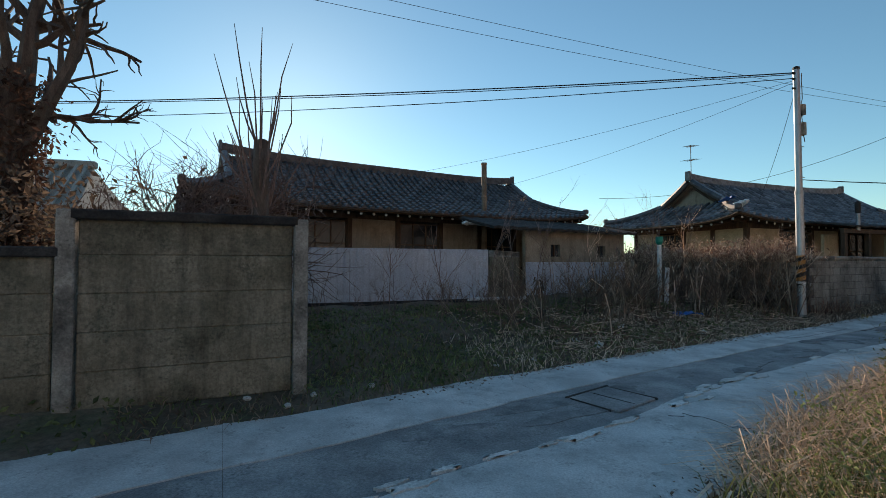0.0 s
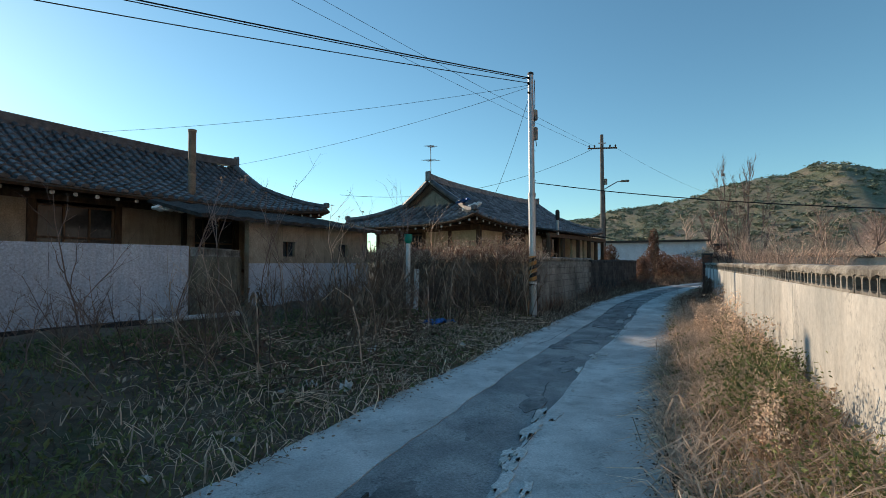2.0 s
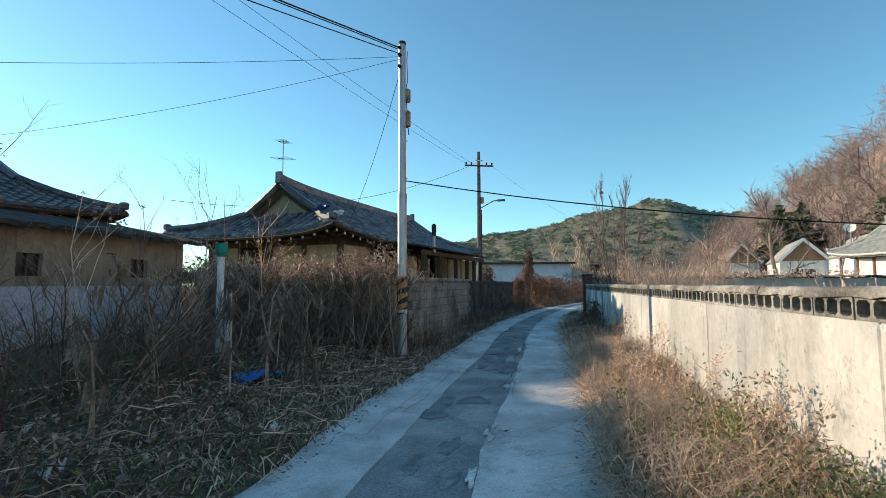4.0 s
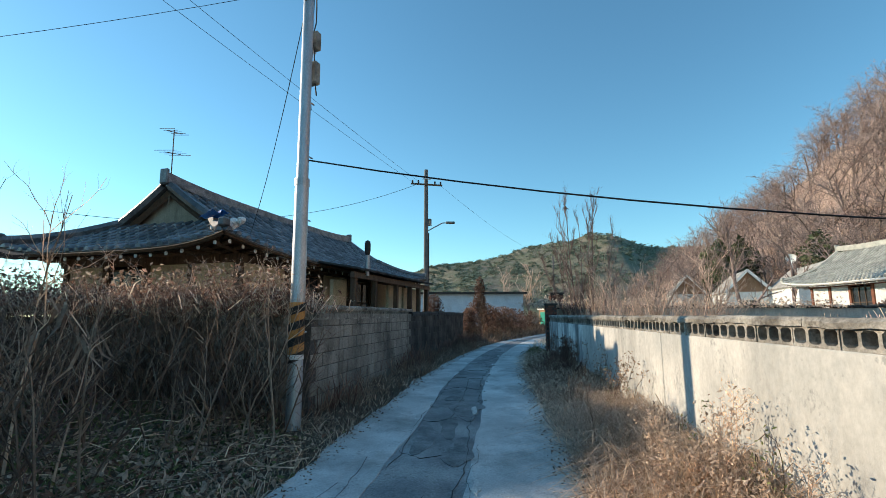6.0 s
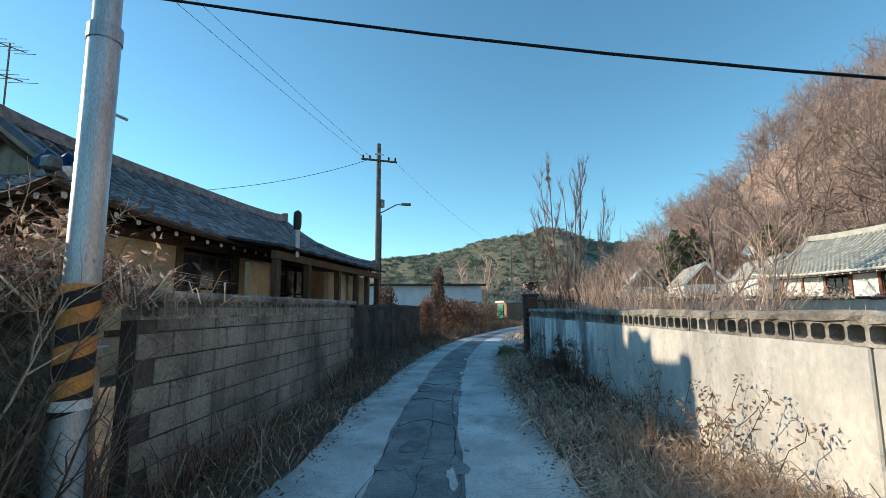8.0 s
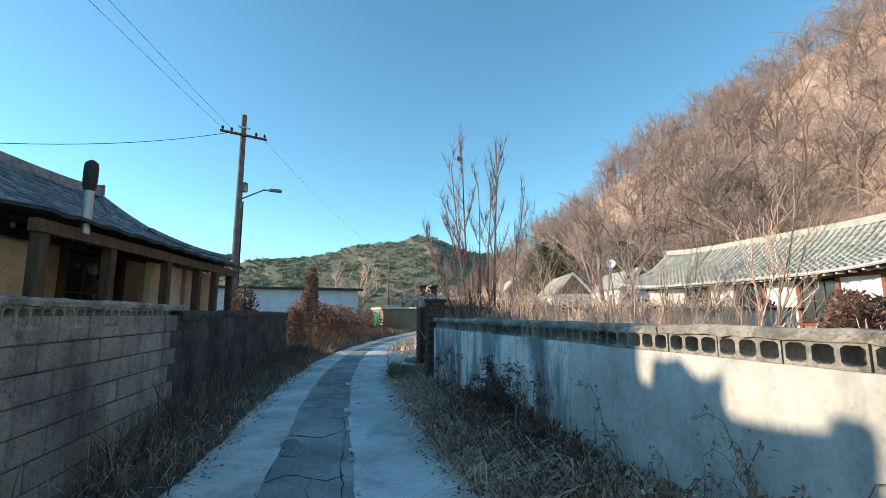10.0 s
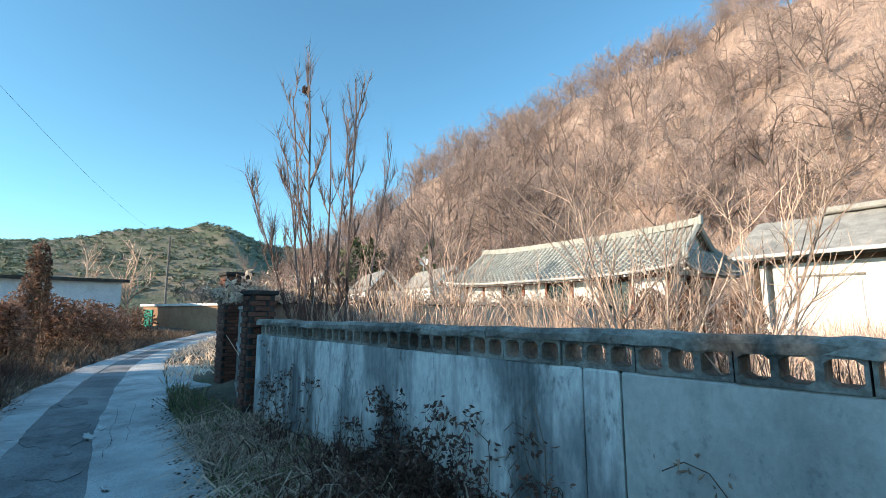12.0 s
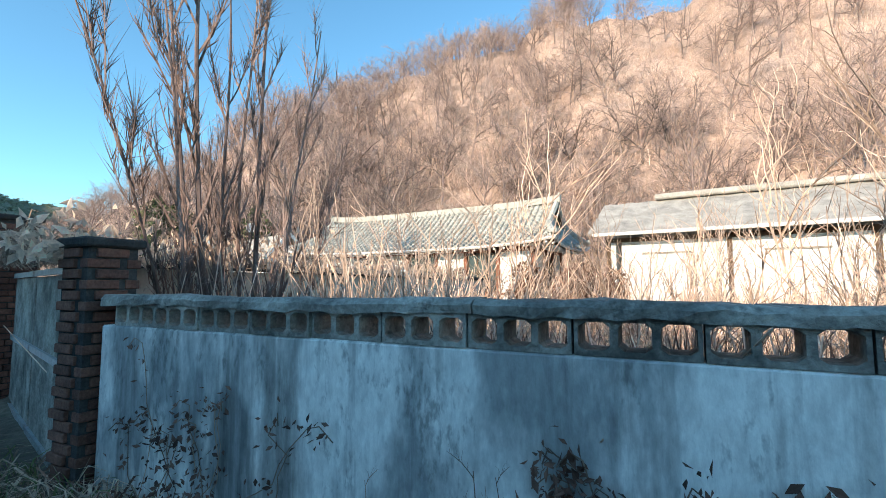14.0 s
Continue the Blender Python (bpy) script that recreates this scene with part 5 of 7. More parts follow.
def pollard():
    rng = np.random.default_rng(32)
    t = thing("pollarded_tree", pose(-3.25, 6.75, 0.2), "cut-back tree trunk with thin upright shoots", "tree")
    s = Soup()
    s.tube([(0, 0, 0), (0.03, 0, 1.2), (0, 0, 2.4), (0.02, 0, 3.12), (0.02, 0, 3.16)], [0.16, 0.13, 0.12, 0.12, 0.06], 9)
    s.part("trunk", M["bark"], t, smooth=True)
    for k in range(24):
        z = rng.uniform(1.9, 3.1)
        a = rng.uniform(0, 6.3)
        ln = rng.uniform(0.8, 1.9)
        o = rng.uniform(0.1, 0.5)
        d = np.array([math.cos(a), math.sin(a), 0])
        P = [np.array([0, 0, z]) + d * 0.08, np.array([0, 0, z + ln * 0.3]) + d * (0.1 + o * 0.5), np.array([0, 0, z + ln * 0.7]) + d * (0.1 + o), np.array([rng.normal(0, 0.06), rng.normal(0, 0.06), z + ln]) + d * (0.12 + o * 1.15)]
        s = Soup()
        s.tube(P, [0.018, 0.014, 0.01, 0.004], 5)
        s.part("shoot", M["twig"], t)
    b = thing("twiggy_bush", pose(-4.4, 6.9, 0.3), "dense leafless bush of fine pale twigs", "bush")
    g, e = grow(rng, 2.2, 0.03, 2, 0.75, 14, 0.05, (4, 3, 3), 0.02, 0.14, 0.7, 5)
    v, f = g.arrays()
    at = [(rng.normal(0, 0.5), rng.normal(0, 0.3), 0, rng.uniform(0, 6), rng.uniform(0.9, 1.25), rng.normal(0, 0.2)) for _ in range(6)]
    for q in at:
        scatter(v, f, [q]).part("branch", M["twig"], b)
    c = thing("twiggy_bush", pose(-7.4, 4.6, 0.2), "tangled bush of pale dead creepers by the fence", "bush")
    at = [(rng.normal(0, 0.6), rng.normal(0, 0.3), 0, rng.uniform(0, 6), rng.uniform(0.7, 1.0), rng.normal(0, 0.2)) for _ in range(9)]
    for q in at:
        scatter(v, f, [q]).part("branch", M["straw"], c)


def poplar():
    rng = np.random.default_rng(33)
    t = thing("poplar_tree", pose(18.8, 12.95, 0.2), "slender leafless poplar with several upright stems", "tree")
    # foot and tip of each stem, its girth, and how many side shoots it carries
    stems = [((0.0, 0.1), (-0.2, 0.5, 5.45), 0.05, 12), ((-0.05, 0.2), (-0.42, 0.55, 5.0), 0.04, 10), ((0.1, 0.05), (0.05, 0.25, 4.6), 0.038, 10), ((0.15, -0.15), (0.3, -0.48, 5.3), 0.048, 12),
             ((0.2, -0.1), (0.15, -0.25, 4.8), 0.04, 10), ((0.2, -0.3), (0.45, -0.75, 4.3), 0.032, 9), ((-0.1, 0.25), (-0.95, 0.65, 3.75), 0.036, 9), ((-0.1, 0.3), (-1.1, 0.95, 3.2), 0.03, 8), ((0.1, -0.3), (0.3, -1.1, 2.9), 0.026, 7)]
    for (x, y), tip, girth, kids in stems:
        h = tip[2]
        g, e = grow(rng, h, girth * 0.72, 2, 0.45, kids, 0.3, (6, 3, 3), 0.12, 0.03, 0.21, 10)
        v, f = g.arrays()
        top = v[np.argmax(v[:, 2])]
        w = np.clip(v[:, 2] / top[2], 0, 1)[:, None]
        v = v * np.array([0.85, 0.85, h / top[2]]) + w ** 1.15 * (np.array([tip[0] - x, tip[1] - y, 0]) - top * np.array([0.85, 0.85, 0])) + np.array([x, y, 0])
        s = Soup()
        s.add(v, f)
        stem = s.part("stem", M["twig"], t)
        base = v[rng.choice(np.flatnonzero(v[:, 2] > 0.6), 420)]
        tw = Soup()
        tw.add(*spikes(rng, base, rng.normal(0, 0.32, base.shape) + np.array([0, 0, 1.0]), rng.uniform(0.12, 0.42, 420), 0.007))
        tagged(tw.part("twig_spray", M["twig"], stem), kind="stuff")
    q = thing("bird_nest", pose(18.63, 13.42, 4.92), "small dark bird nest of twigs in the poplar", "nest")
    P = rng.normal(size=(300, 3)) * np.array([0.03, 0.03, 0.03])
    leaves(rng, P, 0.02).part("nest_twigs", M["deadleaf"], q)


def bare_tree(x, y, z, h, seed, material, label, r=0.12):
    rng = np.random.default_rng(seed)
    t = thing("bare_tree", pose(x, y, z), label, "tree")
    g, e = grow(rng, h, r, 3, 0.5, 6, 0.22, (6, 4, 3, 3), 0.2, 0.07, 0.5, 6)
    g.part("trunk", material, t)


ivy_tree()
pollard()
poplar()
bare_tree(50, 33, 0.2, 6.5, 41, M["reed"], "pale leafless tree at the end of the lane")
bare_tree(47, 35, 0.2, 5.0, 42, M["reed"], "pale leafless tree at the end of the lane")
for k, (x, y, h) in enumerate(((31, 10.5, 5.5), (46, 1, 8), (28, -7.5, 8.5), (22, -9.5, 8), (35, -9, 9), (55, 22, 7), (60, 27, 6), (41, 9, 5))):
    bare_tree(x, y, 0.2, h, 50 + k, M["twig"], "leafless tan tree at the foot of the slope")


def spreading_oak(x, y, z, h, seed):
    """An old oak: short trunk forking low into crooked, wide-reaching limbs."""
    rng = np.random.default_rng(seed)
    t = thing("oak_tree", pose(x, y, z, 0, 0, rng.uniform(0, 360)), "leafless old oak with crooked dark limbs on the slope", "tree", "slope oaks")
    s = Soup()
    s.tube([(0, 0, -0.5), (0.1, 0, h * 0.12), (0, 0.1, h * 0.24)], [0.2, 0.17, 0.15], 7)
    s.part("trunk", M["barkdark"], t)
    for k in range(5):
        a = k * 1.257 + rng.normal(0, 0.3)
        g, e = grow(rng, h * rng.uniform(0.6, 0.85), 0.11, 2, 0.62, 5, 0.16, (5, 3, 3), 0.25, 0.15, 0.55, 6)
        v, f = g.arrays()
        q = Vector((math.cos(a), math.sin(a), rng.uniform(0.7, 1.5))).to_track_quat("Z", "Y").to_matrix()
        b = Soup()
        b.add(v @ np.array(q).T + np.array((0, 0.05, h * 0.2)), f)
        limb = b.part("limb", M["barkdark"], t)
        w, _ = b.arrays()
        w = w[w[:, 2] > h * 0.4]
        base = w[rng.integers(0, len(w), 260)]
        d = base * np.array([0.12, 0.12, 0]) + rng.normal(0, 0.7, base.shape) + np.array([0, 0, 0.6])
        tw = Soup()
        tw.add(*spikes(rng, base, d, rng.uniform(0.4, 1.2, 260), 0.026))
        tagged(tw.part("twig_spray", M["twigfar"], limb), kind="stuff")


def brown_oak(x, y, z, h, seed):
    rng = np.random.default_rng(seed)
    t = thing("oak_tree", pose(x, y, z), "young oak still hung with withered red-brown leaves", "tree")
    g, e = grow(rng, h, 0.1, 2, 0.6, 6, 0.15, (5, 4, 3), 0.2, 0.1, 0.6, 5)
    g.part("trunk", M["twig"], t)
    P = e[rng.integers(0, len(e), 700)] + rng.normal(0, 0.32, (700, 3))
    tagged(leaves(rng, P, 0.12).part("withered_leaves", M["deadleaf"], t), kind="stuff")


def rise(x, y):
    a, d = math.degrees(math.atan2(x - 12, y - 10)), math.hypot(x - 12, y - 10)
    return max(0.3, float(on_hill(HN, np.array([a]), np.array([max(0.0, (d - 52) / 98)]))[0][2]) - 0.3)


def pine(x, y, h, seed):
    rng = np.random.default_rng(seed)
    t = thing("pine_tree", pose(x, y, rise(x, y)), "dark green pine at the foot of the slope", "tree")
    s = Soup()
    s.tube([(0, 0, 0), (0.1, 0, h * 0.6), (0, 0, h)], [0.22, 0.14, 0.04], 7)
    s.part("trunk", M["bark"], t)
    n = 1700
    z = rng.uniform(0.15, 1.0, n)
    lay = np.round(z * 6) / 6 + rng.normal(0, 0.05, n)
    a = rng.uniform(0, 6.3, n)
    R = np.sqrt(np.clip((1.04 - lay) * (lay + 0.15), 0.01, 1)) * h * 0.62 * rng.uniform(0.2, 1, n) * (0.7 + 0.4 * np.sin(a * 3 + lay * 9))
    P = np.stack([R * np.cos(a), R * np.sin(a), lay * h + rng.normal(0, 0.12, n)], -1)
    tagged(leaves(rng, P, 0.34, 0.5).part("crown", M["pine"], t), kind="stuff")


for k, (x, y, h) in enumerate(((70, 17.5, 8.2), (73.5, 15.8, 7.0), (67.5, 8.0, 7.8))):
    pine(x, y, h, 70 + k)


RO = np.random.default_rng(61)
for k in range(22):
    a, d = 82 + 68 * (k + RO.uniform(0, 0.8)) / 22, RO.uniform(50, 72)
    x, y = 12 + d * math.sin(radians(a)), 10 + d * math.cos(radians(a))
    spreading_oak(x, y, rise(x, y), RO.uniform(8.0, 11.5) * (0.75 if a < 92 else 1.0), 500 + k)
for k, (x, y, h) in enumerate(((56, -28, 6.5), (62, 9.5, 5.0), (58, -13, 5.5))):
    brown_oak(x, y, rise(x, y), h, 90 + k)


# ---- far things down the lane ----
def far_things():
    t = thing("low_warehouse", pose(40, 34, 0.2, 0, 0, -50), "long low pale blue shed with a dark eave", "shed")
    part("wall_body", boxm((0, 4, 1.75), (11, 7, 3.5)), M["bluewhite"], t)
    bm = bmesh.new()
    v = [bm.verts.new(p) for p in ((-5.8, 0.2, 3.5), (5.8, 0.2, 3.5), (5.8, 4, 3.62), (-5.8, 4, 3.62), (-5.8, 7.8, 3.5), (5.8, 7.8, 3.5))]
    bm.faces.new((v[0], v[1], v[2], v[3]))
    bm.faces.new((v[3], v[2], v[5], v[4]))
    r = part("roof", bm, M["slate"], t)
    r.modifiers.new("thick", "SOLIDIFY").thickness = 0.15
    part("eave", boxm((0, 0.15, 3.42), (11.7, 0.16, 0.2)), M["dark"], t)
    w = thing("end_wall", pose(48.5, 27.2, 0.1, 0, 0, 58), "reddish bank wall with pale coping at the lane's end", "wall", kind="structure")
    part("wall_panel", boxm((2, 0, 1.0), (9, 0.3, 1.9)), M["mud"], w)
    part("coping", boxm((2, 0, 2.05), (9.4, 0.6, 0.2), bevel=0.03), M["white"], w)
    part("door", boxm((5.6, 0.2, 0.9), (1.0, 0.06, 1.6)), M["green"], w, "teal sheet gate")
    g = thing("tiled_cottage", pose(-15.2, 13.6, 0.3, 0, 0, 20), "distant cottage with a teal tiled roof", "house")
    part("wall_body", boxm((0, 0, 1.3), (5.2, 4, 2.8)), M["clay"], g)
    bm = bmesh.new()
    v = [bm.verts.new(p) for p in ((-3.2, -2.6, 2.6), (3.2, -2.6, 2.6), (2.6, 0, 4.3), (-2.6, 0, 4.3), (-3.2, 2.6, 2.6), (3.2, 2.6, 2.6))]
    for q in ((0, 1, 2, 3), (3, 2, 5, 4), (1, 5, 2), (4, 0, 3)):
        bm.faces.new([v[i] for i in q])
    r = part("roof", bm, M["tileC"], g)
    r.modifiers.new("thick", "SOLIDIFY").thickness = 0.12
    part("ridge", boxm((0, 0, 4.42), (5.4, 0.24, 0.26), bevel=0.05), M["tileC"], g)
    for k, a in enumerate(np.linspace(-2.9, 2.9, 19)):
        s = Soup()
        s.tube([(a * 0.84, -0.1, 4.36), (a, -2.6, 2.72)], 0.06, 5)
        s.part("tile_row", M["tileC"], r)
    c = thing("vent_cowl", pose(-12.6, 12.6, 0.3), "thin pipe with a round cowl above the roofs", "pipe")
    s = Soup()
    s.tube([(0, 0, 0), (0, 0, 5.0)], 0.04, 6)
    s.part("pipe", M["steel"], c)
    s = Soup()
    s.tube([(0, 0, 5.0), (0, 0, 5.05), (0, 0, 5.2)], [0.06, 0.17, 0.03], 10)
    s.part("cowl", M["steel"], c)


far_things()


# ---- plants ----
RNG = np.random.default_rng(77)


def area(n, x0, x1, f0, f1, side, rng=RNG, power=1.0):
    """Random ground points beside the lane: offsets f0..f1 metres out from its left or right edge."""
    x = rng.uniform(x0, x1, n)
    f = f0 + (f1 - f0) * rng.uniform(0, 1, n) ** power
    if side == "left":
        px, py = x - 0.55 * f, left_y(x) + 0.84 * f
    else:
        px, py = x + 0.57 * f, right_y(x) - 0.82 * f
    return np.stack([px, py, ground_z(px, py)], -1)


def clumped(P, rng, k=40, r=0.5):
    c = P[rng.integers(0, len(P), k)]
    i = rng.integers(0, k, len(P))
    Q = c[i] + np.stack([rng.normal(0, r, len(P)), rng.normal(0, r, len(P)), np.zeros(len(P))], -1)
    Q[:, 2] = ground_z(Q[:, 0], Q[:, 1])
    return Q


def beside(P, side):
    """Keeps the points that lie off the road and on the lane's side of the yard wall."""
    dl = (P[:, 1] - left_y(P[:, 0])) * 0.82
    dr = (right_y(P[:, 0]) - P[:, 1]) * 0.82
    if side == "left":
        wl = (P[:, 0] < 8.7) | ((P[:, 1] - 12.75) * 0.862 - (P[:, 0] - 8.75) * 0.507 < -0.1)
        return P[(dl > 0.02) & wl]
    d = (P[:, 0] - WR0[0]) * 0.5795 - (P[:, 1] - WR0[1]) * 0.815
    return P[(dr > 0.02) & ((d < -0.11) | (P[:, 0] < 3.6))]


def stuff(s, name, material, label, cat):
    return tagged(s.part(name, material), label, cat, kind="stuff")


def lot_plants():
    r = np.random.default_rng(101)
    P = beside(area(9000, -3, 9, 0.0, 5.5, "left", r, 1.2), "left")
    stuff(blades(r, P, 0.13, 0.012, 1.6, 0.5), "dead_grass", M["litter"], "flattened brown dead grass on the lot", "grass")
    P = beside(clumped(area(13000, -3, 8.6, 0.0, 4.5, "left", r), r, 90, 0.5), "left")
    stuff(blades(r, P, 0.11, 0.014, 1.0), "green_weeds", M["grass"], "low green winter weeds on the lot", "grass")
    P = beside(clumped(area(9000, -3, 8.8, 0.05, 4.5, "left", r), r, 110, 0.4), "left")
    P[:, 2] += r.uniform(0.02, 0.13, len(P))
    stuff(leaves(r, P, 0.035, 0.4), "weed_leaves", M["grass"], "small green leaves of low weeds on the lot", "leaves")
    P = beside(area(1900, 0.5, 9, 0.0, 1.8, "left", r, 1.3), "left")
    stuff(blades(r, P, 0.22, 0.012, 1.5, 0.5), "straw_edge", M["straw"], "pale straw lying along the lane edge", "straw")
    P = beside(clumped(area(4200, 2, 8.6, 0.3, 4.0, "left", r), r, 50, 0.4), "left")
    P[:, 2] += 0.06
    stuff(leaves(r, P, 0.045, 0.3), "dead_leaves", M["deadleaf"], "curled dead leaves on the lot", "leaves")
    P = beside(np.concatenate([area(1100, 1, 9, 0.2, 3.4, "left", r), clumped(area(2600, 2.5, 8.8, 0.2, 2.2, "left", r), r, 34, 0.3)]), "left")
    P[:, 2] += r.uniform(0.03, 0.12, len(P))
    stuff(leaves(r, P, 0.038, 0.3), "pale_leaves", M["straw"], "pale dry leaves on the lot", "leaves")
    # fallen stalks lying across one another
    for m, n in (("straw", 220), ("litter", 420)):
        s = Soup()
        for p in beside(area(n, 1.5, 8.6, 0.15, 3.2, "left", r, 1.2), "left"):
            a, ln = r.normal(0.6, 1.1), r.uniform(0.1, 0.42)
            d = np.array([math.cos(a), math.sin(a), r.normal(0, 0.12)]) * ln
            z = np.array([0, 0, r.uniform(0.03, 0.16)])
            s.tube([p + z - d, p + z - d * 0.3 + r.normal(0, 0.03, 3), p + z + d * 0.4 + r.normal(0, 0.03, 3), p + z + d], [0.006, 0.005, 0.004, 0.003], 4)
        stuff(s, "fallen_stalks", M[m], "fallen dry stalks lying crisscross on the lot", "stalks")
    # standing dead stalks, thicker towards the wall
    g1, e1 = grow(r, 1.15, 0.011, 2, 0.55, 6, 0.2, (4, 3, 3), 0.15, 0.12, 0.45, 5)
    g2, e2 = grow(r, 1.5, 0.013, 1, 0.45, 7, 0.25, (4, 3), 0.2, 0.1, 0.4, 6)
    for g, n, m, x0, x1, f0, f1 in ((g1, 105, "litter", 1, 8.8, 1.2, 5.5), (g2, 230, "litter", 3.4, 9.2, 1.0, 4.5), (g1, 90, "twig", 0, 9, 1.0, 5), (g2, 70, "straw", 1, 9.0, 1.2, 4.8)):
        P = beside(clumped(area(n, x0, x1, f0, f1, "left", r), r, 22, 0.45), "left")
        P = P[(P[:, 1] - left_y(P[:, 0])) > 0.5]
        v, f = g.arrays()
        at = np.column_stack([P, r.uniform(0, 6.3, len(P)), r.uniform(0.4, 0.95, len(P)), r.normal(0, 0.25, len(P))])
        stuff(scatter(v, f, at), "dead_stalks", M[m], "standing dead weed stalks on the overgrown lot", "weeds")
    # thicket and creepers over the rough wall
    n = 2600
    u, h = r.uniform(0, 1, n), r.uniform(0, 1.05, n)
    P = np.stack([8.5 - 2.7 * u - 0.3 + r.normal(0, 0.18, n) - 0.25, 12.6 + 4.0 * u - 0.2 + r.normal(0, 0.18, n), 0.3 + h], -1)
    stuff(blades(r, P, 0.55, 0.012, 1.3, 0.9), "hanging_creepers", M["litter"], "withered creepers hanging over the rough wall", "creepers")
    n = 6400
    u = r.uniform(0, 1, n)
    P = np.stack([8.5 - 2.9 * u + r.normal(0, 0.32, n), 12.7 + 4.0 * u + r.normal(0, 0.25, n), 1.52 + np.abs(r.normal(0, 0.1, n))], -1)
    stuff(blades(r, P[::2], 0.3, 0.015, 2.0, 0.5), "brush_pile", M["straw"], "sunlit pile of straw and cut branches along the wall top", "brush")
    stuff(blades(r, P[1::2], 0.36, 0.011, 1.2, 0.3), "brush_pile", M["deadleaf"], "red-brown dead twigs in the pile on the wall top", "brush")
    n = 5200
    u = r.uniform(0, 1, n)
    q = np.stack([8.45 - 2.8 * u + r.normal(0, 0.3, n), 12.75 + 3.9 * u + r.normal(0, 0.25, n), 1.6 + 0.42 * r.beta(1.2, 2.2, n) * (1.2 + 0.5 * np.sin(u * 17))], -1)
    stuff(leaves(r, q[::2], 0.034), "brush_leaves", M["straw"], "bleached curled leaves on the brush", "leaves")
    stuff(leaves(r, q[1::2], 0.036), "brush_leaves", M["deadleaf"], "russet curled leaves on the brush", "leaves")
    gb, eb = grow(r, 0.9, 0.008, 2, 0.6, 6, 0.15, (4, 3, 3), 0.1, 0.15, 0.5, 5)
    u = r.uniform(0, 1, 46)
    at = np.column_stack([8.3 - 2.9 * u + r.normal(0, 0.25, 46), 12.6 + 4.0 * u + r.normal(0, 0.25, 46), np.full(46, 1.3), r.uniform(0, 6.3, 46), r.uniform(0.5, 1.15, 46), r.normal(0, 0.35, 46)])
    vb, fb = gb.arrays()
    stuff(scatter(vb, fb, at), "brush_twigs", M["reed"], "pale leafless twigs standing out of the brush", "twigs")
    P3 = eb[r.integers(0, len(eb), 900)] * 0.8
    i = r.integers(0, 46, 900)
    stuff(leaves(r, P3 + at[i, :3], 0.04), "brush_leaves", M["litter"], "curled tan leaves caught in the brush twigs", "leaves")
    P2 = np.repeat(P[:1800], 2, 0) + r.normal(0, 0.06, (3600, 3)) + np.array([0, 0, 0.12])
    stuff(leaves(r, P2, 0.04), "brush_leaves", M["deadleaf"], "orange-brown dead leaves in the brush pile", "leaves")
    for k in range(20):
        s = Soup()
        u = r.uniform(0.3, 0.9)
        c = np.array([8.4 - 2.7 * u, 12.9 + 3.9 * u, 1.66 + 0.02 * k / 3])
        d = np.array([-0.56, 0.83, 0]) * r.uniform(0.4, 0.95) + r.normal(0, 0.12, 3) * np.array([1, 1, 0.3])
        s.tube([c - d, c + r.normal(0, 0.03, 3), c + d], [0.03, 0.025, 0.015], 5)
        tagged(s.part("cut_branch", M["straw"]), "dry cut branch lying on the wall top", "branch", "cut branches")
    # leafless saplings by the pole
    for k, (x, y, h) in enumerate(((7.9, 12.0, 1.9), (7.6, 12.2, 1.7), (0.9, 10.3, 2.1), (4.2, 13.4, 2.4), (3.4, 13.0, 2.6), (6.0, 13.5, 2.3), (5.6, 13.3, 2.6), (2.2, 10.6, 1.3), (-0.6, 9.6, 2.0), (-1.8, 9.6, 1.6), (0.2, 12.4, 2.9), (1.6, 13.0, 3.0), (2.3, 13.4, 2.8), (4.8, 13.2, 2.7), (5.3, 13.6, 2.9))):
        t = thing("sapling", pose(x, y, float(ground_z(x, y)) - 0.03, 0, r.normal(0, 4)), "thin leafless sapling on the overgrown lot", "sapling", "lot saplings")
        g, e = grow(r, h, 0.013, 2, 0.45, 4, 0.25, (5, 4, 3), 0.2, 0.1, 0.5, 6)
        g.part("stem", M["straw"] if k in (0, 1, 4, 5, 6) else M["twig"], t)
        if k in (3, 4, 10, 11, 12):
            tagged(leaves(r, e[:4][:, None].repeat(9, 1).reshape(-1, 3) + r.normal(0, 0.03, (36, 3)), 0.03).part("leaf_tuft", M["litter"], t), kind="stuff")
    # drooping dried stalks like maize
    for k, (x, y, h) in enumerate(((2.6, 8.9, 1.15), (4.9, 10.6, 1.45), (4.6, 10.9, 1.3), (1.2, 8.3, 1.0), (5.2, 11.2, 1.5), (3.2, 10.0, 1.0), (3.9, 11.3, 1.5), (5.6, 11.9, 1.4))):
        t = thing("dead_stalk", pose(x, y, float(ground_z(x, y)) - 0.02, 0, 0, r.uniform(0, 360)), "bent dry stalk with hanging papery leaves", "stalk", "dry stalks")
        s = Soup()
        P = np.array([(0, 0, 0), (0.05, 0, h * 0.5), (0.16, 0, h * 0.85), (0.36, 0, h * 0.98), (0.55, 0, h * 0.82)])
        s.tube(P, [0.012, 0.011, 0.009, 0.007, 0.004], 6)
        s.part("stem", M["straw"], t)
        Q = np.repeat(P[1:], 12, 0) + r.normal(0, 0.04, (48, 3))
        b = blades(r, Q, -0.26, 0.032, 0.8, 0.2)
        b.part("foliage", M["litter"], t)


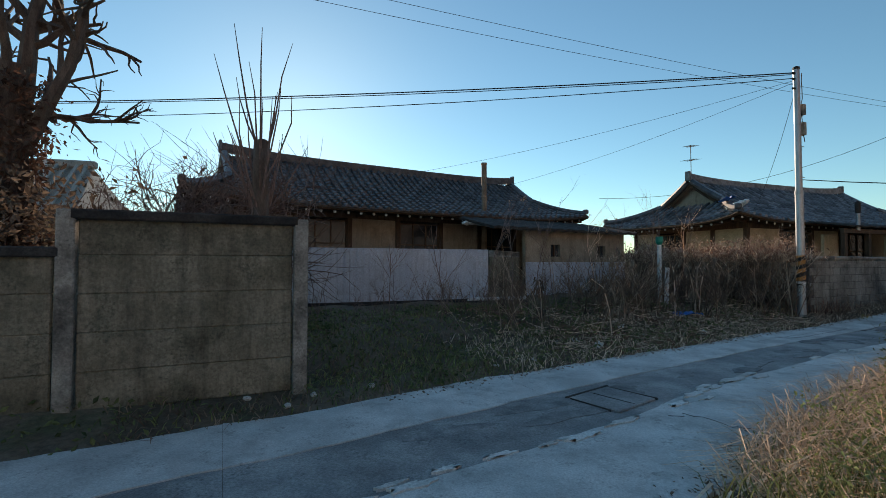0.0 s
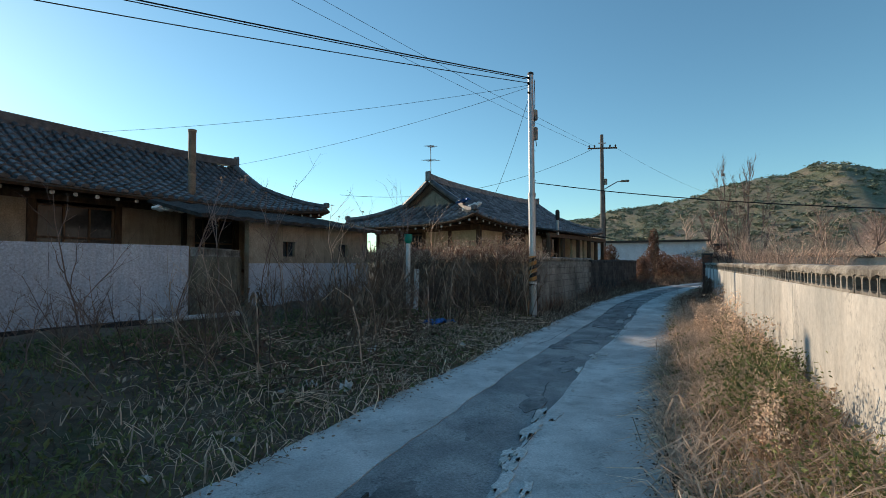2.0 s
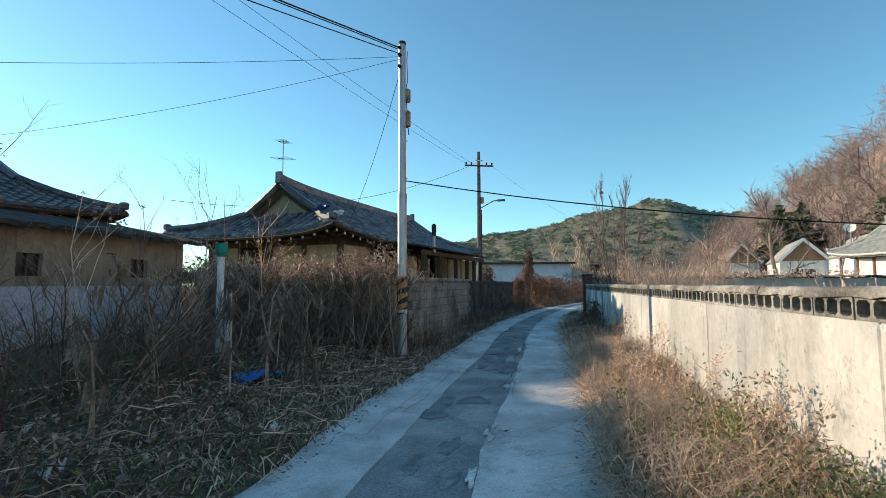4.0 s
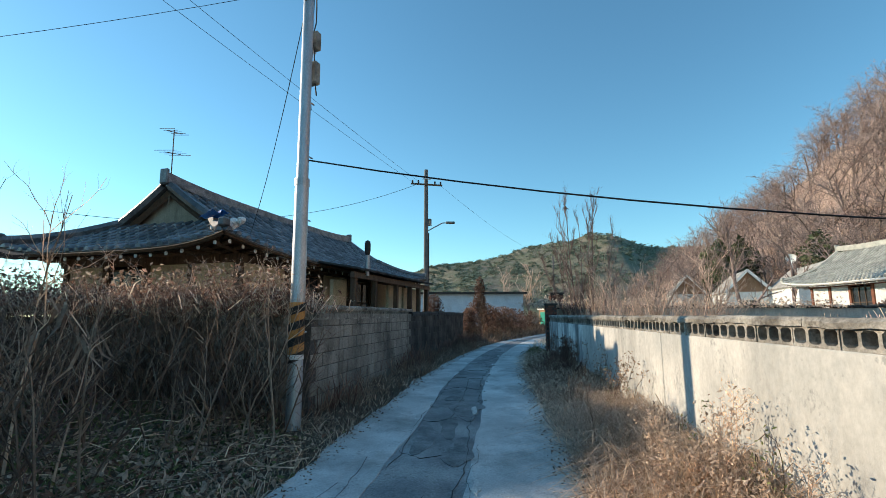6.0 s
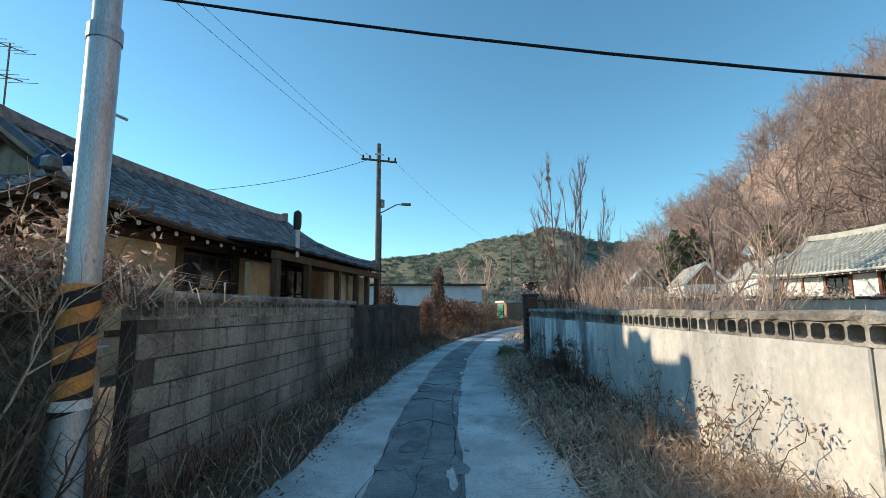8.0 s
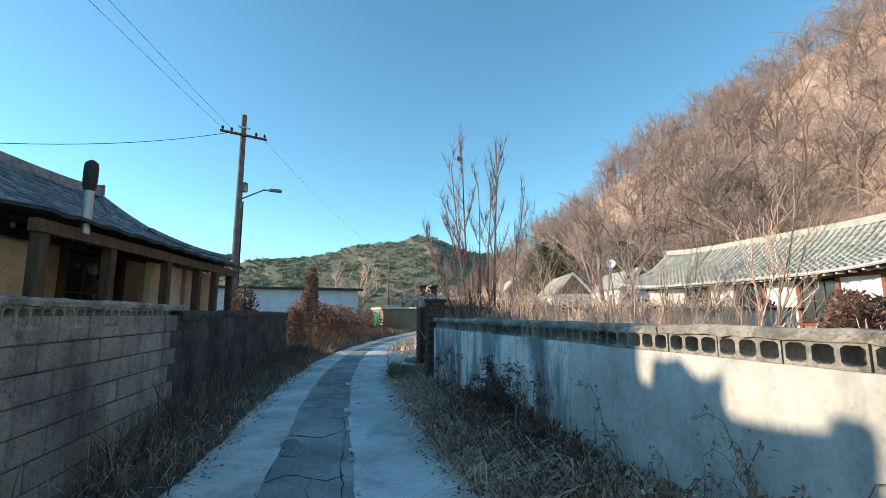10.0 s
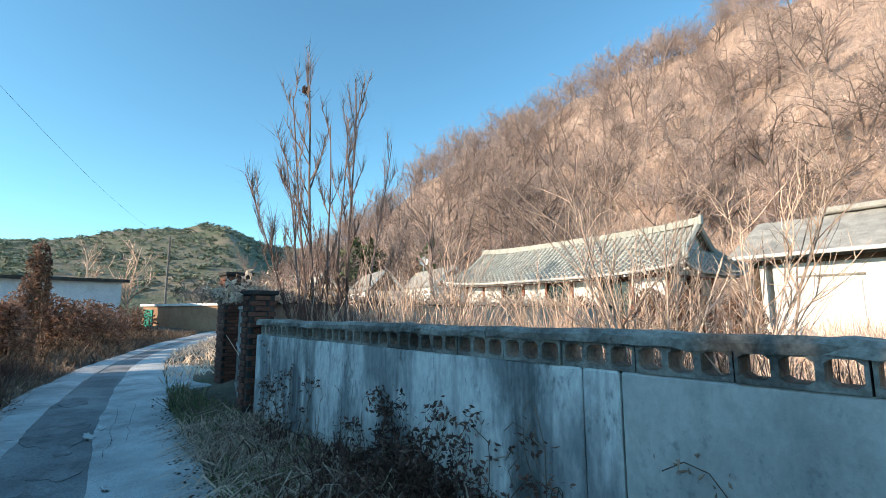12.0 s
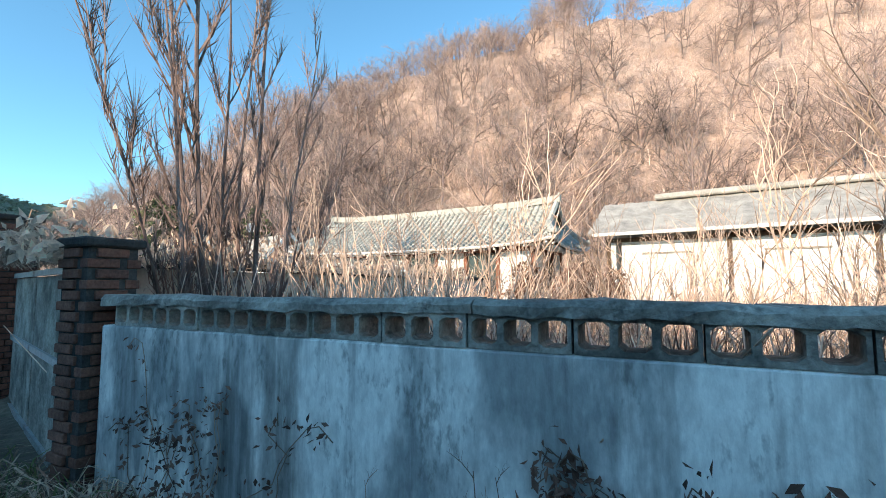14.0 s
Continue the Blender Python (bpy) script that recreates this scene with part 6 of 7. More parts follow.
def verge_plants():
    r = np.random.default_rng(102)
    P = beside(area(9000, 1.5, 18, 0.0, 1.7, "right", r), "right")
    stuff(blades(r, P[::5], 0.15, 0.012, 1.6, 0.5), "dead_grass", M["litter"], "brown dead grass on the verge below the yard wall", "grass")
    P = beside(np.concatenate([area(6500, 1.5, 18, 0.0, 1.7, "right", r), clumped(area(6500, 1.8, 9.5, 0.1, 1.3, "right", r), r, 60, 0.35)]), "right")
    stuff(blades(r, P, 0.2, 0.024, 2.1, 0.75), "fallen_straw", M["straw"], "crumpled bleached straw lying on the verge", "straw")
    P = beside(clumped(area(3200, 1.6, 9.5, 0.2, 1.6, "right", r), r, 60, 0.25), "right")
    stuff(blades(r, P, 0.42, 0.01, 1.1, 0.6), "tall_dry_grass", M["straw"], "tall bleached grass on the sunny verge", "grass")
    P = beside(clumped(area(7500, 1.4, 10.5, 0.15, 1.6, "right", r), r, 70, 0.3), "right")
    P[:, 2] += r.uniform(0.08, 0.26, len(P))
    stuff(blades(r, np.concatenate([P, P + r.normal(0, 0.08, P.shape) * np.array([1, 1, 0.3])]), 0.26, 0.009, 1.9, 0.7), "straw_mat", M["straw"], "thick mat of bleached fallen stems on the verge", "straw")
    P = beside(clumped(area(4600, 1.4, 6.6, 0.35, 1.6, "right", r), r, 46, 0.26), "right")
    stuff(blades(r, P, 0.34, 0.009, 0.9, 0.4), "green_weeds", M["grass"], "green weeds among the dry verge grass", "weeds")
    P = beside(clumped(area(5200, 1.4, 6.4, 0.55, 1.5, "right", r), r, 46, 0.18), "right")
    P[:, 2] += r.uniform(0.08, 0.42, len(P))
    stuff(leaves(r, P, 0.019), "weed_leaves", M["grass"], "small green leaves of verge weeds", "leaves")
    P = beside(clumped(area(6000, 2, 13, 0.1, 1.5, "right", r), r, 60, 0.35), "right")
    P[:, 2] += r.uniform(0.02, 0.2, len(P))
    stuff(leaves(r, P, 0.03, 0.2), "dead_leaves", M["straw"], "tan dead leaves on the verge", "leaves")
    P = beside(clumped(area(10000, 8.5, 17.5, 0.0, 1.7, "right", r), r, 90, 0.45), "right")
    stuff(blades(r, np.concatenate([P[::2], P[1::4] + np.array([0.03, -0.02, 0.05])]), 0.28, 0.014, 1.9, 0.65), "matted_grass", M["straw"], "matted fallen straw below the yard wall", "grass")
    stuff(blades(r, P[1::3], 0.26, 0.012, 1.7, 0.6), "matted_grass", M["deadleaf"], "matted red-brown dead grass below the yard wall", "grass")
    P = beside(clumped(area(2600, 15.5, 22, 0.0, 1.8, "right", r), r, 30, 0.35), "right")
    stuff(blades(r, P, 0.2, 0.013, 0.8, 0.4), "green_weeds", M["grass"], "green winter weeds by the gate", "weeds")
    for side in ("left", "right"):
        P = area(1500, -1, 20, -0.22, 0.05, side, r, 0.6)
        P[:, 2] = road_z(P[:, 0], P[:, 1]) + 0.028
        stuff(leaves(r, P, 0.018, 0.8), "leaf_crumbs", M["litter"], "crumbs of dead leaves and straw along the lane edge", "litter")
    g1, e1 = grow(r, 1.1, 0.009, 2, 0.5, 5, 0.25, (4, 3, 3), 0.15, 0.1, 0.4, 5)
    v, f = g1.arrays()
    P = beside(clumped(area(70, 3, 15.5, 0.5, 1.5, "right", r), r, 16, 0.35), "right")
    at = np.column_stack([P, r.uniform(0, 6.3, len(P)), r.uniform(0.3, 0.62, len(P)), r.normal(0, 0.15, len(P))])
    stuff(scatter(v, f, at), "dead_stalks", M["litter"], "dead weed stalks along the yard wall", "weeds")
    # creeper mound and climbing ivy on the wall
    m, ln = along(WR0, WR1)
    def runners(name, count, u0, u1, top, material, label, size=0.028, per=70, base=0.16, out=0.16):
        st, L = Soup(), []
        for k in range(count):
            c = r.uniform(u0, u1)
            q = np.array([c, base + abs(r.normal(0, out)), 0.12])
            lift = top * r.uniform(0.45, 1.0)
            P = [q.copy()]
            side = r.normal(0, 0.045)
            while P[-1][2] < lift and len(P) < 14:
                q = q + (side + r.normal(0, 0.05), 0, r.uniform(0.05, 0.13))
                q[1] = max(0.095, q[1] - 0.02)
                P.append(q.copy())
            P.append(q + (side, 0.03, 0.03))
            P.append(q + (side * 2, 0.05, -0.02))
            P = np.array(P)
            W = np.array([m @ Vector(p) for p in P])
            st.tube(W, 0.003, 3)
            i = r.integers(0, len(P) - 1, per)
            f = r.uniform(0, 1, (per, 1))
            L.append(W[i] * (1 - f) + W[i + 1] * f + r.normal(0, 0.035, (per, 3)))
        stuff(st, "creeper_runners", M["litter"], "thin creeper runners on the yard wall", "creeper")
        L = np.concatenate(L)
        side = np.array([(m.inverted() @ Vector(p)).y for p in L])
        stuff(leaves(r, L[side > 0.085], size), name, material, label, "creeper")
    runners("wall_creeper", 40, 13.4, 14.8, 0.62, M["ivy"], "dark red-brown creeper climbing the yard wall", 0.022, 110)
    runners("wall_creeper", 22, 13.7, 14.4, 0.94, M["ivy"], "dark red-brown creeper climbing the yard wall", 0.022, 110)
    runners("wall_creeper", 7, 13.05, 13.4, 1.06, M["ivy"], "dark creeper sprig reaching along the yard wall", 0.02, 60)
    runners("bare_creeper", 7, 12.5, 13.1, 1.25, M["ivy"], "leafless creeper stems on the yard wall", 0.018, 3)
    runners("wall_creeper", 12, 15.85, 16.75, 1.16, M["ivy"], "dark red-brown creeper by the gate pillar", 0.019, 75)
    runners("dry_creeper", 26, 9.2, 11.6, 0.95, M["litter"], "withered brown creeper on the yard wall", 0.022, 40)
    runners("leafy_creeper", 9, 5.5, 10.0, 0.7, M["grass"], "sparse green creeper on the yard wall", 0.016, 34)
    P = beside(clumped(area(3800, 12.5, 16.5, 0.5, 1.7, "right", r), r, 26, 0.3), "right")
    stuff(blades(r, P, 0.34, 0.014, 1.2, 0.6), "withered_weeds", M["deadleaf"], "withered red-brown weeds heaped below the wall", "weeds")
    # weeds filling the strip between the pillar and the lane
    k = 3600
    px, py = r.uniform(17.6, 21.0, k), r.uniform(13.6, 16.0, k)
    P = np.stack([px, py, ground_z(px, py)], -1)
    P = beside(P[(py - 13.8) > (px - 18.1) * 0.44 + 0.1], "right")
    stuff(blades(r, P[::2], 0.24, 0.012, 0.9, 0.4), "green_weeds", M["grass"], "green winter weeds before the gate", "weeds")
    stuff(blades(r, P[1::2], 0.26, 0.013, 1.5, 0.5), "dead_grass", M["litter"], "brown dead grass before the gate", "grass")
    # left verge under the block wall
    P = beside(area(8000, 8.6, 24, 0.0, 1.7, "left", r), "left")
    stuff(blades(r, P, 0.19, 0.014, 1.4, 0.5), "dead_grass", M["litter"], "brown dead grass along the block wall", "grass")
    P = beside(clumped(area(2600, 9, 24, 0.5, 1.7, "left", r), r, 40, 0.35), "left")
    stuff(blades(r, P, 0.45, 0.011, 0.8, 0.4), "dead_weeds", M["litter"], "dead weeds standing against the block wall", "weeds")
    P = beside(clumped(area(3600, 8.8, 23, 0.7, 1.7, "left", r), r, 36, 0.3), "left")
    stuff(blades(r, P, 0.55, 0.012, 0.9, 0.5), "dead_weeds", M["ivy"], "dark withered weeds heaped against the block wall", "weeds")
    P = beside(area(1500, 9, 24, 0.0, 1.2, "left", r), "left")
    stuff(blades(r, P, 0.2, 0.01, 1.8, 0.6), "straw_edge", M["straw"], "pale straw along the lane edge", "straw")


def verge_bushes():
    r = np.random.default_rng(140)
    for k in range(50):
        x = r.uniform(1.9, 6.4) if k < 34 else r.uniform(6.4, 9.5)
        f = r.uniform(0.6, 1.3)
        px, py = x + 0.57 * f, float(right_y(x)) - 0.82 * f
        d = (px - WR0[0]) * 0.5795 - (py - WR0[1]) * 0.815
        if d > -0.25 and px > 3.6:
            continue
        t = thing("weed_bush", pose(px, py, float(ground_z(px, py)) - 0.03, 0, 0, r.uniform(0, 360)), "tangled winter weed with small olive leaves", "weed", "verge weeds")
        h = r.uniform(0.4, 0.85)
        g, e = grow(r, h, 0.007, 1, 0.55, 8, 0.25, (4, 3), 0.1, 0.12, 0.5, 5)
        s = Soup()
        v, f2 = g.arrays()
        for q in range(3):
            vv = v * r.uniform(0.7, 1.0)
            a = r.uniform(0, 6.3)
            one = Soup()
            one.add(np.stack([vv[:, 0] * math.cos(a) - vv[:, 1] * math.sin(a) + r.normal(0, 0.12), vv[:, 0] * math.sin(a) + vv[:, 1] * math.cos(a) + r.normal(0, 0.12), vv[:, 2]], -1), f2)
            one.part("stalk", M["straw"], t)
            s.add(*one.arrays())
        V, _ = s.arrays()
        P = V[r.integers(0, len(V), 560)] + r.normal(0, 0.035, (560, 3))
        P = P[P[:, 2] > h * 0.25]
        tagged(leaves(r, P, 0.017).part("leaf_spray", M["grass"] if k % 3 and k < 34 else M["straw"], t), kind="stuff")


def yard_plants():
    r = np.random.default_rng(103)
    m, ln = along(WR0, WR1)
    # tall pale reeds behind the yard wall
    def yard(n, a0, a1, d0, d1):
        a, d = r.uniform(a0, a1, n), r.uniform(d0, d1, n)
        P = np.array([m @ Vector((x, -y, 0)) for x, y in zip(a, d)])
        P[:, 2] = 0.2
        return P
    s = Soup()
    near = yard(1500, 10.0, 18.5, 0.4, 6.0)
    near = near[(near[:, 1] > 10.1) & (near[:, 0] < 20.5)]
    far = yard(5200, 4.0, 14.0, 3.0, 16.0)
    far = far[(far[:, 1] < 7.0 - 0.03 * far[:, 0]) & (far[:, 0] < 25)]
    mid = yard(1500, 9.0, 20.0, 2.0, 9.0)
    mid = mid[(mid[:, 1] > 6.9) & (mid[:, 1] < 10.4) & (mid[:, 0] < 23.5 - 0.3 * (mid[:, 1] - 6.9)) & (mid[:, 0] > 19.0)]
    bed = np.concatenate([near, mid, far])
    for p in bed:
        dd = (p[0] - 18.4) ** 2 + (p[1] - 12.1) ** 2
        h = r.uniform(0.7, 1.3) + 1.1 * math.exp(-dd / 1.6) * r.uniform(0.5, 1) if p[1] > 9 else 0.5 + 0.95 * r.beta(1.6, 1.8)
        b = r.normal(0, 0.3, 2)
        k = r.normal(0, 0.08, 3)
        s.tube([p, p + (b[0] * 0.25, b[1] * 0.25, h * 0.45) + k, p + (b[0], b[1], h * 0.97)], [0.008, 0.007, 0.004], 3)
    stuff(s, "reed_stems", M["reed"], "tall pale dry reed stems filling the yard", "reeds")
    stuff(blades(r, clumpy(bed[r.integers(0, len(bed), 13000)], r), 0.62, 0.009, 1.1, 0.6), "reed_leaves", M["reed"], "bleached reed leaves filling the yard", "reeds")
    # dark undergrowth close behind the wall
    low = yard(4200, 7.5, 17.4, 0.5, 1.1)
    stuff(blades(r, low, 0.95, 0.014, 0.22, 0.1), "undergrowth", M["ivy"], "dark withered undergrowth close behind the yard wall", "weeds")
    # leafless young trees in the yard
    forms = []
    for k in range(4):
        whole = []
        for q in range(4):
            g, e = grow(r, r.uniform(2.2, 3.3), 0.022, 2, 0.5, 6, 0.28, (5, 3, 3), 0.2, 0.1, 0.5, 6)
            v, f = g.arrays()
            a, ln = r.uniform(0, 6.3), r.uniform(0.1, 0.32)
            one = Soup()
            one.add(v + np.stack([math.cos(a) * (0.08 + ln * v[:, 2]), math.sin(a) * (0.08 + ln * v[:, 2]), 0 * v[:, 2]], -1), f)
            whole.append(one.mesh("stem", M["reed"]))
        forms.append(whole)
    for k, p in enumerate(near[::max(1, len(near) // 7)]):
        t = thing("young_tree", pose(p[0], p[1], 0.15, 0, 0, r.uniform(0, 360)), "young leafless tree growing wild in the yard", "tree", "yard saplings")
        small = 0.62 if p[1] > 9 else 1.0
        size = small * r.uniform(0.7, 1.12)
        for me in forms[k % 4]:
            share("stem", me, t, Matrix.Diagonal((size, size, size, 1)))
    # thicket of arching shrubs before the houses
    for k in range(17):
        u = r.uniform(12.5, 13.4) if k < 4 else r.uniform(13.2, 16.2)
        p = m @ Vector((u, -r.uniform(1.0, 4.2), 0))
        big = r.uniform(0.66, 0.88) if k < 4 else r.uniform(0.42, 0.62)
        t = thing("shrub", pose(p.x, p.y, 0.18, 0, 0, r.uniform(0, 360)), "pale many-stemmed leafless shrub in the overgrown yard", "shrub", "yard shrubs")
        for me in forms[k % 4]:
            share("stem", me, t, Matrix.Diagonal((big, big, big, 1)))
    # brown creeper heaps
    for x, y, w, h, n in ((22.6, 5.0, 1.1, 1.75, 2400), (26.5, 3.6, 1.0, 2.0, 2200), (27.8, 5.5, 0.9, 1.8, 1800), (29.3, 7.0, 0.8, 1.5, 1200), (24.6, 1.9, 0.9, 1.8, 1500)):
        heap(r, x, y, 0.2, w, h, n, M["deadleaf"])
    # creepers over gate and inner wall
    n = 2600
    u = r.uniform(0, 1, n) ** 1.4
    P = np.stack([18.2 + 7.0 * u + r.normal(0, 0.15, n), 14.2 - 7.3 * u + r.normal(0, 0.15, n), 1.72 + np.abs(r.normal(0, 0.15, n))], -1)
    stuff(leaves(r, P, 0.05), "wall_top_creeper", M["straw"], "dry creeper leaves along the inner wall top", "creeper")
    n = 900
    P = np.stack([18.4 + 2.9 * r.uniform(0, 1, n), 14.0 + 1.1 * r.uniform(0, 1, n), 1.7 + np.abs(r.normal(0, 0.12, n))], -1)
    stuff(blades(r, P, 0.2, 0.012, 1.8, 0.7), "gate_creeper", M["litter"], "tangled dead creepers over the gate", "creeper")


def clumpy(P, r):
    Q = P + np.stack([r.normal(0, 0.3, len(P)), r.normal(0, 0.3, len(P)), np.zeros(len(P))], -1)
    d = (Q[:, 0] - WR0[0]) * 0.5795 - (Q[:, 1] - WR0[1]) * 0.815
    return Q[d > 0.4]


def heap(r, x, y, z, w, h, n, material):
    t = thing("creeper_heap", pose(x, y, z), "heap of dead brown creepers smothering a shrub", "shrub", "creeper heaps")
    a = r.uniform(0, 6.3, n)
    k = np.sqrt(r.uniform(0, 1, n)) * (0.75 + 0.3 * np.sin(a * 3 + x))
    P = np.stack([w * k * np.cos(a), w * k * np.sin(a), h * np.sqrt(np.maximum(1 - k * k * 0.95, 0.03)) * r.uniform(0.35, 1.08, n)], -1)
    leaves(r, P, 0.07).part("dead_leaves", material, t)
    s = Soup()
    for q in range(40):
        i, j = P[r.integers(n)], P[r.integers(n)]
        s.tube([(i[0] * 0.3, i[1] * 0.3, 0), i, i * 0.5 + j * 0.5 + (0, 0, 0.15), j], 0.01, 3)
    s.part("creeper_tangle", M["litter"], t)


lot_plants()
verge_plants()
verge_bushes()
yard_plants()
RH = np.random.default_rng(104)
for x, y, w, h, n in ((24.6, 21.9, 0.7, 1.6, 1500), (24.3, 24.2, 0.8, 2.2, 1500), (26.5, 22.6, 0.5, 3.3, 1600), (28.2, 23.1, 1.0, 1.7, 1500), (30.5, 23.7, 1.2, 1.8, 1500), (33.0, 24.4, 1.2, 1.7, 1300), (36, 25.0, 1.3, 1.6, 1200), (31, 26, 1.6, 2.0, 1300), (35.5, 20.0, 1.0, 1.0, 700)):
    heap(RH, x, y, float(ground_z(x, y)) - 0.1, w, h, n, M["deadleaf"])
stuff(blades(RH, area(5000, 23, 44, 0.0, 5.0, "left", RH), 0.4, 0.03, 1.2, 0.5), "dead_grass", M["litter"], "rough dead grass beyond the block wall", "grass")
stuff(blades(RH, area(4000, 21.5, 44, 0.0, 5.0, "right", RH), 0.3, 0.03, 1.2, 0.5), "dead_grass", M["straw"], "pale dead grass past the gate", "grass")


# ---- small things ----
def road_details():
    r = np.random.default_rng(201)
    # cement smears along the long crack
    for k in range(46):
        x = r.uniform(-1.0, 18) if k < 34 else r.uniform(0.5, 4.5)
        f = 0.625 + r.normal(0, 0.018) + (0.03 if k % 5 == 0 else 0)
        cx, cy = lane(x, f)
        n = 17
        a = np.linspace(0, 2 * np.pi, n, endpoint=False)
        R = r.uniform(0.02, 0.075) * np.clip(1 + 0.3 * r.normal(0, 1, n), 0.5, 1.5)
        d = np.array([0.8, 0.6])
        L2, W2 = R * r.uniform(1.2, 3.4) * np.cos(a), R * 0.7 * np.sin(a)
        X, Y = cx + d[0] * L2 - d[1] * W2, cy + d[1] * L2 + d[0] * W2
        Z = road_z(X, Y) + 0.0228 + 0.00008 * k
        bm = bmesh.new()
        top = [bm.verts.new((x2, y2, z2)) for x2, y2, z2 in zip(X, Y, Z)]
        bot = [bm.verts.new((x2, y2, z2 - 0.03)) for x2, y2, z2 in zip(X, Y, Z)]
        bm.faces.new(top)
        bmesh.ops.triangulate(bm, faces=bm.faces[:])
        for q in range(n):
            bm.faces.new((bot[q], bot[(q + 1) % n], top[(q + 1) % n], top[q]))
        part("cement_patch", bm, M["whitish"], road, "pale cement smear")
    # worn patches of the wearing course
    for k in range(34):
        x = r.uniform(-1.0, 20)
        f = r.uniform(0.33, 0.57)
        cx, cy = lane(x, f)
        n = 22
        a = np.linspace(0, 2 * np.pi, n, endpoint=False)
        q1, q2, q3 = r.uniform(0, 6.3, 3)
        R = r.uniform(0.06, 0.18) * (1 + 0.28 * np.sin(2 * a + q1) + 0.16 * np.sin(3 * a + q2) + 0.1 * np.sin(5 * a + q3))
        L2, W2 = R * r.uniform(1.6, 4.0) * np.cos(a), R * np.sin(a)
        X, Y = cx + 0.8 * L2 - 0.6 * W2, cy + 0.6 * L2 + 0.8 * W2
        Z = road_z(X, Y) + 0.0135 + 0.00006 * k
        V = np.concatenate([np.stack([X, Y, Z - 0.001], -1), [[cx, cy, float(road_z(cx, cy)) + 0.014 + 0.00006 * k]]])
        V = np.concatenate([V, V - np.array([0, 0, 0.012])])
        F = [(q, (q + 1) % n, n, n) for q in range(n)] + [(q + n + 1, (q + 1) % n + n + 1, (q + 1) % n, q) for q in range(n)]
        bm = bmesh.new()
        vs = [bm.verts.new(p) for p in V]
        for q in F:
            bm.faces.new([vs[i] for i in dict.fromkeys(q)])
        part("worn_patch", bm, M["tar"], road, "worn darker patch")
    # wandering cracks, as thin dark fillets
    for k in range(12):
        s = Soup()
        x, f = r.uniform(-1, 20), r.uniform(0.05, 0.95)
        across = k % 4 == 0
        P = []
        for q in range(12):
            px, py = lane(x, f)
            P.append((float(px), float(py), float(road_z(px, py)) + 0.0225 - (0.012 if 0.27 < f < 0.62 else 0)))
            if across:
                f = min(max(f + r.normal(0.02, 0.02), 0.02), 0.98)
                x += r.normal(0, 0.04)
            else:
                x += r.uniform(0.08, 0.3)
                f = min(max(f + r.normal(0, 0.012), 0.02), 0.98)
        s.tube(P, r.uniform(0.0015, 0.003), 4)
        s.part("crack", M["dark"], road, "dark crack line")
    # broken edges and joints of the asphalt strip
    for f, x0, x1 in ((0.3, 8.5, 14.5), (0.585, 7.5, 15.5), (0.47, 10.0, 13.0)):
        s = Soup()
        xs = np.arange(x0, x1, 0.12)
        px, py = lane(xs, f + 0.012 * np.sin(xs * 2.3) + r.normal(0, 0.006, len(xs)))
        s.tube(list(np.stack([px, py, road_z(px, py) + 0.0125], -1)), list(r.uniform(0.001, 0.006, len(xs))), 4)
        s.part("crack", M["dark"], road, "dark broken joint")
    for x in (8.9, 10.1, 10.8, 11.9, 13.0, 14.2):
        s = Soup()
        fs = np.linspace(0.3, 0.585, 14)
        px, py = lane(x + 0.1 * np.sin(fs * 20 + x) + r.normal(0, 0.02, 14), fs)
        s.tube(list(np.stack([px, py, road_z(px, py) + 0.0125], -1)), list(r.uniform(0.001, 0.006, 14)), 4)
        s.part("crack", M["dark"], road, "dark crack across the asphalt")
    # drain cover let into the lane
    t = thing("drain_cover", pose(1.5, 5.15, 0.012, 0, 0, 42), "worn concrete drain cover in a broken frame", "drain cover")
    for x2, sx in ((-0.19, 0.33), (0.17, 0.36)):
        part("cover", boxm((x2, 0, 0.002), (sx, 0.6, 0.028), rz=float(r.normal(0, 1.2)), bevel=0.008), M["asphalt"], t)
    for x2, y2, sx, sy, z2 in ((0.02, 0.325, 0.8, 0.018, 0.001), (0.37, 0.0, 0.016, 0.62, 0.0), (-0.005, -0.02, 0.014, 0.5, -0.001), (-0.375, 0.03, 0.01, 0.5, -0.001)):
        part("frame_bar", boxm((x2, y2, z2), (sx, sy, 0.032), rz=float(r.normal(0, 1.5))), M["dark"], t)
    # apron to the gate
    ap = thing("pavement_gate", pose(0, 0, 0), "pale concrete apron before the gate", "pavement", kind="structure")
    bm = bmesh.new()
    P = [(20.3, 15.85), (24.6, 17.9), (25.0, 16.6), (22.4, 15.6), (21.2, 15.35)]
    top = [bm.verts.new((x, y, 0.235)) for x, y in P]
    bot = [bm.verts.new((x, y, 0.05)) for x, y in P]
    bm.faces.new(top)
    for q in range(5):
        bm.faces.new((bot[q], bot[(q + 1) % 5], top[(q + 1) % 5], top[q]))
    part("apron", bm, M["concrete"], ap)


def rock(name, x, y, s, seed, label, cat, material, z=0.0):
    r = np.random.default_rng(seed)
    bm = bmesh.new()
    bmesh.ops.create_icosphere(bm, subdivisions=2, radius=1)
    for v in bm.verts:
        v.co = Vector((v.co.x * s[0], v.co.y * s[1], v.co.z * s[2])) * float(r.uniform(0.75, 1.1))
    t = thing(name, pose(x, y, float(ground_z(x, y)) + s[2] * 0.6 + z, 0, 0, r.uniform(0, 360)), label, cat)
    part("body", bm, material, t)


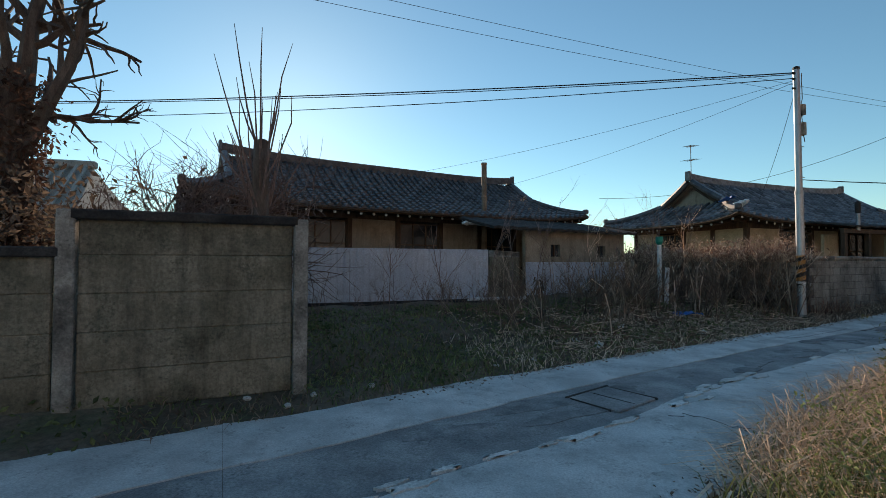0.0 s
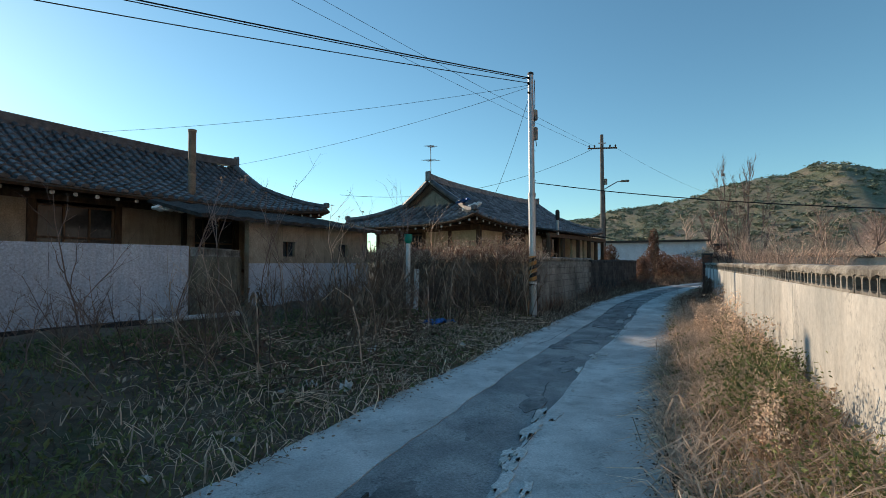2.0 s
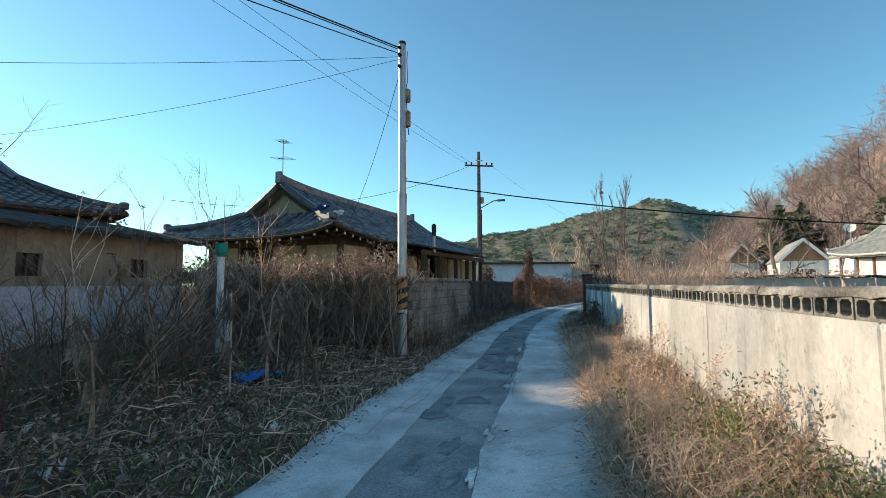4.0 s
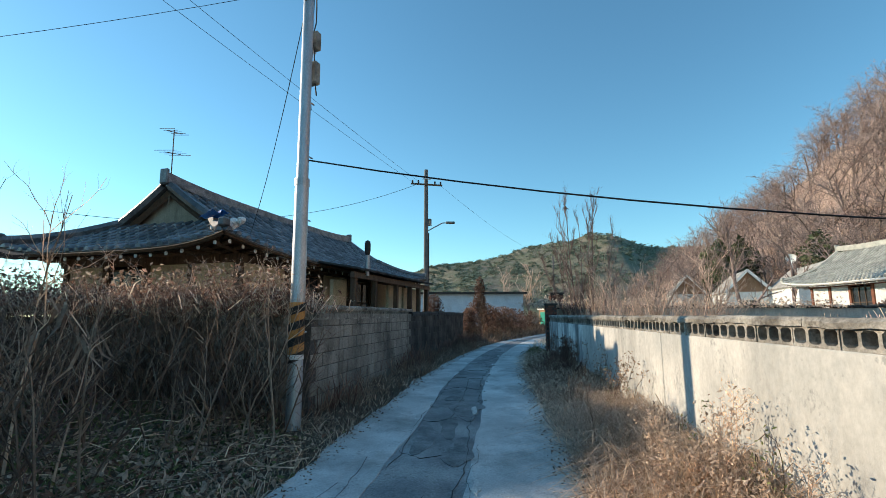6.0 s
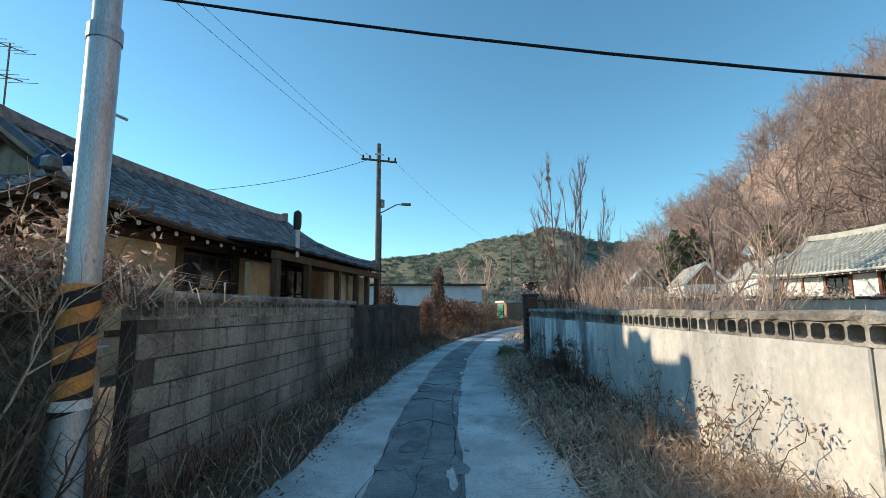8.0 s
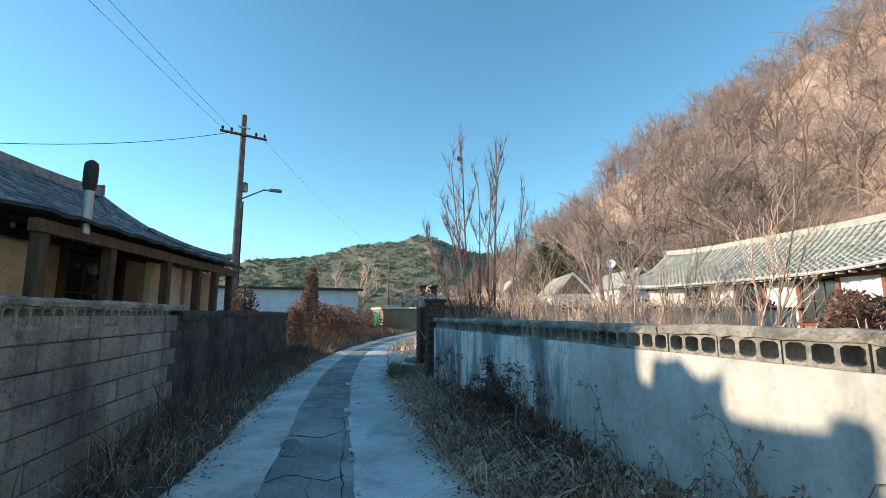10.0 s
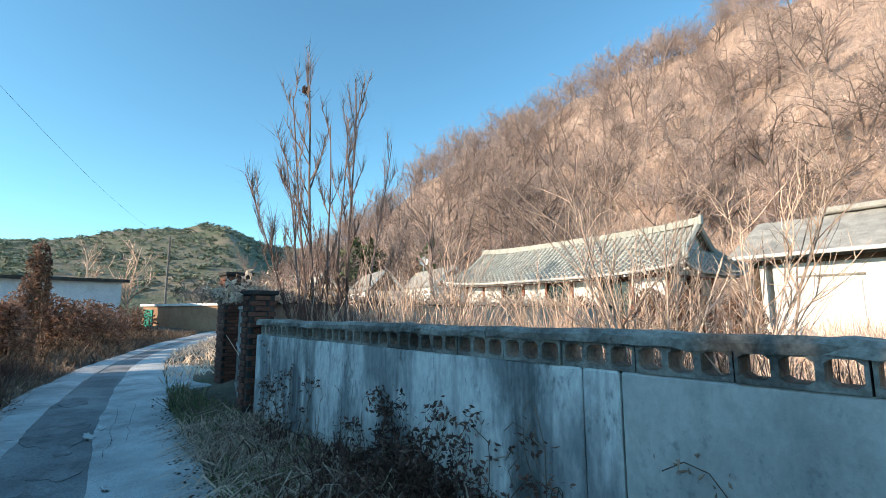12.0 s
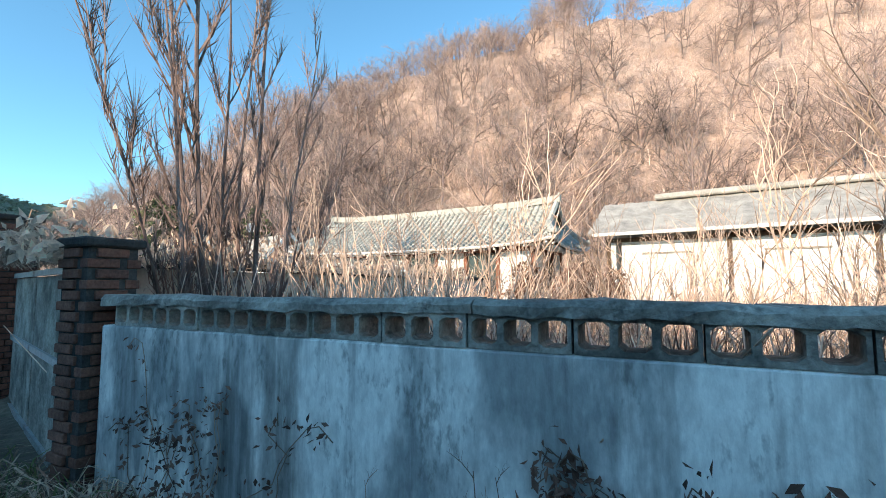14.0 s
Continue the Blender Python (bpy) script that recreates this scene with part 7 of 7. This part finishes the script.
def clutter():
    r = np.random.default_rng(202)
    bl = thing("cement_lump", pose(2.84, 3.97, float(ground_z(2.84, 3.97)) + 0.03, 4, 8, 30), "broken pale cement block on the verge", "block")
    part("body", boxm((0, 0, 0.04), (0.13, 0.1, 0.12), bevel=0.018), M["whitish"], bl)
    for k, (x, y) in enumerate(((-2.4, 4.75), (-1.75, 4.95), (-1.2, 5.35), (-1.9, 4.6), (0.9, 7.0), (3.3, 9.2), (1.4, 7.9), (0.3, 6.5))):
        rock("stone", x, y, (0.05, 0.04, 0.03), 300 + k, "small pale stone at the lane edge", "stone", M["whitish"])
    # crumpled litter
    for k, (x, y, w) in enumerate(((2.1, 7.95, 0.085), (1.75, 8.1, 0.06), (2.9, 9.4, 0.07), (4.6, 9.6, 0.06))):
        bm = bmesh.new()
        bmesh.ops.create_grid(bm, x_segments=7, y_segments=5, size=1)
        for v in bm.verts:
            v.co = Vector((v.co.x * w, v.co.y * w * 0.6, 0.05 + 0.035 * math.sin(v.co.x * 5 + k) + r.normal(0, 0.012)))
        t = thing("litter", pose(x, y, float(ground_z(x, y)) + 0.03, 0, 0, r.uniform(0, 360)), "crumpled scrap of white plastic on the weeds", "litter", "plastic scraps")
        o = part("sheet", bm, M["white"], t)
        o.modifiers.new("thick", "SOLIDIFY").thickness = 0.003
    bm = bmesh.new()
    bmesh.ops.create_grid(bm, x_segments=12, y_segments=8, size=1)
    for v in bm.verts:
        v.co = Vector((v.co.x * 0.34, v.co.y * 0.22, 0.1 + 0.05 * math.sin(v.co.x * 4) * math.cos(v.co.y * 5) + r.normal(0, 0.015) - 0.05 * abs(v.co.x)))
    x, y = 5.15, 11.6
    t = thing("blue_tarp", pose(x, y, float(ground_z(x, y)) + 0.02, 0, 0, 20), "crumpled blue tarpaulin in the weeds", "tarpaulin")
    o = part("sheet", bm, M["blue"], t)
    o.modifiers.new("thick", "SOLIDIFY").thickness = 0.004
    # split white post and the funnel-topped pipe
    x, y = 5.15, 12.75
    t = thing("old_post", pose(x, y, float(ground_z(x, y)) - 0.05, 2, 1, 0), "splintered post with flaking white paint", "post")
    part("shaft", boxm((0, 0, 0.55), (0.1, 0.09, 1.1), bevel=0.015), M["white"], t)
    part("splinter", boxm((0.03, 0, 1.14), (0.04, 0.06, 0.16), bevel=0.012), M["wood"], t)
    x, y = 5.2, 13.3
    t = thing("vent_pipe", pose(x, y, float(ground_z(x, y)) - 0.05), "white plastic pipe with a green funnel top", "pipe")
    s = Soup()
    s.tube([(0, 0, 0), (0, 0, 1.75)], 0.055, 10)
    s.part("pipe", M["white"], t)
    s = Soup()
    s.tube([(0, 0, 1.72), (0, 0, 1.8), (0, 0, 1.95)], [0.06, 0.1, 0.1], 10)
    s.part("funnel", M["green"], t)
    t = thing("fallen_pipe", pose(0.6, 12.3, float(ground_z(0.6, 12.3)) + 0.05, 0, 0, 15), "white plastic pipe lying by the gate", "pipe")
    s = Soup()
    s.tube([(-0.8, 0, 0.06), (0.8, 0, 0.08)], 0.045, 10)
    s.part("pipe", M["white"], t)
    # lime patch on the hip of the tiled roof
    t = thing("lime_patch", pose(9.74, 17.68, 3.57, -18, -12, 25), "crumbling white lime mortar on the roof corner", "mortar")
    for k in range(22):
        bm = bmesh.new()
        bmesh.ops.create_icosphere(bm, subdivisions=2, radius=1)
        c = Vector((r.normal(0, 0.13), r.normal(0, 0.15), 0.05 + r.normal(0, 0.02)))
        for v in bm.verts:
            v.co = c + Vector((v.co.x * 0.13, v.co.y * 0.1, v.co.z * 0.1)) * float(r.uniform(0.7, 1.25))
        part("lump", bm, M["white"], t)
    bm = bmesh.new()
    bmesh.ops.create_grid(bm, x_segments=8, y_segments=6, size=1)
    for v in bm.verts:
        v.co = Vector((v.co.x * 0.26, v.co.y * 0.2, 0.04 * math.sin(v.co.x * 5) + r.normal(0, 0.012)))
    t = thing("blue_sheet", pose(9.55, 18.0, 3.9, -18, -12, 25), "scrap of blue tarpaulin on the roof tiles", "tarpaulin")
    o = part("sheet", bm, M["blue"], t)
    o.modifiers.new("thick", "SOLIDIFY").thickness = 0.004
    # rubble of lime at the foot of the rusty stovepipe
    t = thing("lime_patch", pose(0.3, 16.0, 2.75, 0, 0, 35), "white lime rubble round the stovepipe", "mortar")
    for k in range(6):
        bm = bmesh.new()
        bmesh.ops.create_icosphere(bm, subdivisions=2, radius=1)
        c = Vector((-0.7 + 0.25 * k + r.normal(0, 0.05), r.normal(0, 0.05), 0.08))
        for v in bm.verts:
            v.co = c + Vector((v.co.x * 0.16, v.co.y * 0.12, v.co.z * 0.08)) * float(r.uniform(0.75, 1.15))
        part("lump", bm, M["white"], t)


road_details()
clutter()
